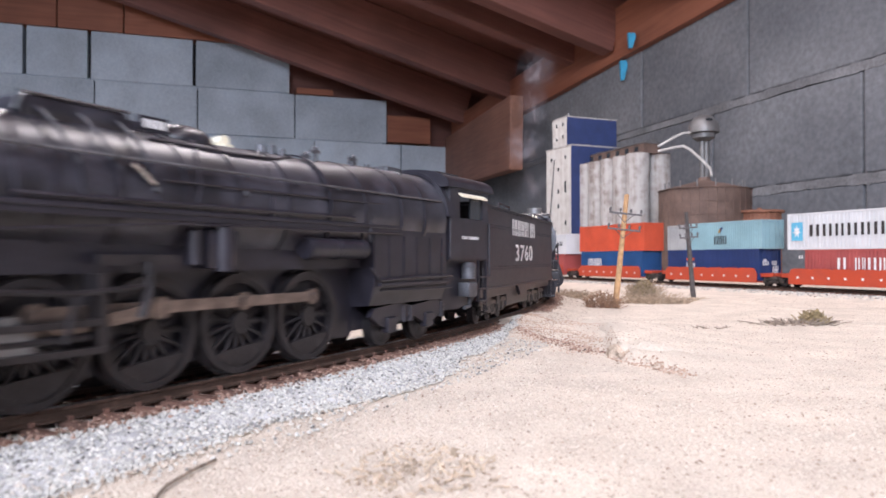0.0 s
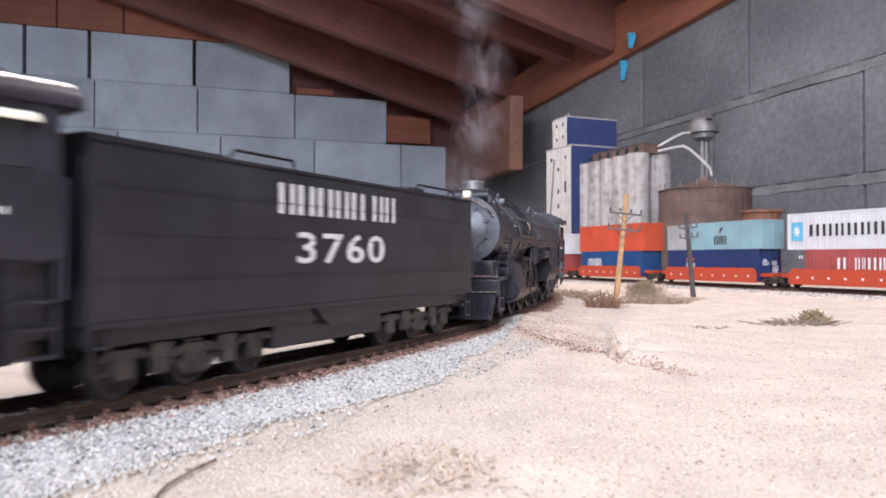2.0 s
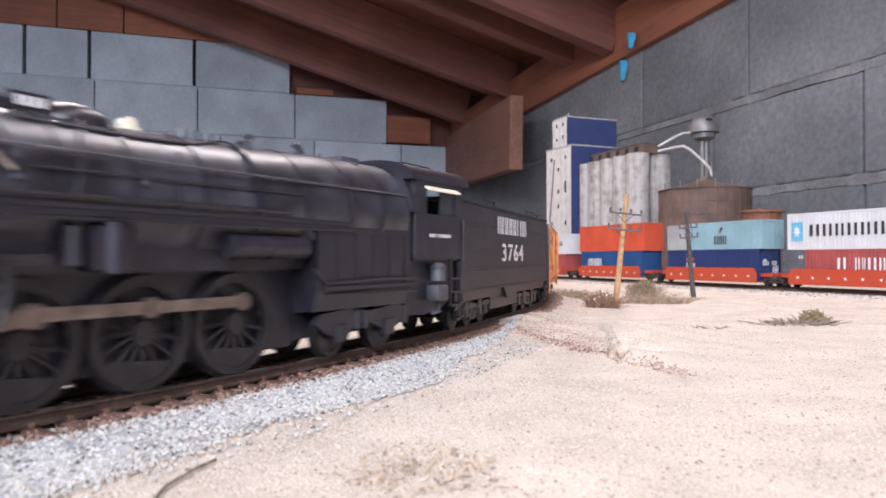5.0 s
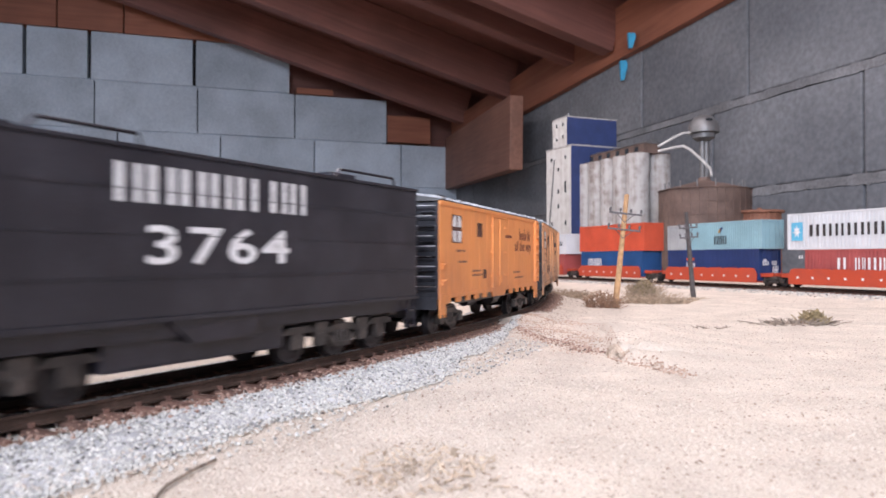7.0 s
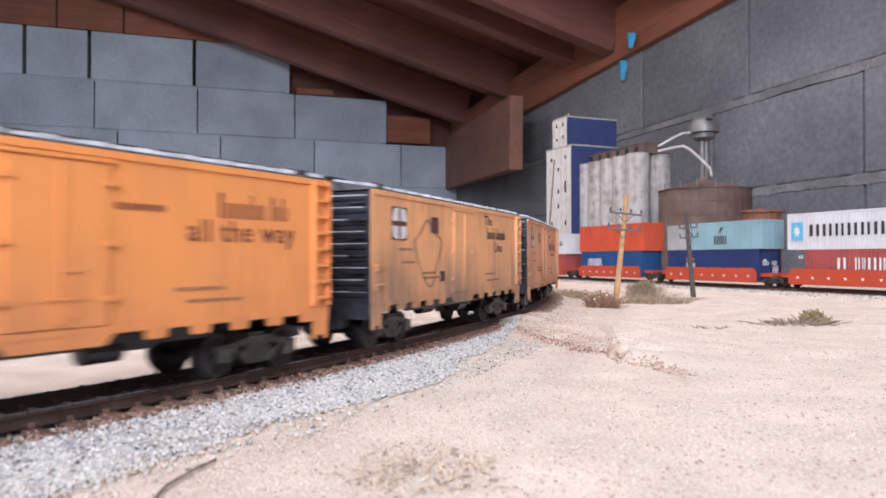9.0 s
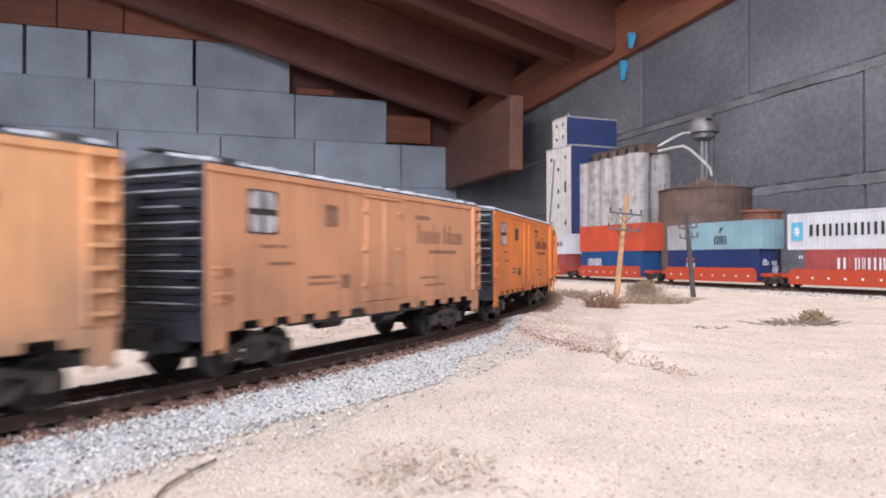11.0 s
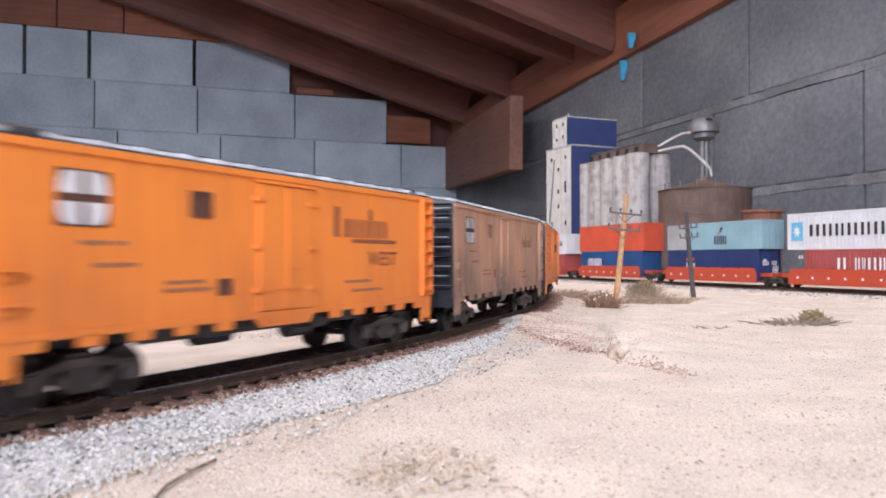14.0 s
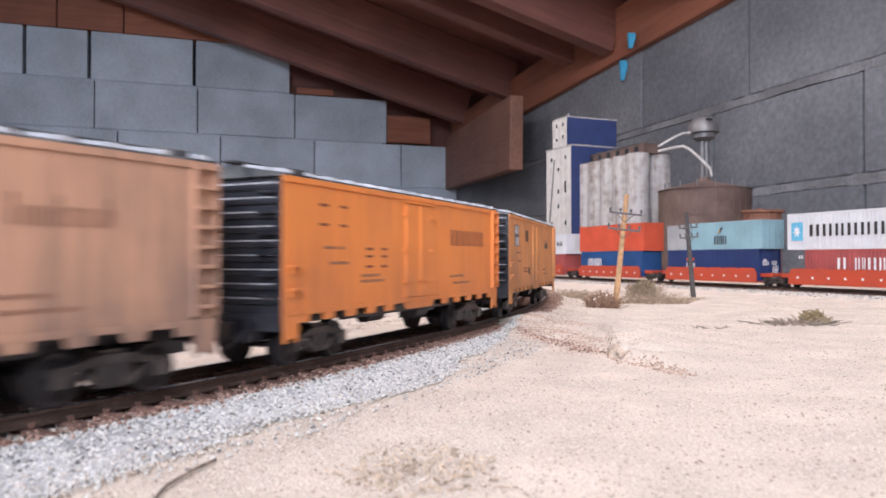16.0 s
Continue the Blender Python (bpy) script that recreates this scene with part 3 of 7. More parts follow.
# the stone bed of the bend, with an uneven edge, and loose stones on it
def bed_edge(ang):
    a = min(1.0, max(0.0, (math.degrees(ang) + 26.0 + 2.5 * noise.noise((ang * 40, 2, 2))) / 9.0))
    return 0.0375 - 0.025 * a + (1 - 0.8 * a) * 0.004 * noise.noise((ang * 22, 0, 5)) + (1 - 0.8 * a) * 0.002 * noise.noise((ang * 90, 1, 5))


vs, fs, rows = [], [], 26
angs = [radians(-44 + 0.16 * i) for i in range(320)]
for ang in angs:
    e = bed_edge(ang)
    for k in range(rows):
        off = -0.030 + (e + 0.030) * k / (rows - 1)
        x, y = TC.x + (R_TRACK + off) * math.cos(ang), TC.y + (R_TRACK + off) * math.sin(ang)
        lift = 0.0006 if k < rows - 2 else -0.0004
        z = ground_z(x, y) + lift + 0.00025 * noise.noise((x * 900, y * 900, 0))
        if abs(off) < 0.0165:
            z = -0.0019
        vs.append((x, y, z))
for i in range(len(angs) - 1):
    for k in range(rows - 1):
        fs.append((i * rows + k, i * rows + k + 1, (i + 1) * rows + k + 1, (i + 1) * rows + k))
me = bpy.data.meshes.new("ballast_bed")
me.from_pydata(vs, [], fs)
me.materials.append(M_BED)
me.shade_smooth()
tagged(new("ballast_bed", me), "pale grey stone bed of the running track", "track bed", kind="structure")
stones = []
while len(stones) < 46000:
    ang = radians(-41 + 46 * rnd.random() ** 0.85)
    off = rnd.choice((rnd.uniform(0.015, 0.043), rnd.uniform(0.015, 0.043), rnd.uniform(-0.0155, 0.0165)))
    if off > bed_edge(ang) - 0.002 and (ang > radians(-22) or rnd.random() < 0.88):
        continue
    x, y = TC.x + (R_TRACK + off) * math.cos(ang), TC.y + (R_TRACK + off) * math.sin(ang)
    z = ground_z(x, y) + 0.0006
    if abs(off) < 0.0165:
        z = -0.0015 + rnd.uniform(-0.0003, 0.0004)
    stones.append((x, y, z))
scatter("ballast", stones, 0.00018, 0.00058, M_BALLAST, "pale grey crushed stone ballast beside the track", "gravel")
stones = []
for i in range(15000):
    ang = radians(-41 + 46 * rnd.random() ** 0.85)
    off = rnd.choice((rnd.uniform(0.0105, 0.0175), rnd.gauss(0.0165, 0.0022), rnd.uniform(-0.016, 0.0065)))
    if off < 0.0105 and off > 0.0065:
        continue
    x, y = TC.x + (R_TRACK + off) * math.cos(ang), TC.y + (R_TRACK + off) * math.sin(ang)
    stones.append((x, y, rnd.uniform(-0.0010, -0.0001) if off > 0 else rnd.uniform(-0.0016, -0.0007)))
scatter("grit", stones, 0.00022, 0.00055, M_BED_RUST, "rust-stained grit between and beside the ties", "gravel")
stones = []
for i in range(9000):
    a, o = rnd.uniform(-0.25, 0.75), rnd.uniform(-0.042, 0.03)
    p = BTRACK + a * BDIR + o * BNORM
    stones.append((p.x, p.y, ground_z(p.x, p.y) + 0.0003))
scatter("ballast", stones, 0.0005, 0.0012, M_BALLAST, "grey crushed stone ballast of the far track", "gravel")
grains = []
while len(grains) < 62000:
    y = 0.06 + 0.55 * rnd.random() ** 1.35
    x = rnd.uniform(-0.66, 0.68) * y
    g = track_gap(x, y)
    if -0.05 < g < 0.018 or (g < 0.028 and y < 0.29) or (g < 0.040 and rnd.random() < 0.5 and y < 0.29):
        continue
    grains.append((x, y, ground_z(x, y) + (0.0006 if g < 0.038 else 0.0)))
scatter("sand_grains", grains, 0.00014, 0.00046, M_GRAIN, "loose coarse grains of pale sand", "sand")

# ---------------------------------------------------------------- tracks


def rail_mesh(points, material_side, name):
    prof = [(-1.3, 0.0), (1.3, 0.0), (1.3, 0.35), (0.35, 0.7), (0.35, 1.7), (0.75, 1.9), (0.75, 2.45), (0.55, 2.55), (-0.55, 2.55), (-0.75, 2.45), (-0.75, 1.9), (-0.35, 1.7), (-0.35, 0.7), (-1.3, 0.35)]
    bm = bmesh.new()
    rings = []
    for i, p in enumerate(points):
        d = (points[min(i + 1, len(points) - 1)] - points[max(i - 1, 0)]).normalized()
        sd = Vector((d.y, -d.x, 0))
        rings.append([bm.verts.new(p + sd * u * MM + Vector((0, 0, w * MM))) for u, w in prof])
    for a, b in zip(rings, rings[1:]):
        for k in range(len(prof)):
            f = bm.faces.new((a[k], a[(k + 1) % len(prof)], b[(k + 1) % len(prof)], b[k]))
            if k in (6, 7, 8):
                f.material_index = 1
    me = finish(bm, name, material_side)
    me.materials.append(M_RAILTOP)
    return me


def arc_point(s_mm, off=0.0):
    """A point on the running track; s grows in the direction of travel."""
    ph = -s_mm * MM / R_TRACK
    return Vector((TC.x + (R_TRACK + off) * math.cos(ph), TC.y + (R_TRACK + off) * math.sin(ph), 0.0)), ph


track = thing("track", "weathered brown model railway track on a bend", "railway track", kind="structure")
for off in (0.00825, -0.00825):
    ob = new("rail", rail_mesh([arc_point(s, off)[0] for s in range(-2300, 1000, 12)], M_RAIL, "rail"))
    ob.parent = track
bm = bmesh.new()
add_soft_box(bm, -1.25, 1.25, -15.5, 15.5, -2.2, -0.02, 0.15)
tie_me = finish(bm, "tie", M_TIE, MM)
bm = bmesh.new()
for sgn in (1, -1):
    for e in (1, -1):
        add_box(bm, -0.5, 0.5, sgn * 8.25 + e * 1.2 - 0.5, sgn * 8.25 + e * 1.2 + 0.5, -0.05, 0.75)
spike_me = finish(bm, "spike", M_TIE, MM)
s = 760.0
for i in range(290):
    p, ph = arc_point(s)
    ob = new("tie", tie_me)
    ob.parent = track
    ob.matrix_basis = Matrix.Translation(p + Vector((0, 0, rnd.uniform(-0.0002, 0)))) @ pose(0, 0, 0, 0, 0, math.degrees(ph) - 90 + rnd.uniform(-1.5, 1.5))
    if 90 < i < 190 or i < 90:
        k = new("rail_clip", spike_me)
        k.parent = track
        k.matrix_basis = Matrix.Translation(p) @ pose(0, 0, 0, 0, 0, math.degrees(ph) - 90)
    s -= 6.9

back_track = thing("track", "brown model railway track under the container train", "railway track", kind="structure")
for off in (0.00825, -0.00825):
    ob = new("rail", rail_mesh([BTRACK + off * BNORM + a * BDIR for a in (-0.6, 0.0, 0.6, 1.2)], M_RAIL, "rail"))
    ob.parent = back_track
for i in range(150):
    ob = new("tie", tie_me)
    ob.parent = back_track
    p = BTRACK + (-0.3 + i * 0.0075) * BDIR
    ob.matrix_basis = Matrix.Translation(p) @ pose(0, 0, 0, 0, 0, math.degrees(math.atan2(BDIR.y, BDIR.x)))

# ---------------------------------------------------------------- container train on the far track


def back_pose(a, off=0.0, z=0.0):
    p = BTRACK + a * 1.079 * BDIR + off * BNORM
    return Matrix.Translation((p.x, p.y, z)) @ pose(0, 0, 0, 0, 0, math.degrees(math.atan2(BDIR.y, BDIR.x)))


def bars(name, parent, material, m, widths, height, depth, gap, mixed=False):
    """A row of plain upright bars, centred, lying in the x-y plane of m (in metres); large ones are parts of their own."""
    strokes = []
    x = -(sum(widths) + gap * (len(widths) - 1)) / 2
    for i, w in enumerate(widths):
        if mixed and w > 0:     # capital and ascenders tall, the rest low
            tall = i == 0 or widths[i - 1] < 0 or i % 4 == 3
            strokes += [(x, x + 0.30 * w, height / 2 if tall else 0.12 * height), (x + 0.66 * w, x + 0.92 * w, 0.12 * height)]
            x += w + gap
            continue
        if w > 0.0022:          # two strokes for a wide character
            strokes += [(x, x + 0.27 * w, height / 2), (x + 0.66 * w, x + 0.9 * w, height / 2)]
        elif w > 0:
            strokes.append((x, x + w, height / 2))
        x += abs(w) + gap
    single = height > 0.0070
    bm = bmesh.new()
    for x0, x1, top in strokes:
        add_box(bm, x0, x1, -height / 2, top, 0, depth)
        if single:
            part(name, bm, material, parent, m=m)
            bm = bmesh.new()
    if single:
        bm.free()
    else:
        part(name, bm, material, parent, m=m)


def container(label, material, m, length, height, ribs=34, doors=False):
    """A corrugated freight box, x from the near end (0) along its length; the side at y > 0 faces the layout."""
    c = thing("container", label, "container", group="stacked containers", m=m)
    w = 28.0
    bm = bmesh.new()
    add_box(bm, 1, length - 1, -w / 2 + 0.6, w / 2 - 0.6, 0.8, height - 0.5)
    part("body", bm, material, c, k=MM)
    step = (length - 6) / ribs
    for sg in (1, -1):
        bm = bmesh.new()
        for i in range(ribs):
            y = sg * (w / 2 - 0.35)
            add_box(bm, 3 + i * step, 3 + (i + 0.55) * step, y - 0.3, y + 0.3, 1.6, height - 1.6)
        part("corrugation", bm, material, c, k=MM)
    bm = bmesh.new()
    for sg in (1, -1):
        for z in (0, height - 1.5):
            add_soft_box(bm, 0, length, sg * w / 2 - 0.9, sg * w / 2 + 0.1, z, z + 1.5, 0.15)
        for x in (0, length - 2):
            add_soft_box(bm, x, x + 2, sg * w / 2 - 0.95, sg * w / 2 + 0.15, 0, height, 0.15)
    for x in (0, length - 1.2):
        for z in (0, height - 1.5):
            add_box(bm, x, x + 1.2, -w / 2, w / 2, z, z + 1.5)
    part("frame", bm, material, c, k=MM)
    if doors:
        for y in (-9, -4, 4, 9):
            bm = bmesh.new()
            add_cyl(bm, (-0.2, y, 1.5), (-0.2, y, height - 1.5), 0.35, seg=6)
            part("door_rod", bm, material, c, k=MM)
    else:
        for i in range(9):
            bm = bmesh.new()
            add_box(bm, 0.2, 0.9, -12.5 + i * 2.9, -11 + i * 2.9, 1.5, height - 1.5)
            part("end_rib", bm, material, c, k=MM)
    return c


def well_car(m, length):
    """One unit of an articulated well car with deep scalloped side sills."""
    c = thing("well_car", "orange-red well car with scalloped side sills", "rail wagon", group="well cars", m=m)
    w = 34.0
    for sg in (1, -1):
        top = [(4, 12)]
        n = 6
        for i in range(n):
            x0 = 6 + i * (length - 12) / n
            x1 = 6 + (i + 1) * (length - 12) / n
            top += [(x0 + 0.6, 16.6), (x0 + 3, 17.6), (x1 - 3, 17.6), (x1 - 0.6, 16.6)]
        top += [(length - 4, 12), (length - 4, 3.2), (4, 3.2)]
        bm = bmesh.new()
        add_prism(bm, top, "y", sg * w / 2 - 0.6, sg * w / 2 + 0.6)
        part("side_sill", bm, M_WELL, c, k=MM)
        bm = bmesh.new()
        for i in range(8):
            x = 14 + i * (length - 28) / 7
            add_box(bm, x - 1.1, x + 1.1, sg * (w / 2 + 0.55), sg * (w / 2 + 0.75), 8.5, 10.3)
        part("reflector", bm, M_LETTER, c, k=MM)
    bm = bmesh.new()
    add_box(bm, 4, length - 4, -w / 2, w / 2, 3.4, 4.6)
    add_box(bm, -10, 5, -11, 11, 9, 12.5)
    add_box(bm, length - 5, length + 10, -11, 11, 9, 12.5)
    part("floor_pan", bm, M_WELL, c, k=MM)
    tr = part("truck", truck_frame(20), M_TRUCK, c, k=MM, m=Matrix.Translation((-0.012, 0, 0)))
    for dx in (-10, 10):
        part("wheelset", wheelset(5.2, 8.3), M_WHEEL, tr, k=MM, smooth=True, m=Matrix.Translation((dx * MM, 0, 5.2 * MM)))
    return c


def wheelset(r, half, seg=20):
    """Axle with two flanged wheels, turning about y."""
    bm = bmesh.new()
    add_cyl(bm, (0, -half - 2.2, 0), (0, half + 2.2, 0), 0.9, seg=8)
    for sg in (1, -1):
        add_cyl(bm, (0, sg * (half - 1.0), 0), (0, sg * (half + 1.0), 0), r, seg=seg)
        add_cyl(bm, (0, sg * (half - 1.5), 0), (0, sg * (half - 0.95), 0), r + 0.7, seg=seg)
        add_cyl(bm, (0, sg * (half + 0.95), 0), (0, sg * (half + 1.3), 0), r * 0.82, r * 0.72, seg=seg)
        add_cyl(bm, (0, sg * (half + 1.2), 0), (0, sg * (half + 1.9), 0), r * 0.3, r * 0.25, seg=10)
        for k in range(4):
            a = k * math.pi / 2 + 0.4
            add_box(bm, r * 0.55 * math.cos(a) - 0.4, r * 0.55 * math.cos(a) + 0.4, sg * (half + 1.0), sg * (half + 1.5), r * 0.55 * math.sin(a) - 0.4, r * 0.55 * math.sin(a) + 0.4)
    return bm


def truck_frame(base, y=11.2, z=5.2):
    """Cast side frames with journal boxes and spring pack, and a bolster."""
    bm = bmesh.new()
    h = base / 2
    for sg in (1, -1):
        y0, y1 = sg * (y - 0.7), sg * (y + 0.9)
        add_prism(bm, [(-h - 2.4, z + 1.9), (-h + 2, z + 2.4), (-3.2, z + 3.6), (3.2, z + 3.6), (h - 2, z + 2.4), (h + 2.4, z + 1.9), (h + 2.4, z + 0.6), (h - 2.4, z + 0.8), (3.6, z + 1.9), (-3.6, z + 1.9), (-h + 2.4, z + 0.8), (-h - 2.4, z + 0.6)], "y", min(y0, y1), max(y0, y1))
        add_prism(bm, [(-h + 2.2, z + 0.8), (-3.2, z - 2.6), (3.2, z - 2.6), (h - 2.2, z + 0.8), (h - 3.8, z + 0.8), (2.6, z - 1.4), (-2.6, z - 1.4), (-h + 3.8, z + 0.8)], "y", min(y0, y1), max(y0, y1))
        for x in (-h, h):
            add_soft_box(bm, x - 1.7, x + 1.7, min(y0, y1 + sg * 0.7), max(y0, y1 + sg * 0.7), z - 1.6, z + 1.7, 0.3)
        for x in (-1.5, 0, 1.5):
            add_cyl(bm, (x, sg * (y + 0.4), z - 1.6), (x, sg * (y + 0.4), z + 2), 0.65, seg=8)
        for x in (-3.0, 3.0):
            add_box(bm, x - 0.45, x + 0.45, min(y0, y1), max(y0, y1), z - 2.4, z + 3.2)
    add_box(bm, -2.4, 2.4, -y, y, z + 0.5, z + 4.4)
    return bm


BED = 0.0026
units = [
    (0.0275, M_BOX_SKY, 28.5, "pale blue corrugated container stacked on a navy one", M_BOX_NAVY, 31.0, "navy blue corrugated container sitting in a well car"),
    (-0.13, M_BOX_WHITE, 33.0, "white corrugated container stacked on a dull red one", M_BOX_RED, 29.5, "dull red corrugated container sitting in a well car"),
    (0.1926, M_BOX_ORANGE, 34.0, "orange-red corrugated container stacked on a blue one", M_BOX_BLUE, 31.0, "mid-blue corrugated container sitting in a well car"),
    (0.355, M_BOX_WHITE, 29.0, "plain white container on the far end of the train", M_BOX_RED, 28.0, "dull red container at the far end of the train"),
]
stack = []
for i, (a, mt, ht, lt, mb, hb, lb) in enumerate(units):
    m = back_pose(a, 0, BED)
    well_car(m, 140.0)
    lo = container(lb, mb, m @ Matrix.Translation((0.004, 0, 0.0052)), 117.0 if i == 1 else 132.0, hb, doors=(i == 0))
    hi = container(lt, mt, m @ Matrix.Translation((0, 0, 0.0054 + hb * MM)), 105.0 if i == 0 else 140.0, ht, doors=(i < 2))
    if i == 0:
        container("short pale grey container beside a pale blue one", M_BOX_GREY, m @ Matrix.Translation((0.1065, 0, 0.0054 + hb * MM)), 30.0, ht - 1.0, ribs=8)
    stack.append((lo, hi))


def side_b(x, z):
    return Matrix(((-1, 0, 0, x * MM), (0, 0, 1, 14.15 * MM), (0, 1, 0, z * MM), (0, 0, 0, 1)))


T_IN = 0.0004
# house emblems and names as plain shapes
(lo, hi) = stack[0]
for z, mt, w in ((19.5, M_BOX_NAVY, 3.4), (19.5, M_BRASS, -3.4)):
    bm = bmesh.new()
    s3 = 1 if w > 0 else -1
    add_prism(bm, [(0, -2.6), (s3 * 3.6, 2.6 * s3), (0, 2.6)], "z", 0, T_IN / MM)
    part("emblem", bm, mt, hi, k=MM, m=side_b(54, 20.0))
bars("name_mark", hi, M_INK, side_b(54, 9.5), [0.0052, 0.0045, 0.0052], 0.0088, T_IN, 0.0011)
bars("name_mark", lo, M_LETTER, side_b(94, 4.5 + 9.0), [0.0042, 0.0038, 0.0034], 0.0065, T_IN, 0.0009)
bars("name_mark", lo, M_BOX_ORANGE, side_b(94, 21.0), [0.013], 0.003, T_IN, 0.001)
for k, (y, z, w) in enumerate(((6, 17, 7), (-5, 17, 6), (7, 20, 3), (-6, 9, 6), (-7, 12, 7))):
    bars("label_mark", lo, M_LETTER, Matrix(((0, 0, -1, -0.9 * MM), (-1, 0, 0, y * MM), (0, 1, 0, z * MM), (0, 0, 0, 1))), [w * 0.0005] * 2, 0.0042 if w > 5 else 0.002, T_IN, 0.0006)
(lo, hi) = stack[1]
bm = bmesh.new()
add_box(bm, -6.0, 6.0, -8.4, 8.4, 0, 0.4)
part("emblem", bm, M_STAR, hi, k=MM, m=side_b(129, 16.5))
bm = bmesh.new()
star = []
for k in range(14):
    r = 5.6 if k % 2 == 0 else 2.4
    star.append((r * math.sin(k * math.pi / 7) * 0.8, r * math.cos(k * math.pi / 7)))
add_prism(bm, star, "z", 0.3, 0.8)
part("emblem", bm, M_LETTER, hi, k=MM, m=side_b(129, 16.5))
bars("name_mark", hi, M_INK, side_b(80, 17.0), [0.0105, 0.0095, 0.0085, 0.0095, 0.0085, 0.0095], 0.0105, T_IN, 0.0030)
bars("name_mark", lo, M_LETTER, side_b(66, 13.0 + 4), [0.0085, -0.004, 0.0045, 0.003, 0.008, 0.0055], 0.0105, T_IN, 0.002)
bars("label_mark", lo, M_LETTER, side_b(121, 23.0), [0.004], 0.003, T_IN, 0.001)
(lo, hi) = stack[2]
bars("name_mark", lo, M_LETTER, side_b(99, 16.5), [0.0066, 0.0066, 0.0066, 0.0066], 0.0105, T_IN, 0.0012)
(lo, hi) = stack[3]
bars("name_mark", hi, M_INK, side_b(18, 15), [0.004, -0.001, 0.003, 0.003], 0.006, T_IN, 0.001)

# ---------------------------------------------------------------- grain elevator
EL0 = Vector((0.3468, 1.25, 0.0))
el_turn = math.degrees(math.atan2(BDIR.y, BDIR.x))


def el_pose(p):
    return Matrix.Translation(p) @ pose(0, 0, 0, 0, 0, el_turn)


elevator = thing("grain_elevator", "weathered white and navy model grain elevator with concrete silos", "building", m=el_pose((EL0.x, EL0.y, -0.004)))
for k in range(5):
    for j in range(2):
        bm = bmesh.new()
        add_cyl(bm, (0, 0, 0), (0, 0, 0.2195), 0.0202, seg=36)
        part("silo", bm, M_CONCRETE, elevator, smooth=True, m=Matrix.Translation((k * 0.040, -j * 0.046, 0)))
bm = bmesh.new()
add_soft_box(bm, -0.016, 0.185, -0.058, 0.012, 0.2195, 0.2215, 0.0006)
part("slab", bm, M_RUST, elevator)
bm = bmesh.new()
add_box(bm, -0.012, 0.185, -0.040, -0.004, 0.2215, 0.238)
part("gallery", bm, M_RUST, elevator)
bm = bmesh.new()
add_prism(bm, [(-0.0415, 0.238), (-0.0025, 0.238), (-0.022, 0.2445)], "x", -0.014, 0.187)
part("gallery_roof", bm, M_TIN, elevator)
for k in range(6):
    bm = bmesh.new()
    add_box(bm, 0.004 + k * 0.028, 0.014 + k * 0.028, -0.0045, -0.0032, 0.225, 0.234)
    part("window", bm, M_GLASS, elevator)


def clad(name, x0, x1, y0, y1, z0, z1):
    """A tower block: white long side, navy end."""
    bm = bmesh.new()
    add_box(bm, x0, x1, y0, y1, z0, z1)
    ob = part(name, bm, M_WHITE, elevator)
    bm = bmesh.new()
    for i in range(18):
        ya, yb = y0 + (y1 - y0) * i / 18, y0 + (y1 - y0) * (i + 0.9) / 18
        add_box(bm, x0 - 0.0012, x0 - 0.0002, ya, yb, z0, z1)
    add_box(bm, x0 - 0.0008, x0 - 0.0001, y0, y1, z0, z1)
    part("cladding", bm, M_NAVY, elevator)
    bm = bmesh.new()
    add_box(bm, x0 - 0.0015, x1 + 0.001, y0 - 0.001, y1 + 0.001, z1, z1 + 0.0025)
    part("roof", bm, M_CONCRETE, elevator)
    return ob


inv = elevator.matrix_basis.inverted()
pl, pu = inv @ Vector((0.2515, 1.38, 0)), inv @ Vector((0.247, 1.40, 0))
clad("headhouse", pl.x, pl.x + 0.094, pl.y - 0.118, pl.y, 0.0, 0.256)
clad("headhouse", pu.x, pu.x + 0.054, pu.y - 0.118, pu.y, 0.2590, 0.316)
for (dx, z, w, h) in ((0.012, 0.300, 4, 7), (0.036, 0.300, 4, 7), (0.012, 0.276, 4, 6), (0.036, 0.272, 4, 6)):
    bm = bmesh.new()
    add_box(bm, pu.x + dx, pu.x + dx + w * MM, pu.y - 0.0005, pu.y + 0.0008, z, z + h * MM)
    part("window", bm, M_GLASS, elevator)
for (dx, z, w, h) in ((0.018, 0.232, 4, 7), (0.070, 0.232, 5, 7), (0.045, 0.210, 4, 7), (0.018, 0.165, 5, 22), (0.070, 0.160, 4, 9), (0.045, 0.165, 4, 8), (0.045, 0.135, 4, 8), (0.018, 0.10, 4, 9), (0.070, 0.10, 4, 8)):
    bm = bmesh.new()
    add_box(bm, pl.x + dx, pl.x + dx + w * MM, pl.y - 0.0005, pl.y + 0.0008, z, z + h * MM)
    part("window", bm, M_GLASS, elevator)
bm = bmesh.new()
add_tube(bm, [(pl.x + 0.06, pl.y + 0.0015, 0.235), (pl.x + 0.075, pl.y + 0.002, 0.13), (pl.x + 0.085, pl.y + 0.002, 0.07)], 0.0012)
part("downspout", bm, M_TIN, elevator)
bm = bmesh.new()
add_tube(bm, [(pu.x + 0.01, pu.y - 0.01, 0.318), (pu.x + 0.01, pu.y - 0.01, 0.326)], 0.002)
part("vent", bm, M_TIN, elevator)


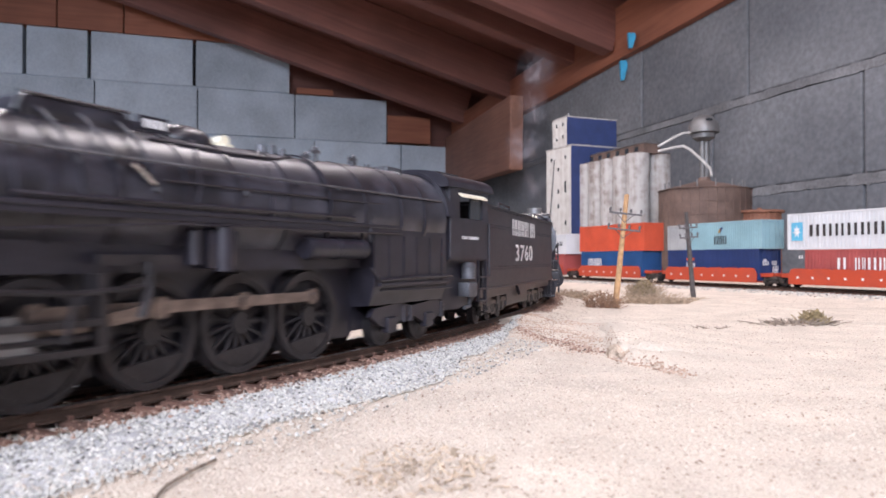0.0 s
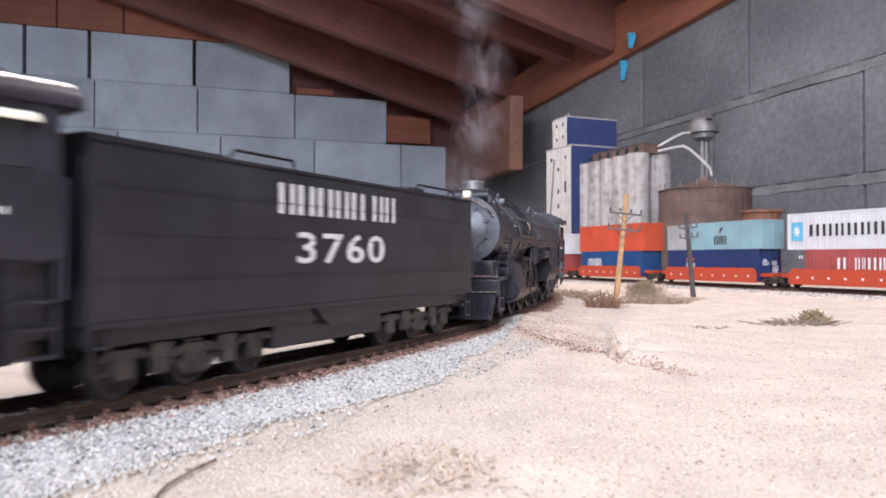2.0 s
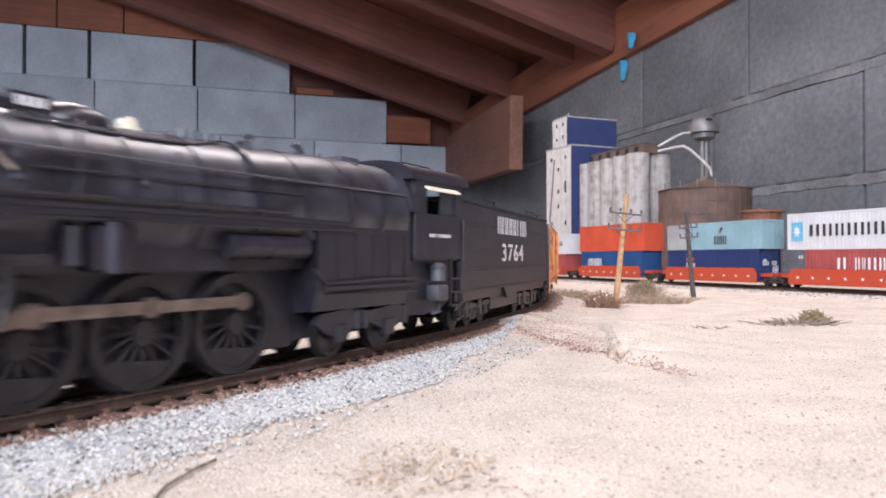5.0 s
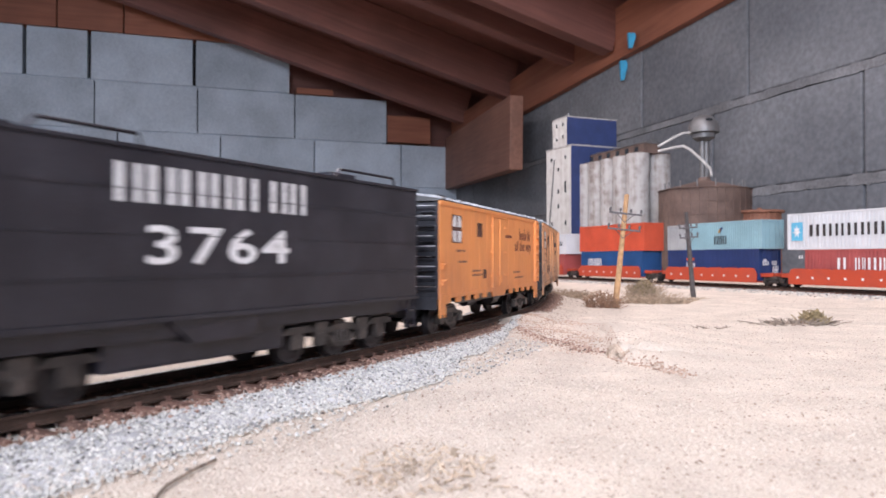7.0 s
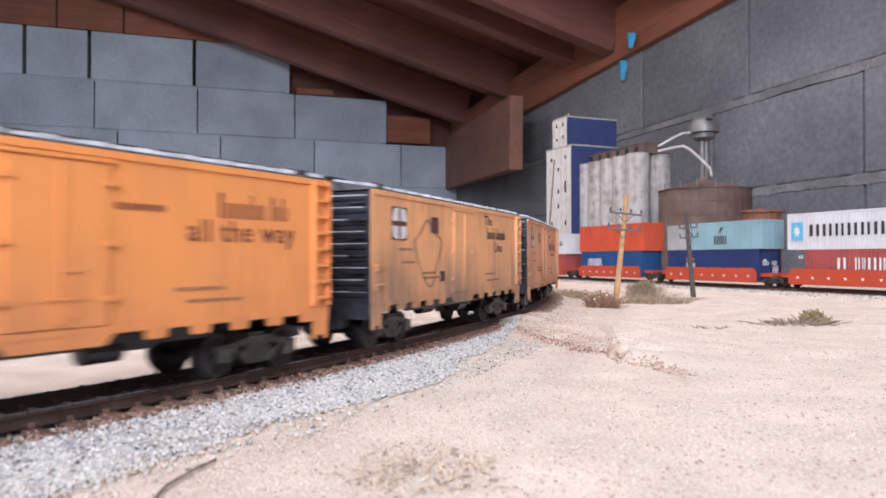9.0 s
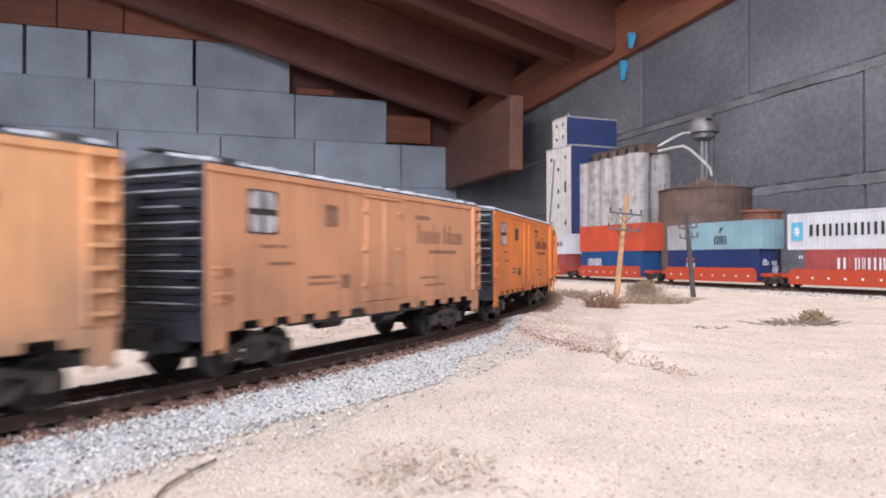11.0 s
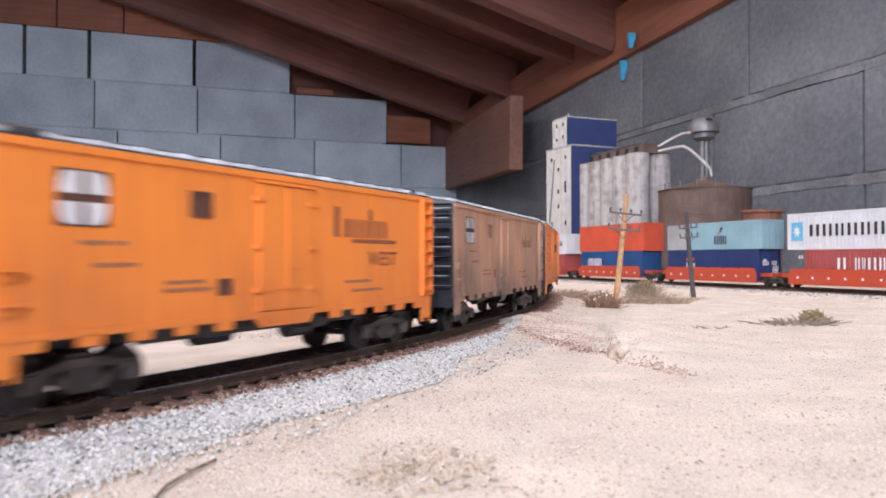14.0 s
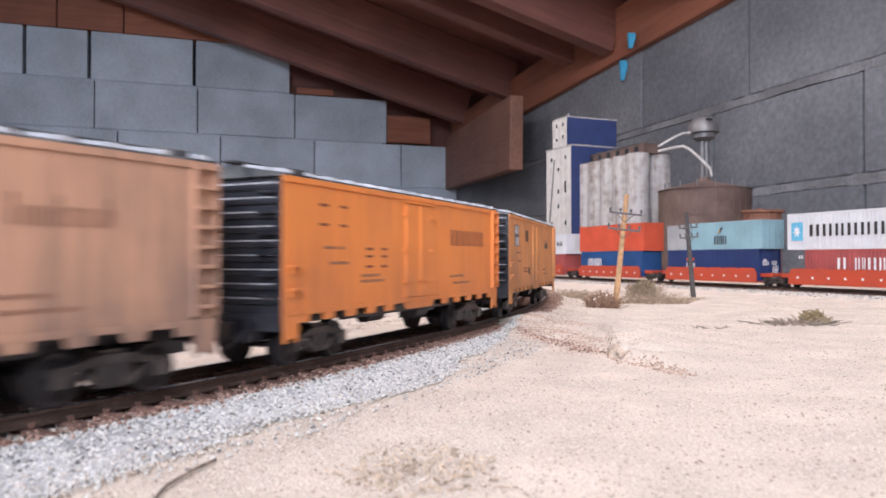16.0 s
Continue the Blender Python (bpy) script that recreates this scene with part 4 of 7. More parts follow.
def steel_bin(name, label, x, y, r, z_wall, z_top, material, rings, studs, eave=1.03):
    b = thing(name, label, "storage bin", m=Matrix.Translation((x, y, -0.004)))
    bm = bmesh.new()
    add_cyl(bm, (0, 0, 0), (0, 0, z_wall), r, seg=56)
    part("wall", bm, material, b, smooth=True)
    for i in range(rings):
        bm = bmesh.new()
        z = z_wall * (i + 1) / rings
        add_cyl(bm, (0, 0, z - 0.0012), (0, 0, z), r + 0.0008, seg=56)
        part("hoop", bm, material, b)
    bm = bmesh.new()
    add_cyl(bm, (0, 0, 0), (0, 0, z_wall), 0.0007, seg=4)
    rib = finish(bm, "stiffener", material)
    for i in range(34):
        a = i * 6.2832 / 34
        ob = new("stiffener", rib)
        ob.parent, ob.matrix_basis = b, Matrix.Translation((r * math.cos(a), r * math.sin(a), 0))
    bm = bmesh.new()
    add_cyl(bm, (0, 0, z_wall - 0.0006), (0, 0, z_wall + 0.0030 * (eave > 1.1)), r * eave, seg=56)
    add_cyl(bm, (0, 0, z_wall + 0.0030 * (eave > 1.1)), (0, 0, z_top + 0.0030 * (eave > 1.1)), r * eave, r * 0.14, seg=56)
    add_cyl(bm, (0, 0, z_top), (0, 0, z_top + 0.006), r * 0.15, r * 0.12, seg=20)
    part("roof", bm, material, b, smooth=True)
    for i in range(studs):
        a = -1.2 + i * 6.2832 / studs
        bm = bmesh.new()
        add_cyl(bm, (0.86 * r * math.cos(a), 0.86 * r * math.sin(a), z_wall), (0.86 * r * math.cos(a), 0.86 * r * math.sin(a), z_wall + 0.012), 0.0011, seg=6)
        add_ball(bm, (0.86 * r * math.cos(a), 0.86 * r * math.sin(a), z_wall + 0.012), 0.0016, 0.0016, 0.0016, 1)
        part("roof_vent", bm, M_TIN, b)
    return b


steel_bin("steel_bin", "large brown rusty round steel grain bin", 0.4276, 1.15, 0.0714, 0.1445, 0.160, M_RUST, 7, 14)
steel_bin("steel_bin", "small rust-red round steel bin with a flat overhanging lid", 0.495, 1.10, 0.031, 0.105, 0.1065, M_RUST_RED, 4, 0, 1.16)

leg = thing("bucket_elevator", "grey domed bucket elevator leg with pale spouts", "elevator leg", m=Matrix.Translation((0.4585, 1.235, -0.004)))
bm = bmesh.new()
for dx in (-0.0025, 0.0045):
    add_cyl(bm, (dx, 0, 0), (dx, 0, 0.262), 0.0052, seg=14)
part("leg_casing", bm, M_TIN, leg, smooth=True)
bm = bmesh.new()
prof = [(0.010, 0.240), (0.019, 0.245), (0.019, 0.252), (0.0265, 0.254), (0.0265, 0.262), (0.024, 0.272), (0.016, 0.2815), (0.006, 0.285)]
rings = [[bm.verts.new((r * math.cos(6.28319 * k / 28), r * math.sin(6.28319 * k / 28), z)) for k in range(28)] for r, z in prof]
for a, b in zip(rings, rings[1:]):
    for k in range(28):
        bm.faces.new((a[k], a[(k + 1) % 28], b[(k + 1) % 28], b[k]))
bm.faces.new(rings[0][::-1])
bm.faces.new(rings[-1])
part("head_dome", bm, M_TIN, leg, smooth=True)
bm = bmesh.new()
add_box(bm, -0.004, 0.006, -0.0258, -0.020, 0.272, 0.2755)
part("inspection_hatch", bm, M_GLASS, leg)
for pts in ([(-0.080, 0.0, 0.2305), (-0.055, -0.002, 0.245), (-0.038, -0.003, 0.253), (-0.014, -0.004, 0.255)],
            [(-0.043, -0.02, 0.228), (-0.034, -0.03, 0.220), (-0.020, -0.04, 0.203), (-0.008, -0.05, 0.186), (-0.006, -0.052, 0.172)],
            [(-0.080, 0.0, 0.222), (-0.060, -0.01, 0.226), (-0.043, -0.02, 0.228)]):
    bm = bmesh.new()
    add_tube(bm, pts, 0.0024, 10)
    part("spout", bm, M_PIPE, leg, smooth=True)

# ---------------------------------------------------------------- poles, weeds, rock


def pole(foot, top, material, label, arms):
    d = Vector(top) - Vector(foot)
    p = thing("telegraph_pole", label, "utility pole", m=Matrix.Translation(foot) @ pose(0, 0, 0, 0, math.degrees(math.atan2(d.x, d.z)), 0))
    h = d.length
    bm = bmesh.new()
    add_cyl(bm, (0, 0, -0.006), (0, 0, h), 0.0022, 0.0015, seg=10)
    part("pole", bm, material, p, smooth=True)
    for z, half, n in arms:
        bm = bmesh.new()
        add_box(bm, -half, half, -0.0026, -0.0014, z - 0.0006, z + 0.0006)
        add_tube(bm, [(-half * 0.55, -0.002, z), (0, -0.0018, z - 0.006)], 0.0003, 4)
        add_tube(bm, [(half * 0.55, -0.002, z), (0, -0.0018, z - 0.006)], 0.0003, 4)
        arm = part("crossarm", bm, M_INSULATOR, p)
        for i in range(n):
            x = -half * 0.95 + i * (2 * half * 0.95) / (n - 1)
            if abs(x) < 0.001:
                continue
            bm = bmesh.new()
            add_cyl(bm, (x, -0.002, z), (x, -0.002, z + 0.0016), 0.0004, seg=6)
            add_cyl(bm, (x, -0.002, z + 0.0014), (x, -0.002, z + 0.0036), 0.0010, 0.0007, seg=8)
            part("insulator", bm, M_INSULATOR, arm)
    return p


pole((0.1186, 0.485, -0.005), (0.1268, 0.485, 0.0735), M_POLE, "pale brown telegraph pole leaning, with two crossarms", ((0.0655, 0.0112, 4), (0.0545, 0.0112, 4)))
pole((0.2065, 0.58, -0.005), (0.2005, 0.58, 0.0677), M_POLE_DARK, "dark grey leaning telegraph pole", ((0.0598, 0.0075, 4), (0.0520, 0.0075, 4)))


def weed(label, x, y, rx, ry, h, n, material, flat=0.5, seed=1, leaf=0.0, extra=None, lay=0.5):
    """A dry tuft: many thin bent stems from the ground, and small leaf clumps."""
    r = random.Random(seed)
    bm = bmesh.new()
    for i in range(n):
        a, q = r.uniform(0, 6.283), math.sqrt(r.random())
        bx, by = q * rx * math.cos(a), q * ry * math.sin(a)
        tip = Vector((bx + r.uniform(-1, 1) * rx * lay, by + r.uniform(-1, 1) * ry * lay, h * r.uniform(0.35, 1) * (1 - 0.5 * q * q)))
        b = Vector((bx * (0.8 if lay > 0.3 else 1), by * (0.8 if lay > 0.3 else 1), -0.0004 if lay < 0.3 else -0.001))
        mid = (b + tip) / 2 + Vector((r.uniform(-1, 1), r.uniform(-1, 1), r.uniform(-0.3, 1))) * h * 0.22
        add_tube(bm, [b, mid, tip], r.uniform(0.00010, 0.00026), 4)
    t = thing("weed", label, "plant", m=Matrix.Translation((x, y, ground_z(x, y))))
    part("tangle", bm, material, t)
    if leaf:
        bm = bmesh.new()
        for i in range(int(n * leaf)):
            a, q = r.uniform(0, 6.283), math.sqrt(r.random())
            c = Vector((q * rx * 0.85 * math.cos(a), q * ry * 0.85 * math.sin(a), h * r.uniform(0.1, 0.95) * (1 - 0.55 * q * q)))
            s1 = r.uniform(0.0004, 0.0011)
            v = [bm.verts.new(c + Vector((r.uniform(-1, 1), r.uniform(-1, 1), r.uniform(-1, 1))) * s1) for _ in range(4)]
            for f in ((0, 1, 2), (0, 2, 3), (0, 3, 1), (1, 3, 2)):
                bm.faces.new([v[j] for j in f])
        part("leaf_clump", bm, extra or material, t)
    return t


weed("rust-brown dry weed at a pole's foot", 0.108, 0.476, 0.013, 0.010, 0.013, 160, M_WEED_RED, seed=2, leaf=1.5)
weed("round tangled green-brown tumbleweed bush", 0.1555, 0.545, 0.0120, 0.010, 0.0195, 520, M_WEED, seed=3, leaf=4.0, extra=M_WEED_GREEN, lay=0.8)
weed("low spread of dry grey-brown weed", 0.158, 0.525, 0.030, 0.012, 0.009, 260, M_WEED, seed=4, leaf=1.0)
weed("low dry weed near the bend", 0.108, 0.60, 0.026, 0.02, 0.008, 200, M_WEED, seed=5, leaf=0.8)
weed("sprawling grey twigs lying on the sand", 0.178, 0.352, 0.020, 0.008, 0.0042, 90, M_TWIG, seed=6, leaf=0.6)
weed("small olive-green tuft among grey twigs", 0.188, 0.358, 0.0075, 0.006, 0.0080, 150, M_WEED_GREEN, seed=7, leaf=3.0)
weed("thin scattered dry roots on the sand", 0.125, 0.335, 0.016, 0.006, 0.002, 16, M_TWIG, seed=8, leaf=0.4)
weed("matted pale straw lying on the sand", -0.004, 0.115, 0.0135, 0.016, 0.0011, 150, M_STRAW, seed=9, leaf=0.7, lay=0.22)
rock_p = (0.0590, 0.2400)
bm = bmesh.new()
for v in add_ball(bm, (0, 0, 0.0), 0.0030, 0.0062, 0.0030, 3):
    v.co += Vector((1, 1, 1)) * 0.0022 * noise.noise(v.co * 380) + Vector((0.5, 0.4, 1)) * 0.0013 * noise.noise(v.co * 1100)
rock = part("rock", bm, M_ROCK, m=Matrix.Translation((*rock_p, ground_z(*rock_p) - 0.0006)))
tagged(rock, "low jagged sand-coloured stone in a crumbled bank", "rock")
trail = []
for i in range(420):
    q = rnd.random()
    x = 0.0575 + 0.0125 * q + rnd.gauss(0, 0.0011)
    y = 0.236 - 0.035 * q + rnd.gauss(0, 0.0014)
    trail.append((x, y, ground_z(x, y) + 0.0002))
ledge = []
for i in range(500):
    q = rnd.random()
    x = 0.029 + 0.030 * q + rnd.gauss(0, 0.0022) - 0.002
    y = 0.313 - 0.060 * q + rnd.gauss(0, 0.0035) - 0.002
    ledge.append((x, y, ground_z(x, y) + 0.0001))
scatter("ledge_gravel", ledge, 0.0002, 0.0006, M_BED_RUST, "reddish gravel along a broken ledge of sand", "gravel")
dirt = []
for i in range(5200):
    q = rnd.random()
    if i % 3:
        x, y = 0.028 + 0.030 * q + rnd.gauss(0, 0.0045), 0.315 - 0.058 * q + rnd.gauss(0, 0.009)
    else:
        x, y = 0.030 + 0.035 * q + rnd.gauss(0, 0.003), 0.352 - 0.050 * q + rnd.gauss(0, 0.006)
    if track_gap(x, y) > 0.014:
        dirt.append((x, y, ground_z(x, y)))
scatter("dirt_crumbs", dirt, 0.0002, 0.0006, M_DIRT, "reddish dirt crumbled over the sand by the bend", "dirt", flat=0.4)
scatter("gravel_trail", trail[:260], 0.00022, 0.0006, M_DIRT, "trail of brown gravel behind the stone", "gravel")

# small plastic clips on the wall plate
for (x, y, z, h) in ((0.508, 1.98, 0.56, 0.055), (0.507, 1.89, 0.617, 0.04)):
    bm = bmesh.new()
    add_prism(bm, [(-0.009, h / 2), (0.009, h / 2), (0.012, h / 4), (0.003, -h / 2), (-0.006, -h / 2)], "y", -0.006, 0.006)
    c = part("clip", bm, M_CLIP, m=Matrix.Translation((x, y, z)))
    tagged(c, "small bright blue plastic clip on the wall plate", "clip")

bm = bmesh.new()
pts = [(-0.0393, 0.094), (-0.0400, 0.102), (-0.0392, 0.110), (-0.0375, 0.1165)]
add_tube(bm, [(x, y, ground_z(x, y) + 0.0007) for x, y in pts], 0.00027, 6)
tagged(part("twig", bm, M_TWIG), "thin curved dry twig on the sand", "twig")

# ---------------------------------------------------------------- rolling stock (millimetres; x forward, y to the layout's side, z up from the rail)
SPIN = []        # (part, wheel radius in mm, owner's offset) for all that rolls


def add_ring(bm, y0, y1, r0, r1, seg=32, cx=0.0, cz=0.0):
    """A flat ring about an axis along y."""
    loops = []
    for y, r in ((y0, r0), (y0, r1), (y1, r1), (y1, r0)):
        loops.append([bm.verts.new((cx + r * math.cos(6.28319 * k / seg), y, cz + r * math.sin(6.28319 * k / seg))) for k in range(seg)])
    for a, b in zip(loops, loops[1:] + loops[:1]):
        for k in range(seg):
            bm.faces.new((a[k], a[(k + 1) % seg], b[(k + 1) % seg], b[k]))


def add_hoop(bm, x0, x1, cz, r0, r1, a0=0.0, a1=360.0, seg=48, cy=0.0):
    """A band round an axis along x, from angle a0 to a1 (90 is up)."""
    n = seg
    loops = []
    for x, r in ((x0, r0), (x0, r1), (x1, r1), (x1, r0)):
        loops.append([bm.verts.new((x, cy + r * math.cos(radians(a0 + (a1 - a0) * k / n)), cz + r * math.sin(radians(a0 + (a1 - a0) * k / n)))) for k in range(n + 1)])
    for a, b in zip(loops, loops[1:] + loops[:1]):
        for k in range(n):
            bm.faces.new((a[k], a[k + 1], b[k + 1], b[k]))


def mm_part(name, bm, material, parent, label="", smooth=False, at=(0, 0, 0)):
    return part(name, bm, material, parent, label, k=MM, smooth=smooth, m=Matrix.Translation(Vector(at) * MM))


def sm(x, y, z):
    return Matrix(((-1, 0, 0, x * MM), (0, 0, 1, y * MM), (0, 1, 0, z * MM), (0, 0, 0, 1)))


def driver_mesh(side, r=11.7, half=8.3):
    """One spoked driving wheel with counterweight and crank pin."""
    bm = bmesh.new()
    for sg in (side,):
        y = sg * half
        add_ring(bm, y - sg * 1.0, y + sg * 1.3, r - 1.5, r, 40)
        add_ring(bm, y - sg * 1.5, y - sg * 0.9, r - 1.5, r + 0.7, 40)
        add_ring(bm, y - sg * 0.7, y + sg * 0.9, r - 2.3, r - 1.4, 40)
        add_cyl(bm, (0, y - sg * 0.8, 0), (0, y + sg * 1.5, 0), 2.6, seg=16)
        for k in range(15):
            a = 6.28319 * k / 15
            add_cyl(bm, (2 * math.cos(a), y, 2 * math.sin(a)), ((r - 1.9) * math.cos(a), y, (r - 1.9) * math.sin(a)), 0.62, 0.45, seg=5)
        w = [((r - 2.0) * math.cos(math.pi + b), (r - 2.0) * math.sin(math.pi + b)) for b in [-0.95 + 0.19 * i for i in range(11)]]
        add_prism(bm, w, "y", min(y - sg * 0.4, y + sg * 1.1), max(y - sg * 0.4, y + sg * 1.1))
        add_cyl(bm, (5.2, y, 0), (5.2, y + sg * 3.6, 0), 1.1, seg=10)
    return bm


def add_hoop_up(bm, x, z0, z1, r0, r1, seg=28):
    """An upright ring, the open lip of a chimney."""
    loops = []
    for z, r in ((z0, r0), (z0, r1), (z1, r1), (z1, r0)):
        loops.append([bm.verts.new((x + r * math.cos(6.28319 * k / seg), r * math.sin(6.28319 * k / seg), z)) for k in range(seg)])
    for a, b in zip(loops, loops[1:] + loops[:1]):
        for k in range(seg):
            bm.faces.new((a[k], a[(k + 1) % seg], b[(k + 1) % seg], b[k]))


def locomotive(number, label):
    g = thing("steam_locomotive", label, "locomotive", group="double-headed locomotives")
    CZ = 39.4
    # boiler in three courses
    bm = bmesh.new()
    add_cyl(bm, (-24, 0, CZ), (67, 0, CZ), 15.0, 14.0, seg=64)
    add_cyl(bm, (-86, 0, CZ + 0.6), (-52, 0, CZ + 0.4), 16.0, 15.9, seg=64)
    add_cyl(bm, (-52, 0, CZ + 0.4), (-24, 0, CZ), 15.9, 15.0, seg=64)
    boiler = mm_part("boiler", bm, M_GLOSS, g, "glossy weathered black boiler", True)
    for x in (-72, -58, -40, -24.3, -9, 8, 22, 38, 50):
        bm = bmesh.new()
        r = 16.15 if x < -52 else (15.6 if x < -24.2 else 15.05 - (x + 24) * 0.011)
        add_hoop(bm, x - 0.6, x + 0.6, CZ, r - 0.2, r + 0.28)
        mm_part("boiler_band", bm, M_BLACK, boiler, smooth=True)
    bm = bmesh.new()
    add_cyl(bm, (66.6, 0, CZ), (104, 0, CZ), 13.7, seg=64)
    smokebox = mm_part("smokebox", bm, M_BLACK, g, "matt black smokebox", True, at=(-2, 0, -0.3))
    bm = bmesh.new()
    add_hoop(bm, 102.6, 104.8, CZ, 12.4, 14.0)
    add_cyl(bm, (103.2, 0, CZ), (104.3, 0, CZ), 13.0, seg=64)
    for k in range(28):
        a = 6.28319 * k / 28
        add_cyl(bm, (104.2, 11.7 * math.cos(a), CZ + 11.7 * math.sin(a)), (104.8, 11.7 * math.cos(a), CZ + 11.7 * math.sin(a)), 0.36, seg=6)
    front = mm_part("smokebox_front", bm, M_GREY, smokebox, "graphite grey smokebox front with a ring of bolts", True)
    bm = bmesh.new()
    prof = [(8.6, 104.2), (8.6, 105.1), (7.8, 105.5), (6.6, 105.6), (4.6, 106.3), (2.4, 106.7), (0.6, 106.8)]
    rings = [[bm.verts.new((x, r * math.cos(6.28319 * k / 40), CZ + r * math.sin(6.28319 * k / 40))) for k in range(40)] for r, x in prof]
    for ra, rb in zip(rings, rings[1:]):
        for k in range(40):
            bm.faces.new((ra[k], ra[(k + 1) % 40], rb[(k + 1) % 40], rb[k]))
    bm.faces.new(rings[-1])
    door = mm_part("smokebox_door", bm, M_GREY, smokebox, "graphite grey dished door", True)
    for k in range(8):
        a = 6.28319 * (k + 0.5) / 8
        bm = bmesh.new()
        add_box(bm, 104.2, 105.7, -0.45, 0.45, 7.6, 10.2)
        bmesh.ops.transform(bm, matrix=Matrix.Translation((0, 0, CZ)) @ Matrix.Rotation(a, 4, "X"), verts=bm.verts)
        mm_part("door_dog", bm, M_GREY, door)
    bm = bmesh.new()
    for z in (-3.6, 3.6):
        add_soft_box(bm, 105.0, 106.4, -10.6, -3.0, CZ + z - 0.5, CZ + z + 0.5, 0.2)
    add_cyl(bm, (105.2, -10.4, CZ - 5.2), (105.2, -10.4, CZ + 5.2), 0.6, seg=8)
    mm_part("door_hinge", bm, M_GREY, door)
    bm = bmesh.new()
    add_tube(bm, [(105.0, 11.4, CZ + 4.6), (106.2, 9.4, CZ + 8.0), (106.2, 4.6, CZ + 11.4), (105.0, 2.4, CZ + 12.2)], 0.3, 6)
    mm_part("front_grab_rail", bm, M_BRIGHT, smokebox, "thin bright steel rail", True)
    # lamps
    bm = bmesh.new()
    add_cyl(bm, (106.2, 0, CZ + 0.6), (111.0, 0, CZ + 0.6), 2.3, 2.6, seg=24)
    add_hoop(bm, 110.4, 111.4, CZ + 0.6, 2.2, 2.8, seg=24)
    add_box(bm, 105.4, 110.5, -2.2, 2.2, CZ - 2.6, CZ - 1.7)
    lamp = mm_part("headlight", bm, M_BLACK, g, smooth=True, at=(-2, 0, -1.0))
    bm = bmesh.new()
    add_cyl(bm, (110.8, 0, CZ + 0.6), (111.3, 0, CZ + 0.6), 2.15, 1.7, seg=24)
    mm_part("lens", bm, M_LAMP, lamp, "lit warm white headlight lens")
    bm = bmesh.new()
    add_soft_box(bm, 101.8, 106.0, -1.6, 1.6, CZ + 13.6, CZ + 16.6, 0.5)
    lamp = mm_part("visor_lamp", bm, M_CREAM, g, "cream lamp on the smokebox rim", at=(-2, 0, -0.6))
    bm = bmesh.new()
    add_cyl(bm, (102.0, 0, CZ + 12.6), (105.6, 0, CZ + 12.4), 1.4, 1.2, seg=16)
    mm_part("lamp_bracket", bm, M_RUST_RED, lamp, "rust-brown bracket", True)
    bm = bmesh.new()
    add_cyl(bm, (105.9, 0, CZ + 15.1), (106.4, 0, CZ + 15.1), 1.2, seg=16)
    mm_part("lens", bm, M_CREAM, lamp)
    # feedwater heater across the smokebox, ahead of the chimney
    bm = bmesh.new()
    add_cyl(bm, (100.0, -8.6, CZ + 14.6), (100.0, 8.6, CZ + 14.6), 3.1, seg=24)
    for y in (-8.8, 8.8):
        add_ball(bm, (100.0, y, CZ + 14.6), 2.9, 1.2, 2.9, 2)
    for y in (-5, 0, 5):
        add_ring(bm, y - 0.4, y + 0.4, 3.0, 3.4, 24, 100.0, CZ + 14.6)
    heater = mm_part("feedwater_heater", bm, M_BLACK, g, "black drum lying across the smokebox", True, at=(-2, 0, -0.5))
    for y in (-6.2, 6.2):
        bm = bmesh.new()
        add_tube(bm, [(100.0, y, CZ + 17.4), (99.6, y, CZ + 18.4), (97.0, y * 1.2, CZ + 17.4), (95.5, y * 1.7, CZ + 12.0), (95.0, y * 2.1, CZ + 5.0)], 0.45, 6)
        mm_part("heater_pipe", bm, M_BLACK, heater, smooth=True)
    for sg in (1, -1):
        bm = bmesh.new()
        add_soft_box(bm, 99.5, 102.5, sg * 9.6 - 1, sg * 9.6 + 1, CZ + 10.8, CZ + 13.6, 0.3)
        mm_part("marker_lamp", bm, M_BLACK, g)
    # chimney, domes, fittings along the top
    bm = bmesh.new()
    add_cyl(bm, (91.5, 0, CZ + 13), (91.5, 0, CZ + 20.2), 4.5, 4.4, seg=28)
    add_hoop_up(bm, 91.5, CZ + 19.8, CZ + 21.0, 3.6, 4.9)
    add_soft_box(bm, 84, 97, -5.4, 5.4, CZ + 12.4, CZ + 15.2, 0.8)
    mm_part("chimney", bm, M_TIN, g, "grey flared chimney", smooth=True)
    bm = bmesh.new()
    add_soft_box(bm, 30, 52, -6.6, 6.6, CZ + 12.2, CZ + 17.0, 1.8)
    dome = mm_part("sand_dome", bm, M_GLOSS, g, smooth=True)
    for x in (36, 46):
        bm = bmesh.new()
        add_cyl(bm, (x, 0, CZ + 16.8), (x, 0, CZ + 17.8), 2.2, 1.8, seg=16)
        mm_part("hatch", bm, M_GREY, dome, smooth=True)
    bm = bmesh.new()
    for sx in (33, 41, 49):
        for sg in (1, -1):
            add_tube(bm, [(sx, sg * 6, CZ + 15), (sx - 1, sg * 11.5, CZ + 10.5), (sx - 3, sg * 14.6, CZ + 4), (sx - 4, sg * 14.6, CZ - 2)], 0.42, 6)
    mm_part("sand_pipe", bm, M_BLACK, dome, smooth=True)
    bm = bmesh.new()
    add_ball(bm, (12, 0, CZ + 13.8), 7.5, 6.6, 4.2, 3)
    mm_part("steam_dome", bm, M_GLOSS, g, smooth=True)
    bm = bmesh.new()
    add_cyl(bm, (0, -1.8, CZ + 16.0), (0, 1.8, CZ + 16.0), 1.1, 1.4, seg=16)
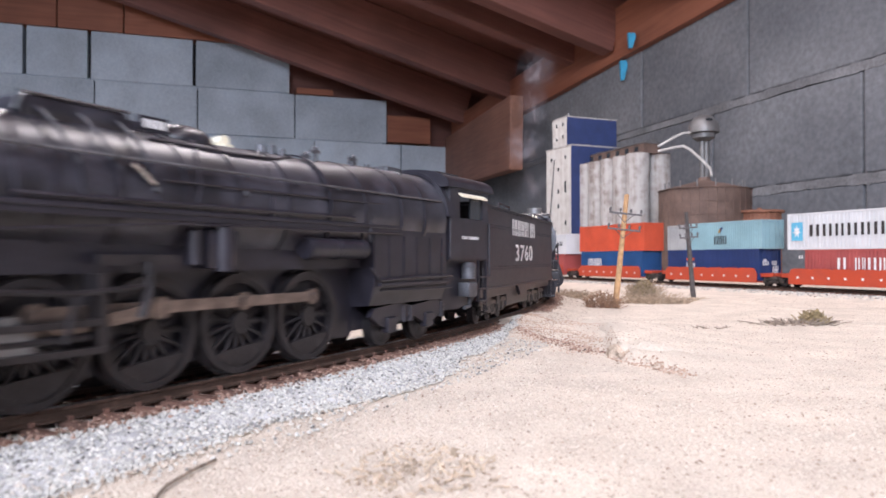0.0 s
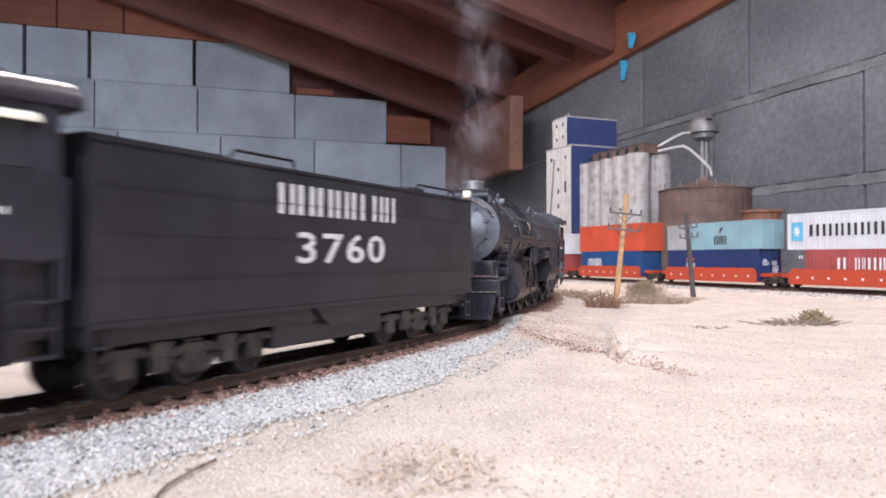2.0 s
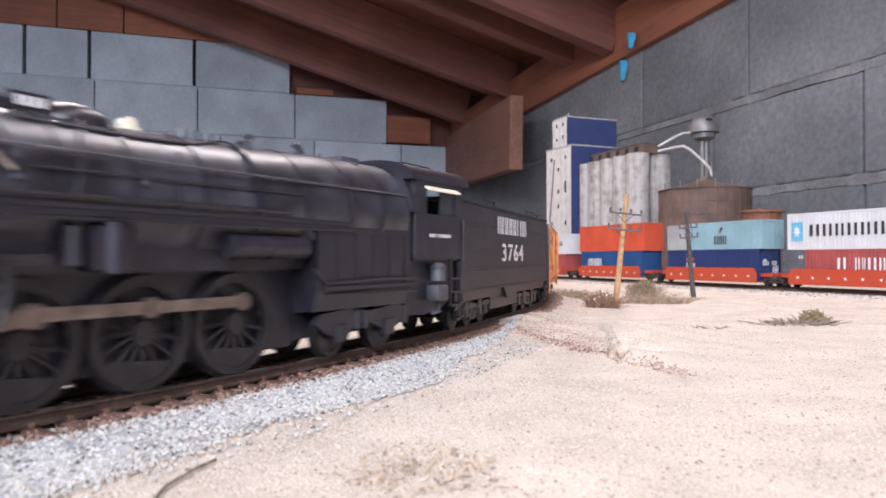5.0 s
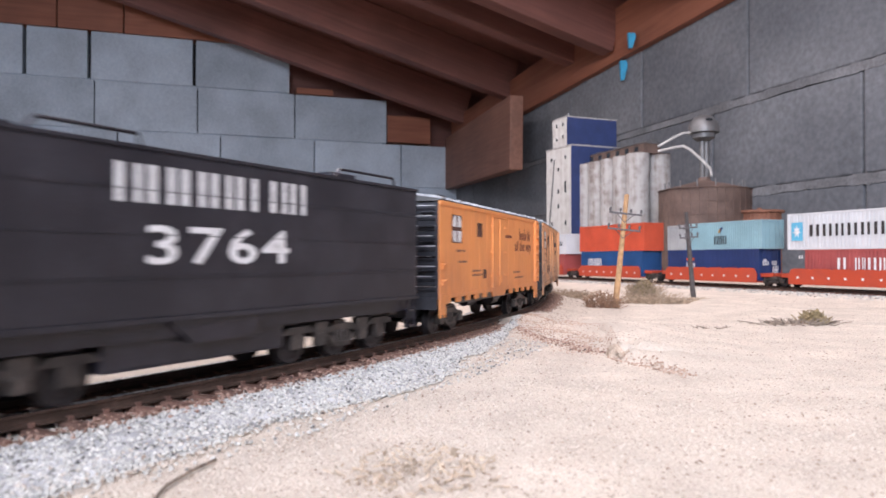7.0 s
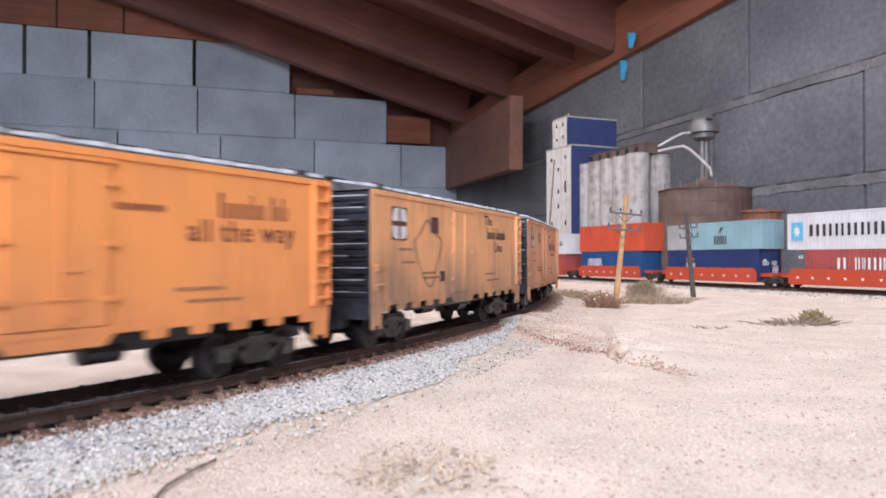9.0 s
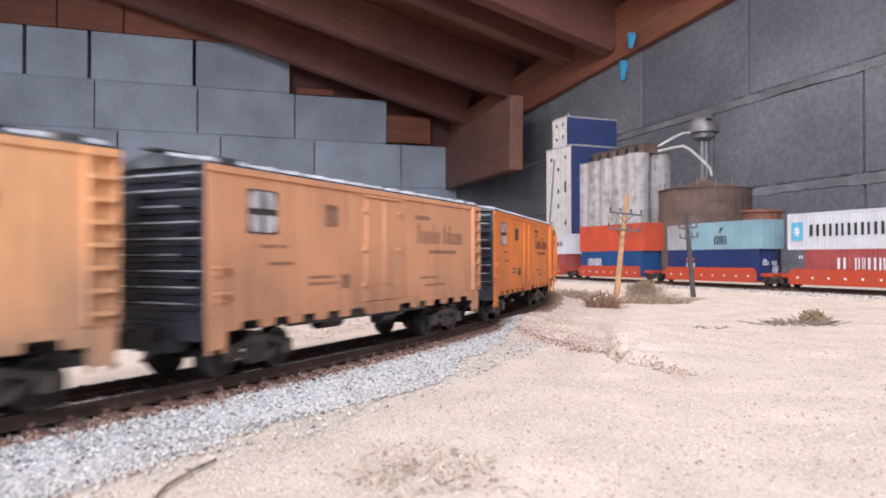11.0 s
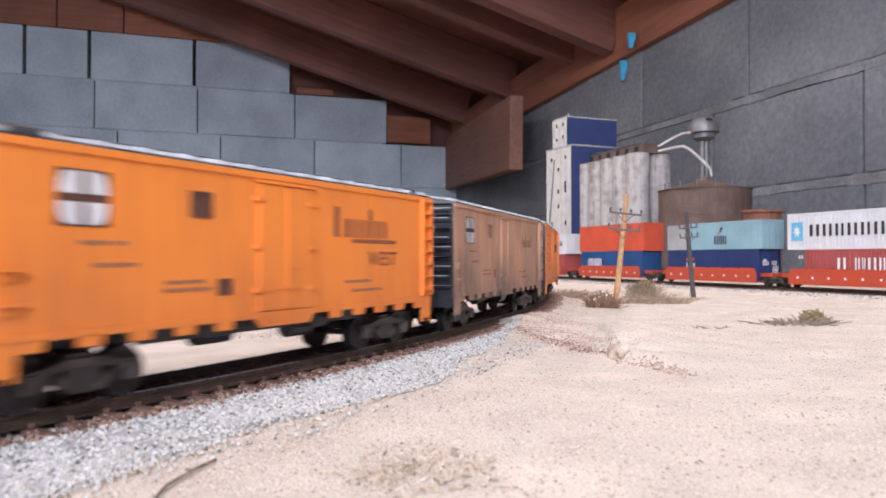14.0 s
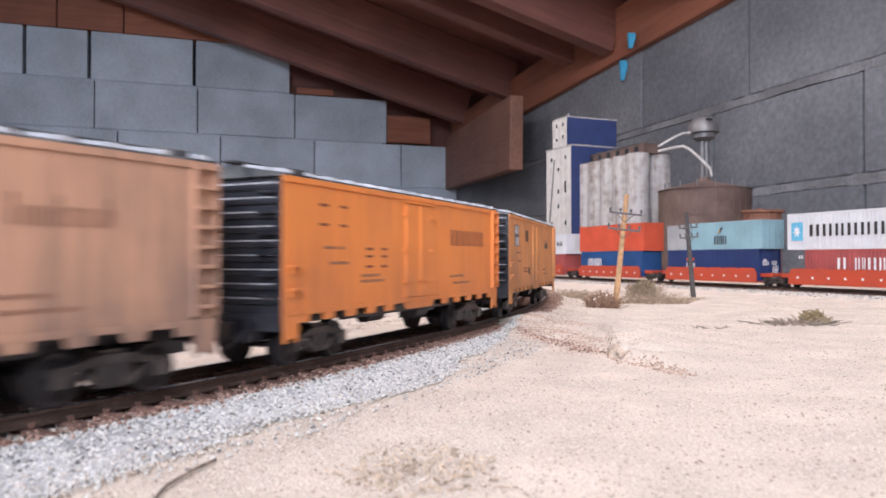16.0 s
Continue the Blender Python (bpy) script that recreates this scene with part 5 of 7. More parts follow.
    add_box(bm, -1.2, 1.2, -3.2, 3.2, CZ + 13.5, CZ + 15)
    mm_part("bell", bm, M_CREAM, g, "pale cream bell", True)
    bm = bmesh.new()
    add_box(bm, 18.5, 26, 3.4, 4.2, CZ + 14.4, CZ + 17.6)
    add_box(bm, 18.5, 26, -4.2, -3.4, CZ + 14.4, CZ + 17.6)
    nb = mm_part("number_board", bm, M_BLACK, g)
    bars("small_mark", nb, M_LETTER, sm(22.2, 4.2, CZ + 16.0), [0.0012] * 4, 0.0018, 0.0001, 0.0003)
    for x, h in ((-14, 2.6), (-18, 3.0), (-22, 2.6), (-62, 3.0), (-69, 2.4)):
        bm = bmesh.new()
        add_cyl(bm, (x, 0, CZ + 14), (x, 0, CZ + 14.6 + h), 1.2, 0.9, seg=12)
        add_cyl(bm, (x, 0, CZ + 14.2), (x, 0, CZ + 15.2), 2.0, seg=12)
        mm_part("safety_valve", bm, M_GREY, g, smooth=True)
    for x0, x1 in ((29, 53),):
        for sg in (1, -1):
            bm = bmesh.new()
            add_tube(bm, [(x0, sg * 6.2, CZ + 13.6), (x0 + 1, sg * 6.4, CZ + 16.9), (x1 - 1, sg * 6.4, CZ + 16.9), (x1, sg * 6.2, CZ + 13.6)], 0.35, 6)
            mm_part("dome_rail", bm, M_BLACK, g, smooth=True)
    for x, y in ((60, 4.5), (24, -4), (-30, 5), (-36, -3.5), (-48, 4.5), (-54, 0)):
        bm = bmesh.new()
        add_cyl(bm, (x, y, CZ + 13.6), (x, y, CZ + 17.6), 0.7, seg=8)
        add_cyl(bm, (x - 1.6, y, CZ + 17.2), (x + 1.6, y, CZ + 17.2), 0.55, seg=8)
        add_ball(bm, (x, y, CZ + 17.8), 1.0, 1.0, 0.8, 2)
        mm_part("top_valve", bm, M_GREY, g, smooth=True)
    bm = bmesh.new()
    add_soft_box(bm, -76, -67, -4.5, 4.5, CZ + 14.0, CZ + 17.6, 1.0)
    add_cyl(bm, (-70, 3.4, CZ + 15.8), (-70, 7.5, CZ + 14.4), 0.8, seg=8)
    mm_part("steam_turret", bm, M_GREY, g, smooth=True)
    for sg in (1, -1):
        bm = bmesh.new()
        add_tube(bm, [(-84, sg * 15.3, CZ + 6.6), (0, sg * 15.0, CZ + 6.4), (60, sg * 14.4, CZ + 6.4), (96, sg * 13.4, CZ + 7.2)], 0.34, 6)
        for x in range(-80, 90, 17):
            add_cyl(bm, (x, sg * 12.6, CZ + 6.0), (x, sg * 15.1, CZ + 6.4), 0.45, seg=6)
        mm_part("handrail", bm, M_GREY, g, smooth=True)
        # injector pipes, check valve and washout plugs on the boiler side
        bm = bmesh.new()
        add_tube(bm, [(-70, sg * 7, CZ + 14), (-66, sg * 11, CZ + 10.5), (-60, sg * 15.0, CZ + 2), (-58, sg * 15.8, CZ - 3)], 0.55, 8)
        add_tube(bm, [(14, sg * 6, CZ + 13.6), (17, sg * 11, CZ + 9.8), (19, sg * 14.8, CZ + 3), (20, sg * 15, CZ - 2)], 0.5, 8)
        add_tube(bm, [(-20, sg * 5, CZ + 14.4), (-10, sg * 9, CZ + 12.2), (5, sg * 9.5, CZ + 11.6), (27, sg * 8.5, CZ + 12)], 0.4, 6)
        add_tube(bm, [(-34, sg * 15.6, CZ - 1.4), (20, sg * 15.2, CZ - 1.6), (58, sg * 14.8, CZ - 1.8)], 0.55, 6)
        mm_part("steam_pipe", bm, M_BLACK, g, smooth=True)
        for pts, rr in (([(-80, sg * 15.4, CZ + 3.4), (-30, sg * 15.2, CZ + 3.2), (28, sg * 14.9, CZ + 3.0)], 0.3),
                        ([(54, sg * 6, CZ + 13.0), (56, sg * 11, CZ + 9.2), (57, sg * 14.4, CZ + 2), (57, sg * 14.8, CZ - 3)], 0.45),
                        ([(-44, sg * 5, CZ + 14.4), (-43, sg * 11.5, CZ + 10.2), (-42, sg * 15.2, CZ + 2), (-42, sg * 15.6, CZ - 8)], 0.4),
                        ([(-6, sg * 6, CZ + 13.8), (-4, sg * 12, CZ + 8.6), (-2, sg * 15.0, CZ + 1), (-2, sg * 15.4, CZ - 5)], 0.4),
                        ([(-58, sg * 15.8, CZ - 5), (-30, sg * 15.8, CZ - 5.4), (24, sg * 15.6, CZ - 5.6), (62, sg * 15.2, CZ - 8)], 0.35)):
            bm = bmesh.new()
            add_tube(bm, pts, rr, 6)
            mm_part("pipe", bm, M_BLACK, g, smooth=True)
        bm = bmesh.new()
        for x, z in ((-64, 3), (-56, 3), (-48, 3), (-40, 3), (-64, 7), (-52, 7), (6, 2), (30, 1), (69, 2), (75, 5)):
            yy = math.sqrt(max(1, 14.6 ** 2 - z * z))
            add_cyl(bm, (x, sg * (yy - 0.4), CZ + z), (x, sg * (yy + 0.8), CZ + z), 0.8, 0.6, seg=10)
        mm_part("washout_plug", bm, M_GREY, g, smooth=True)
        bm = bmesh.new()
        add_tube(bm, [(31, sg * 15.1, CZ + 2), (34, sg * 15.1, CZ + 4.4), (35, sg * 14.4, CZ + 5.5)], 0.6, 10)
        mm_part("check_valve", bm, M_BRIGHT, g, "bright steel pipe elbow", True)
        # running board with its apron
        bm = bmesh.new()
        add_soft_box(bm, -58, 83, min(sg * 11, sg * 15.9), max(sg * 11, sg * 15.9), 35.6, 36.6, 0.25)
        add_box(bm, -58, 83, sg * 15.3 - 0.25, sg * 15.3 + 0.25, 34.4, 35.8)
        mm_part("running_board", bm, M_BLACK, g)
        bm = bmesh.new()
        for yy in (11.4, 15.4):
            add_tube(bm, [(82, sg * yy, 36.2), (84.5, sg * yy, 35.8), (94, sg * yy, 19.4)], 0.55, 6)
        for k in range(5):
            add_box(bm, 84.2 + k * 1.8, 86.2 + k * 1.8, min(sg * 11, sg * 15.6), max(sg * 11, sg * 15.6), 33.4 - k * 2.85, 34.0 - k * 2.85)
        mm_part("front_ladder", bm, M_BLACK, g)
        # air tank under the board
        bm = bmesh.new()
        add_cyl(bm, (-40, sg * 14.0, 29.4), (-15, sg * 14.0, 29.4), 2.7, seg=20)
        for x in (-38.5, -16.5, -27.5):
            add_hoop(bm, x - 0.5, x + 0.5, 29.4, 2.6, 2.95, seg=20, cy=sg * 14.0)
        mm_part("air_tank", bm, M_BLACK, g, smooth=True)
        bm = bmesh.new()
        add_soft_box(bm, 8, 17, min(sg * 9, sg * 15), max(sg * 9, sg * 15), 24.5, 33, 0.8)
        add_cyl(bm, (12.5, sg * 14.6, 24), (12.5, sg * 14.6, 33.5), 2.2, seg=14)
        add_cyl(bm, (20, sg * 14.0, 25.5), (20, sg * 14.0, 32.5), 1.6, seg=12)
        mm_part("air_pump", bm, M_BLACK, g, smooth=True)
        # firebox flank, ash pan, hopper slides
        bm = bmesh.new()
        add_prism(bm, [(sg * 14.2, 38), (sg * 15.4, 35), (sg * 15.4, 18.5), (sg * 13.4, 13.0), (sg * 6, 12.6), (sg * 6, 38)], "x", -87, -44)
        mm_part("firebox", bm, M_BLACK, g)
        bm = bmesh.new()
        for x in (-84, -76, -68, -60, -52):
            add_box(bm, x, x + 0.5, sg * 15.4 - 0.3, sg * 15.4 + 0.3, 19.5, 33.5)
        add_soft_box(bm, -88, -46, min(sg * 15.2, sg * 16.3), max(sg * 15.2, sg * 16.3), 18.4, 19.6, 0.2)
        add_tube(bm, [(-89, sg * 16.4, 21.0), (-66, sg * 16.4, 21.0), (-46, sg * 16.2, 20.4), (-42, sg * 15.6, 24)], 0.5, 6)
        add_tube(bm, [(-89, sg * 16.2, 17.0), (-70, sg * 16.2, 17.0), (-48, sg * 15.2, 17.4)], 0.4, 6)
        mm_part("firebox_rib", bm, M_BLACK, g)
        bm = bmesh.new()
        add_cyl(bm, (-104, sg * 15.2, 19.5), (-104, sg * 15.2, 24.0), 2.6, seg=16)
        add_cyl(bm, (-104, sg * 15.2, 23.8), (-104, sg * 15.2, 25.4), 3.0, 1.6, seg=16)
        add_soft_box(bm, -107.5, -100.5, min(sg * 12.5, sg * 17.2), max(sg * 12.5, sg * 17.2), 13.0, 18.2, 0.6)
        add_tube(bm, [(-104, sg * 15.4, 13), (-104, sg * 15.6, 9.5), (-100, sg * 15.4, 9.2)], 0.7, 8)
        mm_part("injector", bm, M_GREY, g, "grey injector below the cab", True)
        # cylinder block with valve chest
        bm = bmesh.new()
        add_cyl(bm, (65.5, sg * 14.2, 12.6), (85, sg * 14.2, 12.6), 5.2, seg=28)
        add_cyl(bm, (64.5, sg * 14.2, 12.6), (65.6, sg * 14.2, 12.6), 3.0, seg=18)
        add_cyl(bm, (84.9, sg * 14.2, 12.6), (86.2, sg * 14.2, 12.6), 4.2, 3.4, seg=24)
        add_cyl(bm, (63.5, sg * 13.2, 21.6), (87, sg * 13.2, 21.6), 3.4, seg=20)
        add_prism(bm, [(sg * 5, 8), (sg * 18, 11), (sg * 19.0, 16), (sg * 16.8, 23), (sg * 10, 29.5), (sg * 5, 29.5)], "x", 67, 83.5)
        cyl = mm_part("cylinder", bm, M_BLACK, g, smooth=True)
        bm = bmesh.new()
        for z in (10.2, 15.2):
            add_box(bm, 42, 65, sg * 14.3 - 1.0, sg * 14.3 + 1.0, z - 0.6, z + 0.6)
        add_cyl(bm, (44, sg * 14.2, 12.6), (66, sg * 14.2, 12.6), 0.7, seg=8)
        add_box(bm, 40.5, 42.5, sg * 12.5 - 2.5, sg * 12.5 + 2.5, 9.5, 24)
        mm_part("crosshead_guide", bm, M_WHEEL, cyl)
        bm = bmesh.new()
        add_tube(bm, [(62, sg * 15.2, 21.5), (47, sg * 15.2, 20.5), (33, sg * 15.4, 21.5)], 0.6, 6)
        add_tube(bm, [(32, sg * 15.6, 26), (32.6, sg * 15.8, 20), (34, sg * 15.6, 15.5)], 0.9, 6)
        add_tube(bm, [(47, sg * 15.6, 20), (49.5, sg * 15.8, 12)], 0.6, 6)
        add_box(bm, 24, 42, sg * 13.6 - 0.6, sg * 13.6 + 0.6, 25.5, 27.5)
        mm_part("valve_gear", bm, M_WHEEL, g)
    # main frame
    bm = bmesh.new()
    add_box(bm, -44, 106, -6.4, 6.4, 4.0, 26)
    add_box(bm, -118, -44, -6.5, 6.5, 10.5, 14)
    add_box(bm, -50, 66, -10.5, 10.5, 24, 37)
    add_box(bm, -92, -44, -6.8, 6.8, 5.5, 13)
    mm_part("frame", bm, M_BLACK, g)
    # cab
    bm = bmesh.new()
    add_box(bm, -119, -89, -15, 15, 26.0, 27.0)
    add_box(bm, -90, -89.2, -15.0, 15.0, 26.9, 52)
    cab = mm_part("cab", bm, M_BLACK, g, "black cab with open side window")
    bm = bmesh.new()
    add_prism(bm, [(-118.5, 26.2), (-88, 26.2), (-88, 9.0), (-100, 8.6), (-112, 10.5), (-118.5, 15)], "y", -12.4, 12.4)
    mm_part("cab_apron", bm, M_BLACK, cab)
    for sg in (1, -1):
        bm = bmesh.new()
        y0, y1 = min(sg * 15.0, sg * 15.8), max(sg * 15.0, sg * 15.8)
        add_box(bm, -119, -89, y0, y1, 26.6, 41.0)
        add_box(bm, -119, -114.5, y0, y1, 40.9, 52.4)
        add_box(bm, -96.0, -89, y0, y1, 40.9, 52.4)
        add_box(bm, -114.6, -95.9, y0, y1, 49.0, 52.4)
        mm_part("cab_side", bm, M_BLACK, cab)
    bm = bmesh.new()
    arch = [(16.6 * math.cos(radians(a)), 51.6 + 6.4 * math.sin(radians(a)) ** 0.8) for a in range(0, 181, 12)]
    add_prism(bm, arch + [(-16.0, 51.4), (16.0, 51.4)], "x", -122.5, -86.5)
    add_hoop(bm, -92, -86, 41.2, 15.2, 16.5, 0, 180, 36)
    roof = mm_part("cab_roof", bm, M_BLACK, cab, smooth=True)
    bm = bmesh.new()
    for y in (-4, 4):
        add_box(bm, -114, -97, y - 1.8, y + 1.8, 57.3, 58.4)
    mm_part("roof_hatch", bm, M_BLACK, roof)
    for sg in (1, -1):
        bm = bmesh.new()
        add_prism(bm, [(sg * 15.8, 50.0), (sg * 17.4, 48.8), (sg * 17.3, 48.3), (sg * 15.8, 49.2)], "x", -115.4, -95.2)
        mm_part("awning", bm, M_CREAM, cab, "cream window awning")
        bm = bmesh.new()
        add_box(bm, -105.8, -104.8, sg * 15.3 - 0.3, sg * 15.3 + 0.3, 41, 49)
        add_box(bm, -114.5, -105.6, sg * 15.1 - 0.1, sg * 15.1 + 0.1, 41.2, 48.8)
        mm_part("cab_window", bm, M_GLASS, cab)
        bm = bmesh.new()
        add_tube(bm, [(-119.6, sg * 15.9, 20), (-119.6, sg * 16.1, 40)], 0.4, 6)
        add_tube(bm, [(-88.5, sg * 15.9, 27), (-88.5, sg * 16.1, 44)], 0.3, 6)
        for z in (10.5, 15, 19.5):
            add_box(bm, -119, -112, sg * 14.8 - 0.9, sg * 14.8 + 0.9, z, z + 0.6)
        for x in (-119, -112.4):
            add_box(bm, x, x + 0.6, sg * 15.0 - 0.4, sg * 15.0 + 0.4, 10.5, 26.5)
        mm_part("cab_steps", bm, M_BLACK, cab)
    bars("small_mark", cab, M_LETTER, sm(-104, 15.8, 34.2), [0.0006] * 4 + [-0.0004] + [0.0006] * 8, 0.0011, 0.00008, 0.00045)
    # backhead glimpsed through the cab window
    bm = bmesh.new()
    add_cyl(bm, (-92, 0, 38), (-90.2, 0, 38), 11, seg=24)
    for k in range(7):
        add_cyl(bm, (-93, -7 + 2.4 * k, 36 + (k % 3) * 3), (-91.8, -7 + 2.4 * k, 36 + (k % 3) * 3), 1.0, seg=10)
    mm_part("backhead", bm, M_TRUCK, cab)
    # pilot
    bm = bmesh.new()
    add_soft_box(bm, 92, 111, -15.4, 15.4, 17.6, 19.2, 0.3)
    pilot = mm_part("pilot_deck", bm, M_BLACK, g)
    bm = bmesh.new()
    add_soft_box(bm, 108.5, 111.5, -15.6, 15.6, 11.5, 18.0, 0.4)
    mm_part("buffer_beam", bm, M_BLACK, pilot)
    for sg in (1, -1):
        bm = bmesh.new()
        add_soft_box(bm, 96.5, 106, min(sg * 5.2, sg * 11.8), max(sg * 5.2, sg * 11.8), 19.2, 26.0, 0.9)
        mm_part("pump_shield", bm, M_BLACK, pilot, smooth=True)
        bm = bmesh.new()
        add_tube(bm, [(110.8, sg * 14.6, 19), (110.8, sg * 14.6, 25.5), (110.8, sg * 5, 26.0), (110.8, sg * 4, 19)], 0.4, 6)
        mm_part("deck_rail", bm, M_GREY, pilot, smooth=True)
        for z in (5.2, 10.0):
            bm = bmesh.new()
            add_box(bm, 101, 110, sg * 15.2 - 0.5, sg * 15.2 + 0.5, z, z + 1)
            for x in (101, 109.2):
                add_box(bm, x, x + 0.8, sg * 15.2 - 0.4, sg * 15.2 + 0.4, z, z + 7)
            mm_part("step", bm, M_BLACK, pilot)
    bm = bmesh.new()
    add_prism(bm, [(-14, 11.8), (14, 11.8), (12.6, 3.2), (-12.6, 3.2)], "x", 110.6, 112.2)
    mm_part("pilot_backing", bm, M_BLACK, pilot)
    bm = bmesh.new()
    add_soft_box(bm, 112, 116, -12.6, 12.6, 2.2, 3.6, 0.3)
    mm_part("pilot_foot", bm, M_BLACK, pilot)
    for k in range(9):
        y = -12 + 3 * k
        bm = bmesh.new()
        add_tube(bm, [(111.6, y, 11.6), (115.5 - abs(y) * 0.16, y * 0.94, 3.0)], 0.75, 6)
        mm_part("pilot_bar", bm, M_BLACK, pilot, smooth=True)
    for z in (13.2, 19.6):
        bm = bmesh.new()
        add_tube(bm, [(111.2, -14.6, z), (112.6, -14.2, z), (112.6, 14.2, z), (111.2, 14.6, z)], 0.32, 6)
        mm_part("front_rail", bm, M_BRIGHT, pilot, "thin bright steel rail", True)
    bm = bmesh.new()
    add_soft_box(bm, 111, 119.8, -1.6, 1.6, 7.8, 11.4, 0.6)
    add_soft_box(bm, 116.5, 120.5, -2.6, 2.6, 7.6, 11.2, 0.6)
    mm_part("coupler", bm, M_GREY, pilot, "grey knuckle coupler")
    # wheels
    wheels = []
    for x in (-22.0, 2.4, 27.0, 51.5):
        bm = bmesh.new()
        add_cyl(bm, (0, -9.3, 0), (0, 9.3, 0), 1.6, seg=10)
        ob = mm_part("driving_axle", bm, M_WHEEL, g, at=(x, 0, 11.7), smooth=True)
        for sg in (1, -1):
            mm_part("driving_wheel", driver_mesh(sg), M_WHEEL, ob, smooth=True)
        wheels.append((ob, 11.7))
    for x in (76, 100.5):
        wheels.append((mm_part("leading_wheelset", wheelset(5.3, 8.3), M_WHEEL, g, at=(x, 0, 5.3), smooth=True), 5.3))
    for x, r in ((-79, 6.6), (-56.5, 5.8)):
        wheels.append((mm_part("trailing_wheelset", wheelset(r, 8.3), M_WHEEL, g, at=(x, 0, r), smooth=True), r))
    bm = bmesh.new()
    for sg in (1, -1):
        y0, y1 = sorted((sg * 11.0, sg * 12.8))
        add_prism(bm, [(-90, 11.5), (-84, 13.2), (-70, 11.8), (-60, 13.0), (-48, 12.0), (-46, 9.5), (-50, 7.0), (-56, 5.0), (-62, 7.5), (-68, 9.4), (-73, 7.2), (-79, 4.8), (-85, 7.2), (-90, 8.5)], "y", y0, y1)
        for x in (-79, -56.5):
            add_soft_box(bm, x - 2.6, x + 2.6, min(y0, y1 + sg * 0.8), max(y0, y1 + sg * 0.8), 4.2, 9.0, 0.5)
        for x in (-68, -64, -88):
            add_cyl(bm, (x, sg * 12.4, 7), (x, sg * 12.4, 12), 1.2, seg=10)
    mm_part("trailing_truck", bm, M_BLACK, g)
    bm = bmesh.new()
    add_box(bm, 72, 104, -7, 7, 4.5, 8.5)
    mm_part("leading_truck", bm, M_BLACK, g)
    rods = []
    bm = bmesh.new()
    for sg in (1, -1):
        y0, y1 = sorted((sg * 10.4, sg * 11.4))
        add_box(bm, -22, 51.5, y0, y1, -1.25, 1.25)
        for x in (-22.0, 2.4, 27.0, 51.5):
            add_cyl(bm, (x, y0 - 0.2, 0), (x, y1 + 0.2, 0), 2.1, seg=16)
            add_cyl(bm, (x, sg * 10.4, 0), (x, sg * 12.4, 0), 1.0, seg=10)
    coupling = mm_part("coupling_rod", bm, M_STEEL, g, "brown-grey steel side rod")
    bm = bmesh.new()
    for sg in (1, -1):
        y0, y1 = sorted((sg * 12.0, sg * 13.0))
        add_prism(bm, [(-1.5, -1.5), (30, -0.8), (30, 0.8), (-1.5, 1.5)], "y", y0, y1)
        add_cyl(bm, (0, y0 - 0.3, 0), (0, y1 + 0.4, 0), 2.3, seg=16)
    main = mm_part("main_rod", bm, M_STEEL, g, "brown-grey steel main rod")
    for sg in (1, -1):
        y0, y1 = sorted((sg * 12.0, sg * 14.6))
        bm = bmesh.new()
        add_soft_box(bm, 27, 33.5, y0, y1, -2.4, 2.4, 0.3)
        add_prism(bm, [(28.5, 2.2), (32.5, 2.2), (31.8, 4.6), (29.2, 4.6)], "y", y0 + 0.3, y1 - 0.3)
        mm_part("crosshead", bm, M_TIN, main, "bright steel crosshead")
    return g, wheels, (coupling, main)


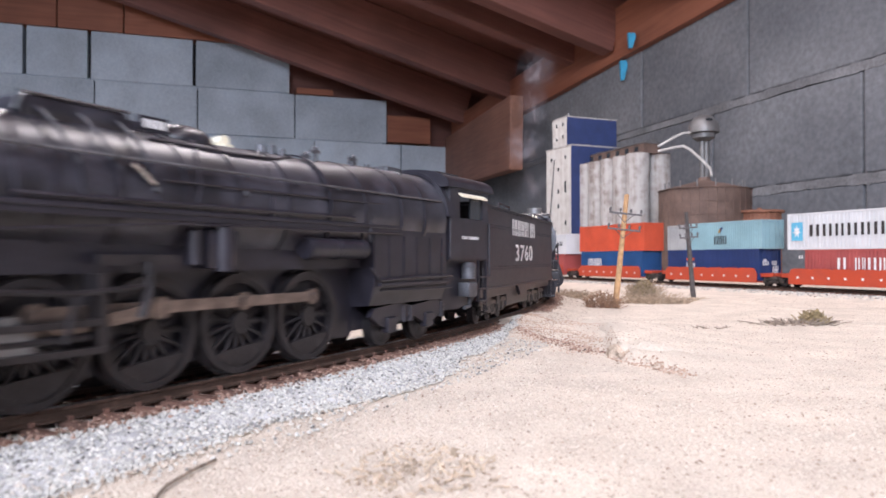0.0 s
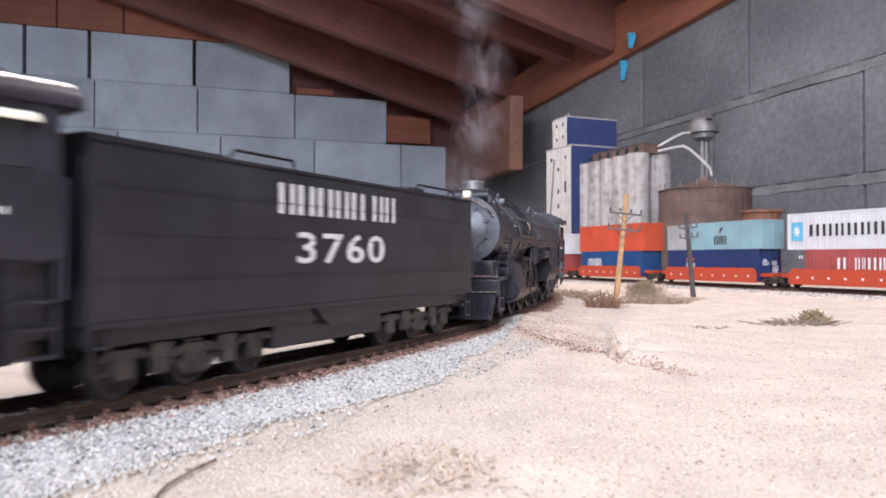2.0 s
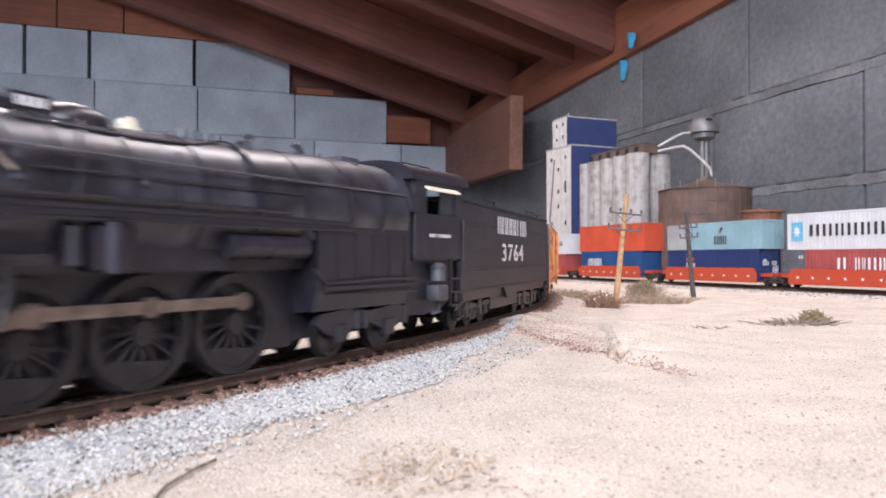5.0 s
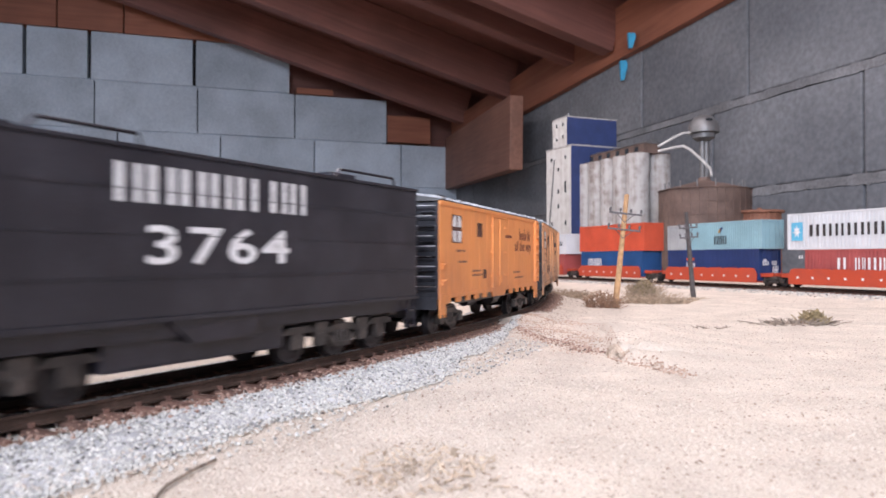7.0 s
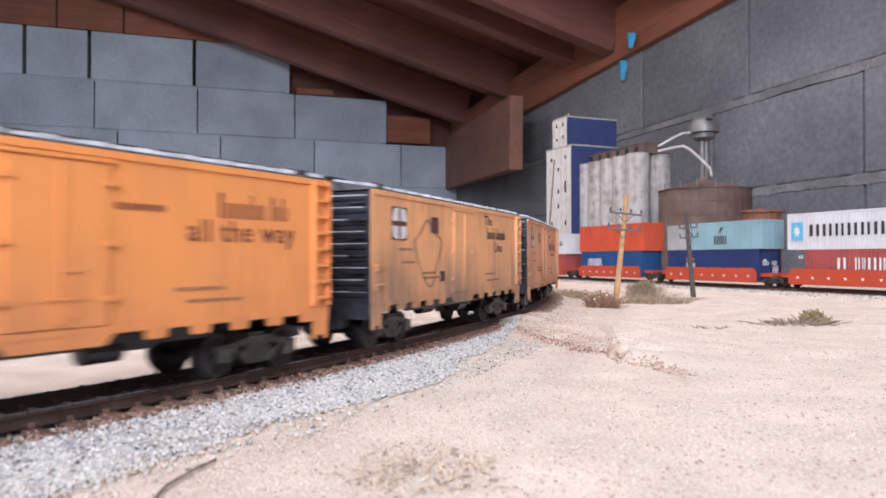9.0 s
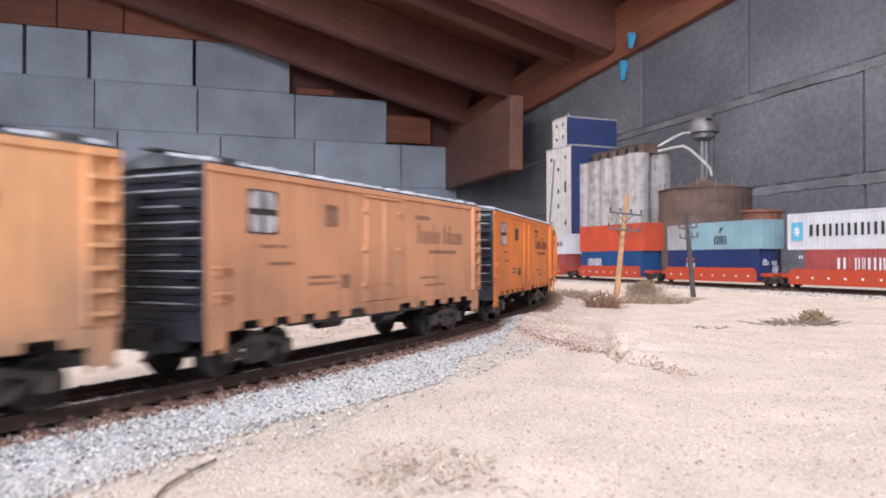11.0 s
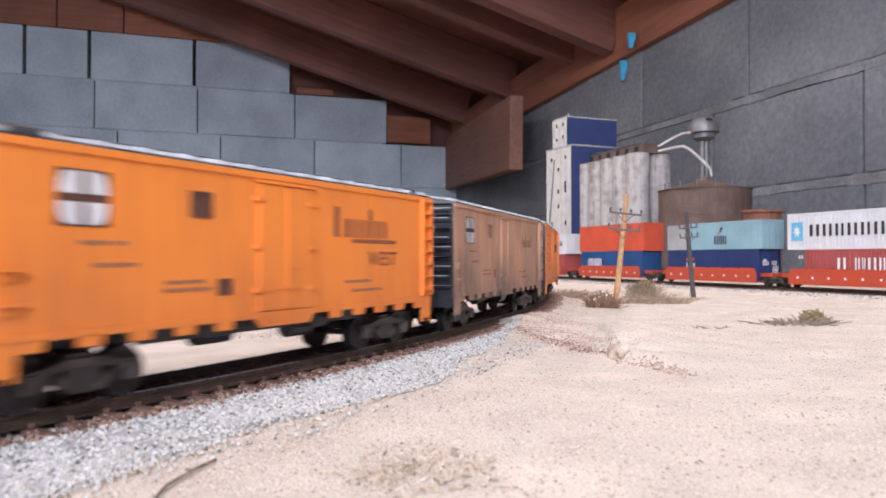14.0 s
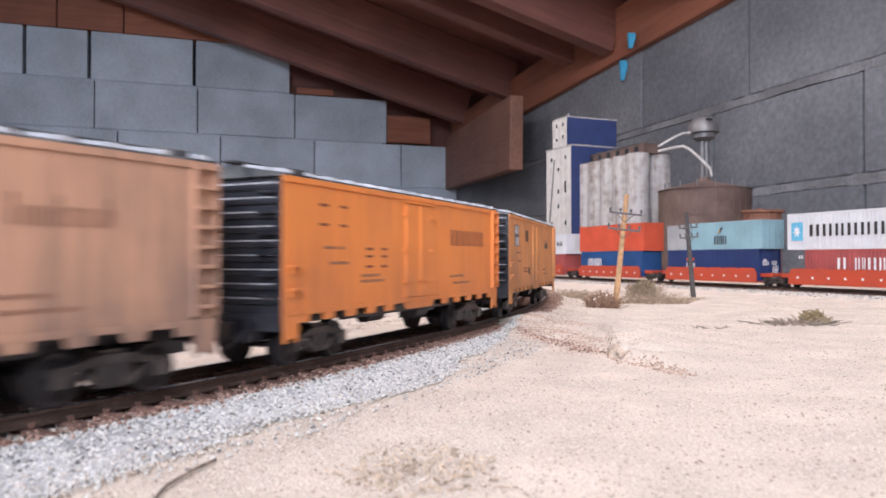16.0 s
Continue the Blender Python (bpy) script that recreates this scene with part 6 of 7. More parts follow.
def tender(number, label, shift=0.0):
    g = thing("tender", label, "tender", group="double-headed locomotives")
    L, W = 79.0, 15.6
    bm = bmesh.new()
    add_soft_box(bm, -L, L, -W, W, 14.4, 48.2, 0.9)
    tank = mm_part("tank", bm, M_TENDER, g, "weathered black riveted tender tank", False)
    bm = bmesh.new()
    for sg in (1, -1):
        y = sg * (W + 0.05)
        for z in (22.9, 31.4, 40.0, 47.6):
            add_box(bm, -L + 0.6, L - 0.6, y - 0.1, y + 0.1, z - 0.09, z + 0.09)
        add_box(bm, -L, L, y - 0.3, y + 0.35, 14.2, 15.2)
        add_box(bm, -L, L, y - 0.3, y + 0.3, 47.8, 48.5)
    mm_part("rivet_strip", bm, M_TENDER, tank)
    bm = bmesh.new()
    for sg in (1, -1):
        y = sg * (W + 0.02)
        for z in (22.4, 23.4, 39.5, 40.5, 47.1):
            for i in range(78):
                x = -77 + i * 2
                add_box(bm, x - 0.14, x + 0.14, y - 0.1, y + 0.12, z - 0.14, z + 0.14)
    tagged(mm_part("rivets", bm, M_TENDER, tank), kind="stuff")
    bm = bmesh.new()
    add_soft_box(bm, -L + 3, L - 32, -W + 2, W - 2, 48.0, 49.0, 0.5)
    add_soft_box(bm, -60, -48, -6, 6, 48.8, 51.6, 0.8)
    add_box(bm, 44, 78, -13.5, 13.5, 48.0, 49.4)
    mm_part("deck", bm, M_TENDER, g)
    for x0, x1 in ((-72, -42), (18, 42)):
        bm = bmesh.new()
        add_tube(bm, [(x0, W - 4, 48.5), (x0 + 1, W - 4, 51.4), (x1 - 3, W - 4, 51.4), (x1, W - 4, 48.5)], 0.4, 6)
        mm_part("handrail", bm, M_BLACK, g, smooth=True)
    for sg in (1, -1):
        for x in (L + 0.6, -L - 0.6):
            bm = bmesh.new()
            add_tube(bm, [(x - 0.6 * (1 if x > 0 else -1), sg * 14.6, 15), (x, sg * 14.6, 15.4), (x, sg * 14.6, 44), (x - 0.6 * (1 if x > 0 else -1), sg * 14.6, 44.4)], 0.4, 6)
            mm_part("grab_rail", bm, M_BLACK, g, smooth=True)
        for k in range(7):
            bm = bmesh.new()
            add_box(bm, -L - 1.0, -L - 0.3, min(sg * 10.5, sg * 14.6), max(sg * 10.5, sg * 14.6), 16 + k * 4.4, 16.5 + k * 4.4)
            mm_part("ladder_rung", bm, M_BLACK, g)
        for x in (L - 5, -L + 1):
            bm = bmesh.new()
            for z in (5.5, 10.5):
                add_box(bm, x, x + 4, sg * 14.6 - 0.9, sg * 14.6 + 0.9, z, z + 0.6)
            for dx in (0, 3.5):
                add_box(bm, x + dx, x + dx + 0.5, sg * 15 - 0.3, sg * 15 + 0.3, 5.5, 14.6)
            mm_part("step", bm, M_BLACK, g)
    bm = bmesh.new()
    add_box(bm, -L + 1, L - 1, -W + 2, W - 2, 11.2, 14.4)
    add_soft_box(bm, -22, 27, -12.2, 12.2, 4.8, 13, 0.8)
    add_box(bm, -L + 2, L - 2, -13.4, 13.4, 10.6, 14.4)
    for sg in (1, -1):
        add_prism(bm, [(-14, 14.4), (14, 14.4), (8, 9.2), (-8, 9.2)], "y", sg * 14.2 - 0.6, sg * 14.2 + 0.6)
    mm_part("underframe", bm, M_BLACK, g)
    bars("name_mark", tank, M_LETTER, sm(5.3 - shift, 15.62, 41.2), [0.0062, 0.0068, 0.0068, 0.0062, 0.0068, -0.0018, 0.0058, 0.0058], 0.0074, 0.00012, 0.0010)
    lettering("number", number, 0.0108, 0.00006, M_LETTER, tank, sm(3.6 - shift, 15.66, 29.0), 1.75)
    wheels = []
    for cx in (50.5, -46.0):
        bm = truck_frame(18, 10.8, 5.4)
        for e in (-18, 18):
            for sg in (1, -1):
                y0, y1 = sorted((sg * 10.1, sg * 12.0))
                add_soft_box(bm, e - 2.2, e + 2.2, y0, y1, 3.6, 8.2, 0.4)
                add_prism(bm, [(e - 4, 9.4), (e + 4, 9.4), (e + 6, 7.6), (e - 6, 7.6)], "y", y0, y1)
                add_soft_box(bm, e * 0.5 - 2.6, e * 0.5 + 2.6, y0, y1 + 0.2 if sg > 0 else y1, 6.6, 10.2, 0.3)
        tr = mm_part("truck", bm, M_TRUCK, g, at=(cx, 0, 0))
        for dx in (-18, 0, 18):
            wheels.append((mm_part("wheelset", wheelset(5.4, 8.3), M_WHEEL, tr, at=(dx, 0, 5.4), smooth=True), 5.4))
    add_coupler(g, L)
    return g, wheels


def add_coupler(g, half):
    for sg in (1, -1):
        bm = bmesh.new()
        add_soft_box(bm, min(sg * (half - 2), sg * (half + 6)), max(sg * (half - 2), sg * (half + 6)), -1.2, 1.2, 8.6, 11.4, 0.4)
        add_soft_box(bm, min(sg * (half + 4.5), sg * (half + 8.4)), max(sg * (half + 4.5), sg * (half + 8.4)), -2.4, 2.2, 8.0, 12.0, 0.6)
        mm_part("coupler", bm, M_TRUCK, g)


def reefer(label, paint, dirt, amount, style):
    g = thing("refrigerator_car", label, "rail wagon", group="refrigerator cars of the train")
    H, W = 69.8, 15.6
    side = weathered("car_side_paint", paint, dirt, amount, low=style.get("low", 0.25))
    bm = bmesh.new()
    add_box(bm, -H + 0.8, H - 0.8, -W + 0.5, W - 0.5, 13.2, 46.0)
    body = mm_part("body", bm, M_CAREND, g)
    for sg in (1, -1):
        bm = bmesh.new()
        add_soft_box(bm, -H, H, min(sg * (W - 0.6), sg * W), max(sg * (W - 0.6), sg * W), 14.0, 46.2, 0.15)
        y0, y1 = sorted((sg * (W - 0.3), sg * (W + 0.45)))
        add_box(bm, -H, H, y0, y1, 13.0, 14.4)
        add_box(bm, -H, H, y0, y1, 45.2, 46.6)
        for x in (-62, -51, -40.5, -30, -19.5, 19.5, 30, 40.5, 51, 62):
            w = 2.6
            add_prism(bm, [(x - w, 13.2), (x + w, 13.2), (x + w - 0.5, 11.2), (x - w + 0.5, 11.2)], "y", y0, y1)
        add_prism(bm, [(-10.5, 13.2), (10.5, 13.2), (8.5, 10.9), (-8.5, 10.9)], "y", y0, y1)
        for x in (-66.8, 66.8):
            add_prism(bm, [(x - 2.8, 13.2), (x + 2.8, 13.2), (x + 2.4, 6.6), (x + 1.7, 6.6), (x + 1.7, 7.6), (x - 1.7, 7.6), (x - 1.7, 6.6), (x - 2.4, 6.6)], "y", y0, y1)
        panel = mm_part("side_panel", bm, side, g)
        bm = bmesh.new()
        for x in (-56, -46, -36, -26, -16, 16, 26, 36, 46, 56):
            add_box(bm, x - 0.12, x + 0.12, sg * (W + 0.02) - 0.06, sg * (W + 0.02) + 0.06, 14.4, 45.2)
        mm_part("side_seam", bm, side, panel)
        # plug doors with hinges and latch bars
        for x0, x1 in ((-9.2, -0.3), (0.3, 9.2)):
            bm = bmesh.new()
            y0, y1 = sorted((sg * (W - 0.1), sg * (W + 0.55)))
            add_soft_box(bm, x0, x1, y0, y1, 14.6, 44.0, 0.2)
            door = mm_part("door", bm, side, panel)
            bm = bmesh.new()
            xo = x0 if x0 < -1 else x1
            for z in (19.5, 29.5, 40.5):
                add_box(bm, xo - 1.5, xo + 1.5, min(y0, y1 + sg * 0.35), max(y0, y1 + sg * 0.35), z - 0.5, z + 0.5)
            mm_part("hinge", bm, side, door)
        bm = bmesh.new()
        y0, y1 = sorted((sg * (W + 0.4), sg * (W + 0.95)))
        add_cyl(bm, (0, sg * (W + 0.75), 15.5), (0, sg * (W + 0.75), 43.5), 0.35, seg=6)
        add_box(bm, -4.0, 0.6, y0, y1, 24.4, 25.2)
        add_box(bm, -4.5, 3.5, y0, y1, 19.5, 20.0)
        add_box(bm, -3.2, -2.8, y0, y1, 16.5, 20)
        add_box(bm, -10.5, 10.5, y0, y1, 44.2, 44.9)
        mm_part("door_latch", bm, side, panel)
        # ladder at one end, grab irons at the other
        xl = -66.6 * 1.0
        for k in range(8):
            bm = bmesh.new()
            y0, y1 = sorted((sg * (W + 0.3), sg * (W + 1.5)))
            add_box(bm, xl - 2.6, xl + 2.6, y0, y1, 16.6 + 4.05 * k, 17.4 + 4.05 * k)
            mm_part("ladder_rung", bm, side, panel)
        bm = bmesh.new()
        for x in (xl - 2.8, xl + 2.6):
            add_box(bm, x, x + 0.35, sg * (W + 0.7) - 0.7, sg * (W + 0.7) + 0.7, 15, 46)
        mm_part("ladder_rail", bm, side, panel)
        for z in (19.0, 24.6):
            bm = bmesh.new()
            y0, y1 = sorted((sg * W, sg * (W + 1.4)))
            add_box(bm, 63.6, 67.6, y0, y1, z, z + 0.6)
            add_box(bm, 64.2, 67.0, sg * (W + 0.25) - 0.25, sg * (W + 0.25) + 0.25, z - 1.5, z)
            mm_part("grab_iron", bm, side, panel)
    # ribbed ends
    for sg in (1, -1):
        bm = bmesh.new()
        for k in range(9):
            z = 16.5 + 3.45 * k
            x0 = sg * (H - 0.9)
            add_cyl(bm, (x0, -W + 1.2, z), (x0, W - 1.2, z), 1.05, seg=8)
        add_box(bm, min(sg * (H - 1), sg * (H + 0.1)), max(sg * (H - 1), sg * (H + 0.1)), W - 1.4, W - 0.2, 13, 46)
        add_box(bm, min(sg * (H - 1), sg * (H + 0.1)), max(sg * (H - 1), sg * (H + 0.1)), -W + 0.2, -W + 1.4, 13, 46)
        mm_part("end_rib", bm, M_CAREND, body, smooth=True)
        bm = bmesh.new()
        for k in range(8):
            add_box(bm, min(sg * H, sg * (H + 1.3)), max(sg * H, sg * (H + 1.3)), W - 6.5 if sg < 0 else -W + 1.5, W - 1.5 if sg < 0 else -W + 6.5, 17 + 4.05 * k, 17.6 + 4.05 * k)
        for k in range(6):
            add_box(bm, min(sg * H, sg * (H + 1.2)), max(sg * H, sg * (H + 1.2)), W - 7.0, W - 1.5, 17.5 + 5.0 * k, 18.0 + 5.0 * k)
        add_cyl(bm, (sg * (H + 1.2), -5, 16), (sg * (H + 1.2), -5, 47), 0.4, seg=6)
        add_cyl(bm, (sg * (H + 1.0), -5, 38), (sg * (H + 1.8), -5, 38), 2.6, seg=16)
        mm_part("end_ladder", bm, M_CAREND, body)
        # pale strips paint in the light that the rib tops catch
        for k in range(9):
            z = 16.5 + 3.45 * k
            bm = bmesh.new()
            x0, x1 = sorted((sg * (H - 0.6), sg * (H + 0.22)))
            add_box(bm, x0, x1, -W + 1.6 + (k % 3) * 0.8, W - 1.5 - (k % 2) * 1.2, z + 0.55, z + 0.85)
            mm_part("rib_glint", bm, M_DUST_GLINT, body)
        bm = bmesh.new()
        x0, x1 = sorted((sg * (H - 3.4), sg * (H - 0.1)))
        add_box(bm, x0, x1, -W + 0.8, W - 0.8, 9.4, 13.4)
        x0, x1 = sorted((sg * (H - 11), sg * (H + 0.6)))
        add_soft_box(bm, x0, x1, -5.5, 5.5, 6.4, 12.6, 0.5)
        add_tube(bm, [(sg * H, 4.5, 10), (sg * (H + 3), 5.0, 7.5), (sg * (H + 6.5), 4.5, 5.6)], 0.5, 6)
        mm_part("end_sill", bm, M_CAREND, body)
    # roof
    bm = bmesh.new()
    add_prism(bm, [(-W - 0.3, 46.4), (W + 0.3, 46.4), (W + 0.3, 47.1), (0, 49.6), (-W - 0.3, 47.1)], "x", -H - 0.4, H + 0.4)
    roof = mm_part("roof", bm, M_ROOF, g)
    bm = bmesh.new()
    for k in range(15):
        x = -H + 3 + k * (2 * H - 6) / 14
        for sg in (1, -1):
            add_prism(bm, [(sg * 1.0, 49.3), (sg * (W + 0.1), 46.95), (sg * (W + 0.1), 48.0), (sg * (W - 1.6), 48.3), (sg * 1.0, 50.2)], "x", x - 0.8, x + 0.8)
    mm_part("roof_rib", bm, M_DUST_GLINT, roof)
    bm = bmesh.new()
    for y in (-1.6, 0, 1.6):
        add_box(bm, -H - 1.5, H + 1.5, y - 0.65, y + 0.65, 50.2, 50.6)
    for k in range(12):
        x = -H + 4 + k * (2 * H - 8) / 11
        add_box(bm, x - 0.5, x + 0.5, -2.4, 2.4, 49.0, 50.25)
    mm_part("running_board", bm, M_ROOF, roof)
    for x in (-61, 61):
        for sg in (1, -1):
            bm = bmesh.new()
            y0, y1 = sorted((sg * 5.0, sg * 13.2))
            add_soft_box(bm, x - 3.8, x + 3.8, y0, y1, 47.2, 49.0, 0.5)
            mm_part("ice_hatch", bm, M_ROOF, roof)
    # markings as plain shapes
    y = W + 0.08
    nm = style.get("name", [])
    ink_dark = style.get("ink") != M_FADED
    if style.get("emblem"):
        dark, pale = style["emblem"]
        bm = bmesh.new()
        add_soft_box(bm, -5.0, 5.0, -5.0, 5.0, 0, 0.14, 0.05)
        emblem = part("emblem", bm, dark, g, k=MM, m=sm(52.5, y, 37.4))
        bm = bmesh.new()
        for sx in (1, -1):
            for sz in (1, -1):
                pts = [(sx * 0.75, sz * 0.75), (sx * 4.7, sz * 0.75), (sx * 4.5, sz * 2.9), (sx * 3.9, sz * 4.2), (sx * 2.6, sz * 4.7), (sx * 0.75, sz * 4.7)]
                add_prism(bm, pts, "z", 0.1, 0.2)
        part("emblem_field", bm, pale, emblem, k=MM)
    if style.get("placard", True):
        for x, z, a in ((26.0, 38.0, 2.9), (19.4, 20.6, 1.9)):
            bm = bmesh.new()
            add_soft_box(bm, x - a, x + a, y - 0.1, y + 0.2, z - a * 0.95, z + a * 0.95, 0.1)
            mm_part("placard", bm, M_PLACARD if ink_dark else M_FADED, g)
    ink = style.get("ink", M_INK)
    for (x, z, h, ws, gap) in nm:
        bars("name_mark", g, ink, sm(x, y, z), [w * MM for w in ws], h * MM, 0.00008, gap * MM, mixed=h > 3.5 and style.get("mixed", True))
    for (x, z, size, text, sq) in style.get("text", []):
        lettering("lettering", text, size * MM, 0.00004, ink, g, sm(x, y + 0.05, z), sq)
    for (x, z, ws) in style.get("small", [(49, 29.6, [1.1] * 4 + [-0.6] + [1.1] * 2), (46, 25.6, [1.0] * 7), (30, 22.0, [0.8] * 9), (29, 20.4, [0.8] * 11), (-30, 20.5, [0.7] * 12), (-34, 18.0, [0.7] * 14)]):
        bars("small_mark", g, style.get("faint", M_FADED), sm(x, y, z), [w * MM for w in ws], 0.0008 if ws[0] < 3 else 0.0028, 0.00006, 0.00035)
    if style.get("line"):
        bm = bmesh.new()
        pts = []
        for i in range(40):
            a = 6.2832 * i / 39
            pts.append((31 - 9.5 * math.cos(a) * (1 + 0.25 * math.sin(3 * a)), y + 0.05, 28.5 + 9.5 * math.sin(a) * (1 + 0.18 * math.sin(4 * a + 1))))
        add_tube(bm, pts, 0.16, 4)
        mm_part("route_line", bm, M_TRUCK, g)
    # underframe and trucks
    bm = bmesh.new()
    add_box(bm, -H + 2, H - 2, -3, 3, 9.2, 13.2)
    for x in (-24, 24):
        add_box(bm, x - 1, x + 1, -W + 1.5, W - 1.5, 10.6, 13.2)
    add_box(bm, -37, 37, 9.2, 10.4, 9.6, 13.2)
    add_box(bm, -37, 37, -10.4, -9.2, 9.6, 13.2)
    add_cyl(bm, (10, 6.5, 9.6), (20, 6.5, 9.6), 2.3, seg=14)
    add_cyl(bm, (-16, 8.5, 9.0), (-8, 8.5, 9.0), 2.4, seg=12)
    add_soft_box(bm, -24, -16, 4, 9.5, 8.4, 12.6, 0.6)
    mm_part("underframe", bm, M_BLACK, g)
    wheels = []
    for cx in (49.5, -49.5):
        tr = mm_part("truck", truck_frame(19.5), M_TRUCK, g, at=(cx, 0, 0))
        for dx in (-9.75, 9.75):
            wheels.append((mm_part("wheelset", wheelset(4.9, 8.3), M_WHEEL, tr, at=(dx, 0, 4.9), smooth=True), 4.9))
    add_coupler(g, H)
    return g, wheels


CARS = [
    ("orange wooden refrigerator car with ribbed black end", (0.79, 0.305, 0.085), (0.46, 0.18, 0.08), 0.5,
     {"emblem": (M_PLACARD, M_LETTER), "ink": M_MAROON, "name": [(-44, 38.2, 5.4, [3.0, 2.2, 2.2, 1.6, 2.2, -1.0, 2.8, 2.0], 0.5), (-16, 36.6, 1.3, [0.8] * 9, 0.4)], "text": [(-42, 32.4, 6.6, "all the way", 0.95)]}),
    ("faded yellow-orange refrigerator car with a drawn route line", (0.78, 0.39, 0.17), (0.17, 0.12, 0.10), 0.55,
     {"low": 0.42, "emblem": (M_PLACARD, M_LETTER), "line": True, "name": [(-37, 37.0, 4.6, [2.2, 1.6, 1.6, 1.6, 1.4, -0.8, 2.2, 1.5, 1.5, 1.6, 1.5, 1.5], 0.35)], "text": [(-28, 42.0, 5.4, "The", 1.0), (-40, 31.2, 5.6, "Line", 1.0)]}),
    ("sun-faded tan-orange refrigerator car", (0.66, 0.32, 0.165), (0.31, 0.155, 0.09), 0.6,
     {"low": 0.35, "emblem": (M_TRUCK, M_DUST_GLINT), "ink": M_FADED, "name": [(-37, 35.0, 6.6, [3.9, 2.6, 2.7, 2.6, 2.0, -1.4, 3.9, 2.6, 1.3, 2.6, 2.2], 0.6), (-25, 40.0, 1.4, [0.9] * 8, 0.4), (-40, 29.0, 1.2, [0.9] * 16, 0.4)]}),
    ("bright orange refrigerator car with dark lower grime", (0.83, 0.240, 0.030), (0.32, 0.10, 0.045), 0.5,
     {"low": 0.25, "emblem": (M_PLACARD, M_DUST_GLINT), "ink": M_MAROON, "name": [(-37, 35.2, 6.6, [3.9, 2.6, 2.7, 2.6, 2.0, -1.4, 3.9, 2.6, 1.3, 2.6, 2.2], 0.6), (-24, 41.2, 1.5, [0.9] * 8, 0.4), (-25, 38.9, 1.4, [0.9] * 3, 0.4), (-40, 29.6, 1.1, [0.9] * 18, 0.4)]}),
    ("bright orange refrigerator car with white emblem field", (0.84, 0.250, 0.034), (0.48, 0.13, 0.035), 0.45,
     {"emblem": (M_PLACARD, M_LETTER), "ink": M_MAROON, "name": [(-31.5, 36.6, 8.0, [7.0, 4.6, 1.8, 4.6, 3.4], 0.9), (-38, 31.6, 1.1, [0.9] * 17, 0.4)], "text": [(-42, 26.5, 5.6, "WEST", 0.95)]}),
    ("heavily weathered grey-tan refrigerator car", (0.525, 0.285, 0.175), (0.15, 0.105, 0.085), 0.85,
     {"low": 0.34, "emblem": (M_TRUCK, M_DUST_GLINT), "ink": M_FADED, "name": [(-38, 35.0, 5.4, [2.6, 1.8, 1.8, 1.8, 1.8, 1.8, 1.8, 1.2], 0.5)]}),
    ("orange refrigerator car with dark maroon name and no emblem", (0.76, 0.245, 0.052), (0.40, 0.14, 0.055), 0.5,
     {"placard": False, "ink": M_MAROON, "mixed": False, "name": [(-40, 34.2, 5.6, [4.4, 4.4, 4.4, 4.6, 4.0, 3.6], 1.0), (48, 40.5, 0.7, [14], 0.4), (48, 35.5, 0.7, [14], 0.4), (26, 29.5, 0.7, [13], 0.4), (26, 27.4, 0.7, [13], 0.4), (26, 24.5, 0.7, [13], 0.4)]}),
    ("dull brown-orange refrigerator car at the rear", (0.66, 0.27, 0.08), (0.24, 0.12, 0.06), 0.6,
     {"emblem": (M_TRUCK, M_DUST_GLINT), "ink": M_TRUCK, "name": [(-38, 35.0, 5.0, [2.6, 1.8, 1.8, 1.8, 1.8], 0.5)]}),
]

engine_a, wh, rods_a = locomotive("3760", "large black steam locomotive with spoked drivers, leading the train")
SPIN += [(o, r, 707.8) for o, r in wh]
tender_a, wh = tender("3760", "long black riveted tender numbered 3760", 1.2)
SPIN += [(o, r, 506.4) for o, r in wh]
engine_b, wh, rods_b = locomotive("3764", "large black steam locomotive with lit headlight, second in the train")
SPIN += [(o, r, 295.1) for o, r in wh]
tender_b, wh = tender("3764", "long black riveted tender numbered 3764", 3.5)
SPIN += [(o, r, 93.7) for o, r in wh]
STOCK = [(engine_a, 707.8), (tender_a, 506.4), (engine_b, 295.1), (tender_b, 93.7)]
for i, (label, paint, dirt, amount, style) in enumerate(CARS):
    car, wh = reefer(label, paint, dirt, amount, style)
    STOCK.append((car, -69.8 - 157.3 * i))
    SPIN += [(o, r, STOCK[-1][1]) for o, r in wh]


# ---------------------------------------------------------------- movement


def run_mm(t):
    """How far the first wagon's front has come along the bend, in millimetres."""
    return ((((-0.000881312521 * t + 0.0314828853) * t - 0.336547432) * t + 2.3022732) * t + 81.2480481) * t - 164.093567


def stock_pose(s_mm):
    ph = -s_mm * MM / R_TRACK
    r = R_TRACK - 0.0008
    return Matrix.Translation((TC.x + r * math.cos(ph), TC.y + r * math.sin(ph), 0.00256)) @ pose(0, 0, 0, 0, 0, math.degrees(ph) - 90)


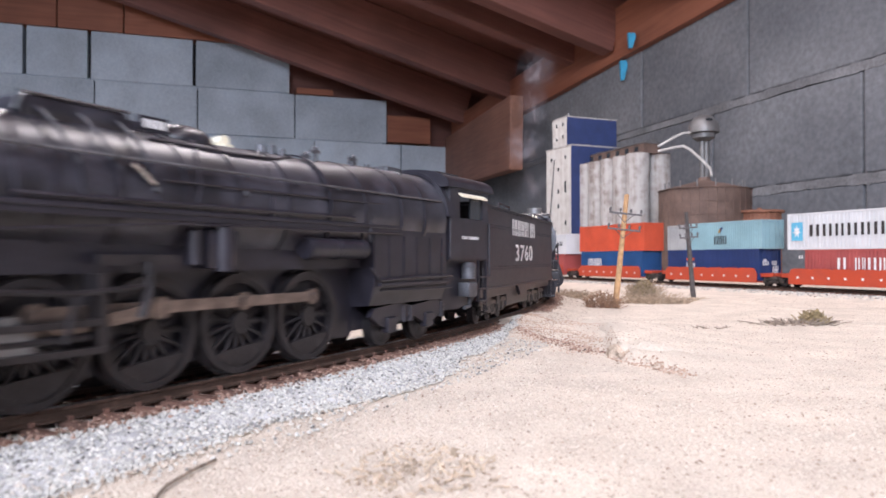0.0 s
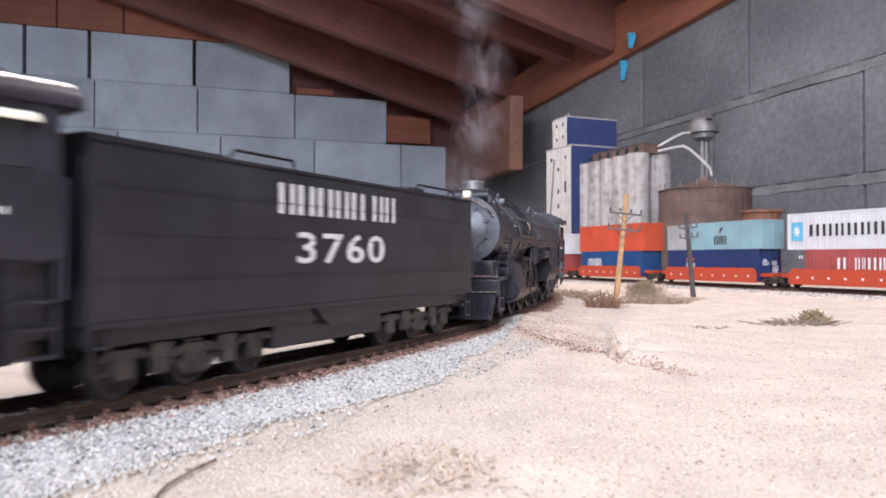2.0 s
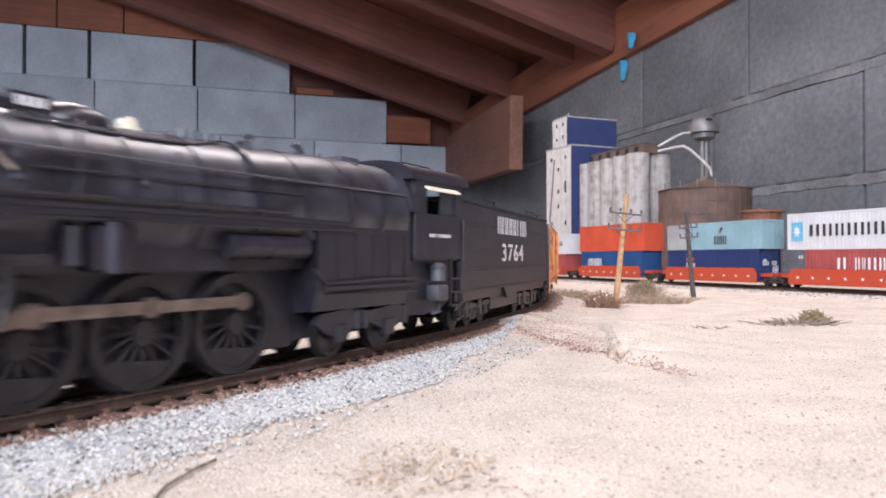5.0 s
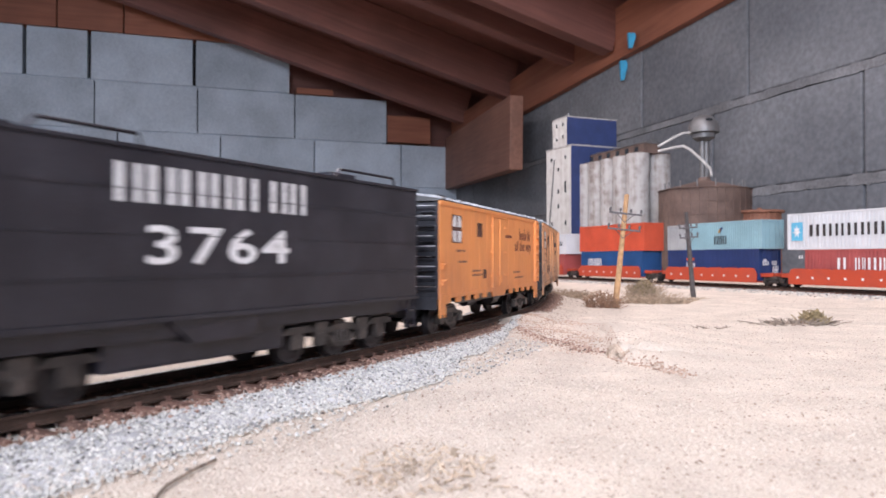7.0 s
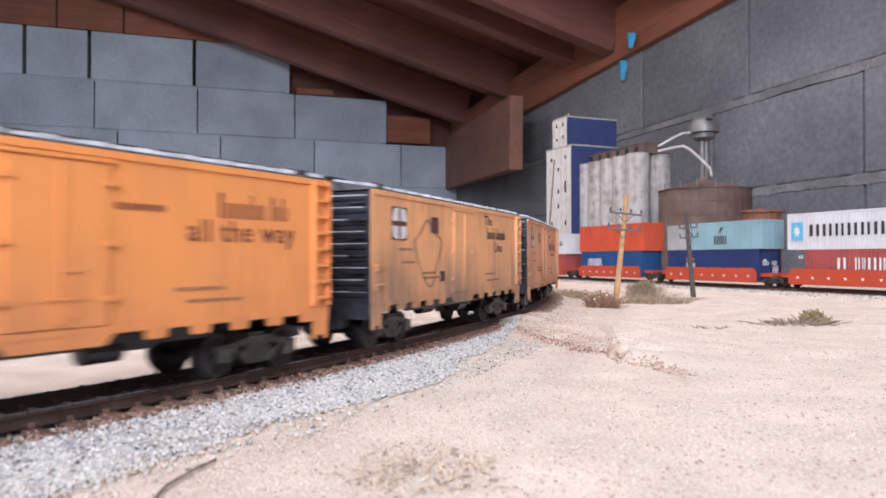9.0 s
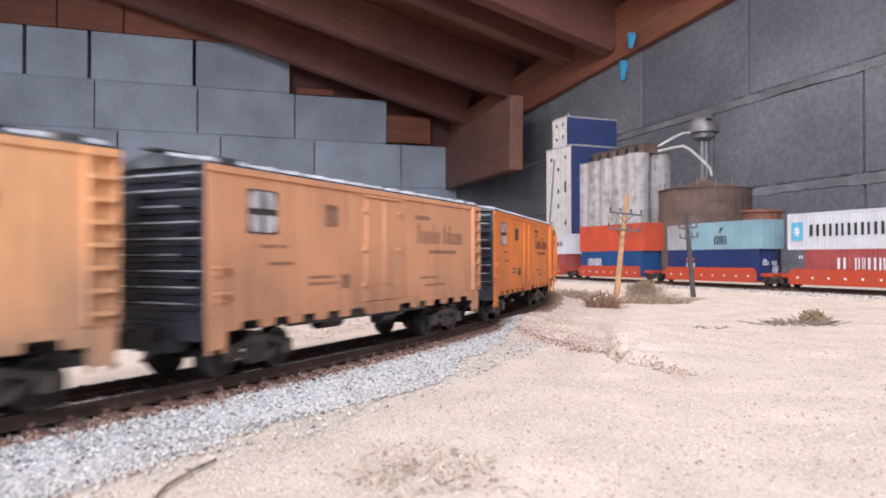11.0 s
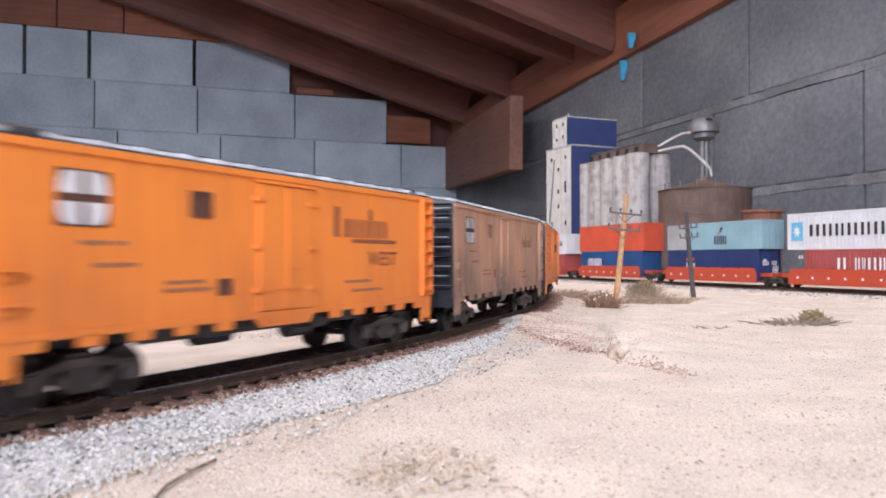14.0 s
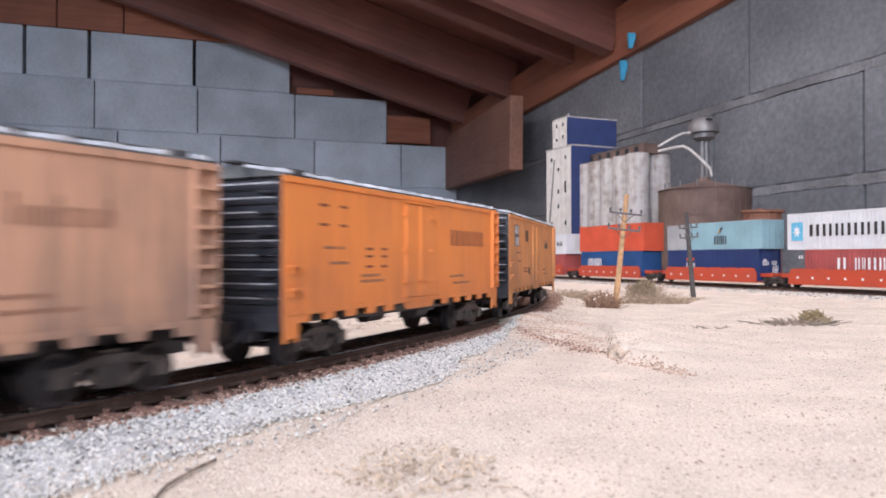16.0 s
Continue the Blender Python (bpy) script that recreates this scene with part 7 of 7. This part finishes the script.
def puff(seed):
    """One puff of smoke: three crossing wavy sheets."""
    r = random.Random(seed)
    bm = bmesh.new()
    for k in range(3):
        q = Euler((r.uniform(-0.5, 0.5), r.uniform(-0.5, 0.5), k * 1.05 + r.uniform(-0.3, 0.3))).to_matrix()
        grid = [[bm.verts.new(q @ Vector(((i - 6) * 2.6, 2.2 * noise.noise((i * 0.4 + seed, j * 0.4, k)), (j - 6) * 2.6))) for i in range(13)] for j in range(13)]
        for a, b in zip(grid, grid[1:]):
            for i in range(12):
                bm.faces.new((a[i], a[i + 1], b[i + 1], b[i]))
    ob = part("smoke_puff", bm, M_SMOKE, k=MM, smooth=True)
    return tagged(ob, "thin grey puff of smoke from a locomotive chimney", "smoke", group="smoke puffs")


PUFFS = [(puff(k), -1.0 + 0.27 * k) for k in range(18)]


def puff_place(t, te, k):
    """Rides inside the second engine, leaves its chimney at te, and rises to the roof."""
    def on_train(time, ahead, z):
        ph = -(run_mm(time) + ahead) * MM / R_TRACK
        return Vector((TC.x + R_TRACK * math.cos(ph), TC.y + R_TRACK * math.sin(ph), z))
    if t <= te - 0.4:
        return on_train(t, 93.7, 0.033)
    if t <= te:
        return on_train(t, 93.7 + (382.1 - 93.7) * (t - te + 0.4) / 0.4, 0.036 + 0.02 * (t - te + 0.4))
    age = t - te
    slip = 0.75 * age if age < 6 else 4.5
    p = on_train(te + min(slip, 2.5), 382.1, 0.058 + 0.105 * min(age, 7.4))
    return p + Vector((0.004 * math.sin(k * 2.1 + age), 0.004 * math.cos(k * 1.3), 0))


def motions():
    for k, (ob, te) in enumerate(PUFFS):
        walk(ob, [(j / 10, Matrix.Translation(puff_place(j / 10, te, k)) @ pose(0, 0, 0, 0, 0, 25 * k + 2.0 * j)) for j in range(161)])
    for ob, off in STOCK:
        walk(ob, [(k / 5, stock_pose(run_mm(k / 5) + off)) for k in range(81)])
    for ob, r, off in SPIN:
        home = ob.matrix_basis.copy()
        n = 480 if r < 8 else 240
        walk(ob, [(16.0 * k / n, home @ pose(0, 0, 0, 0, math.degrees(run_mm(16.0 * k / n) / r), 0)) for k in range(n + 1)])
    for coupling, main in (rods_a, rods_b):
        rows_c, rows_m = [], []
        for k in range(241):
            t = 16.0 * k / 240
            a = run_mm(t) / 11.7
            px, pz = 5.2 * math.cos(a), 11.7 - 5.2 * math.sin(a)
            rows_c.append((t, pose(px * MM, 0, pz * MM)))
            lift = math.degrees(math.asin((pz - 12.6) / 30.0))
            rows_m.append((t, pose((27.0 + px) * MM, 0, pz * MM, 0, lift, 0)))
        walk(coupling, rows_c)
        walk(main, rows_m)


motions()
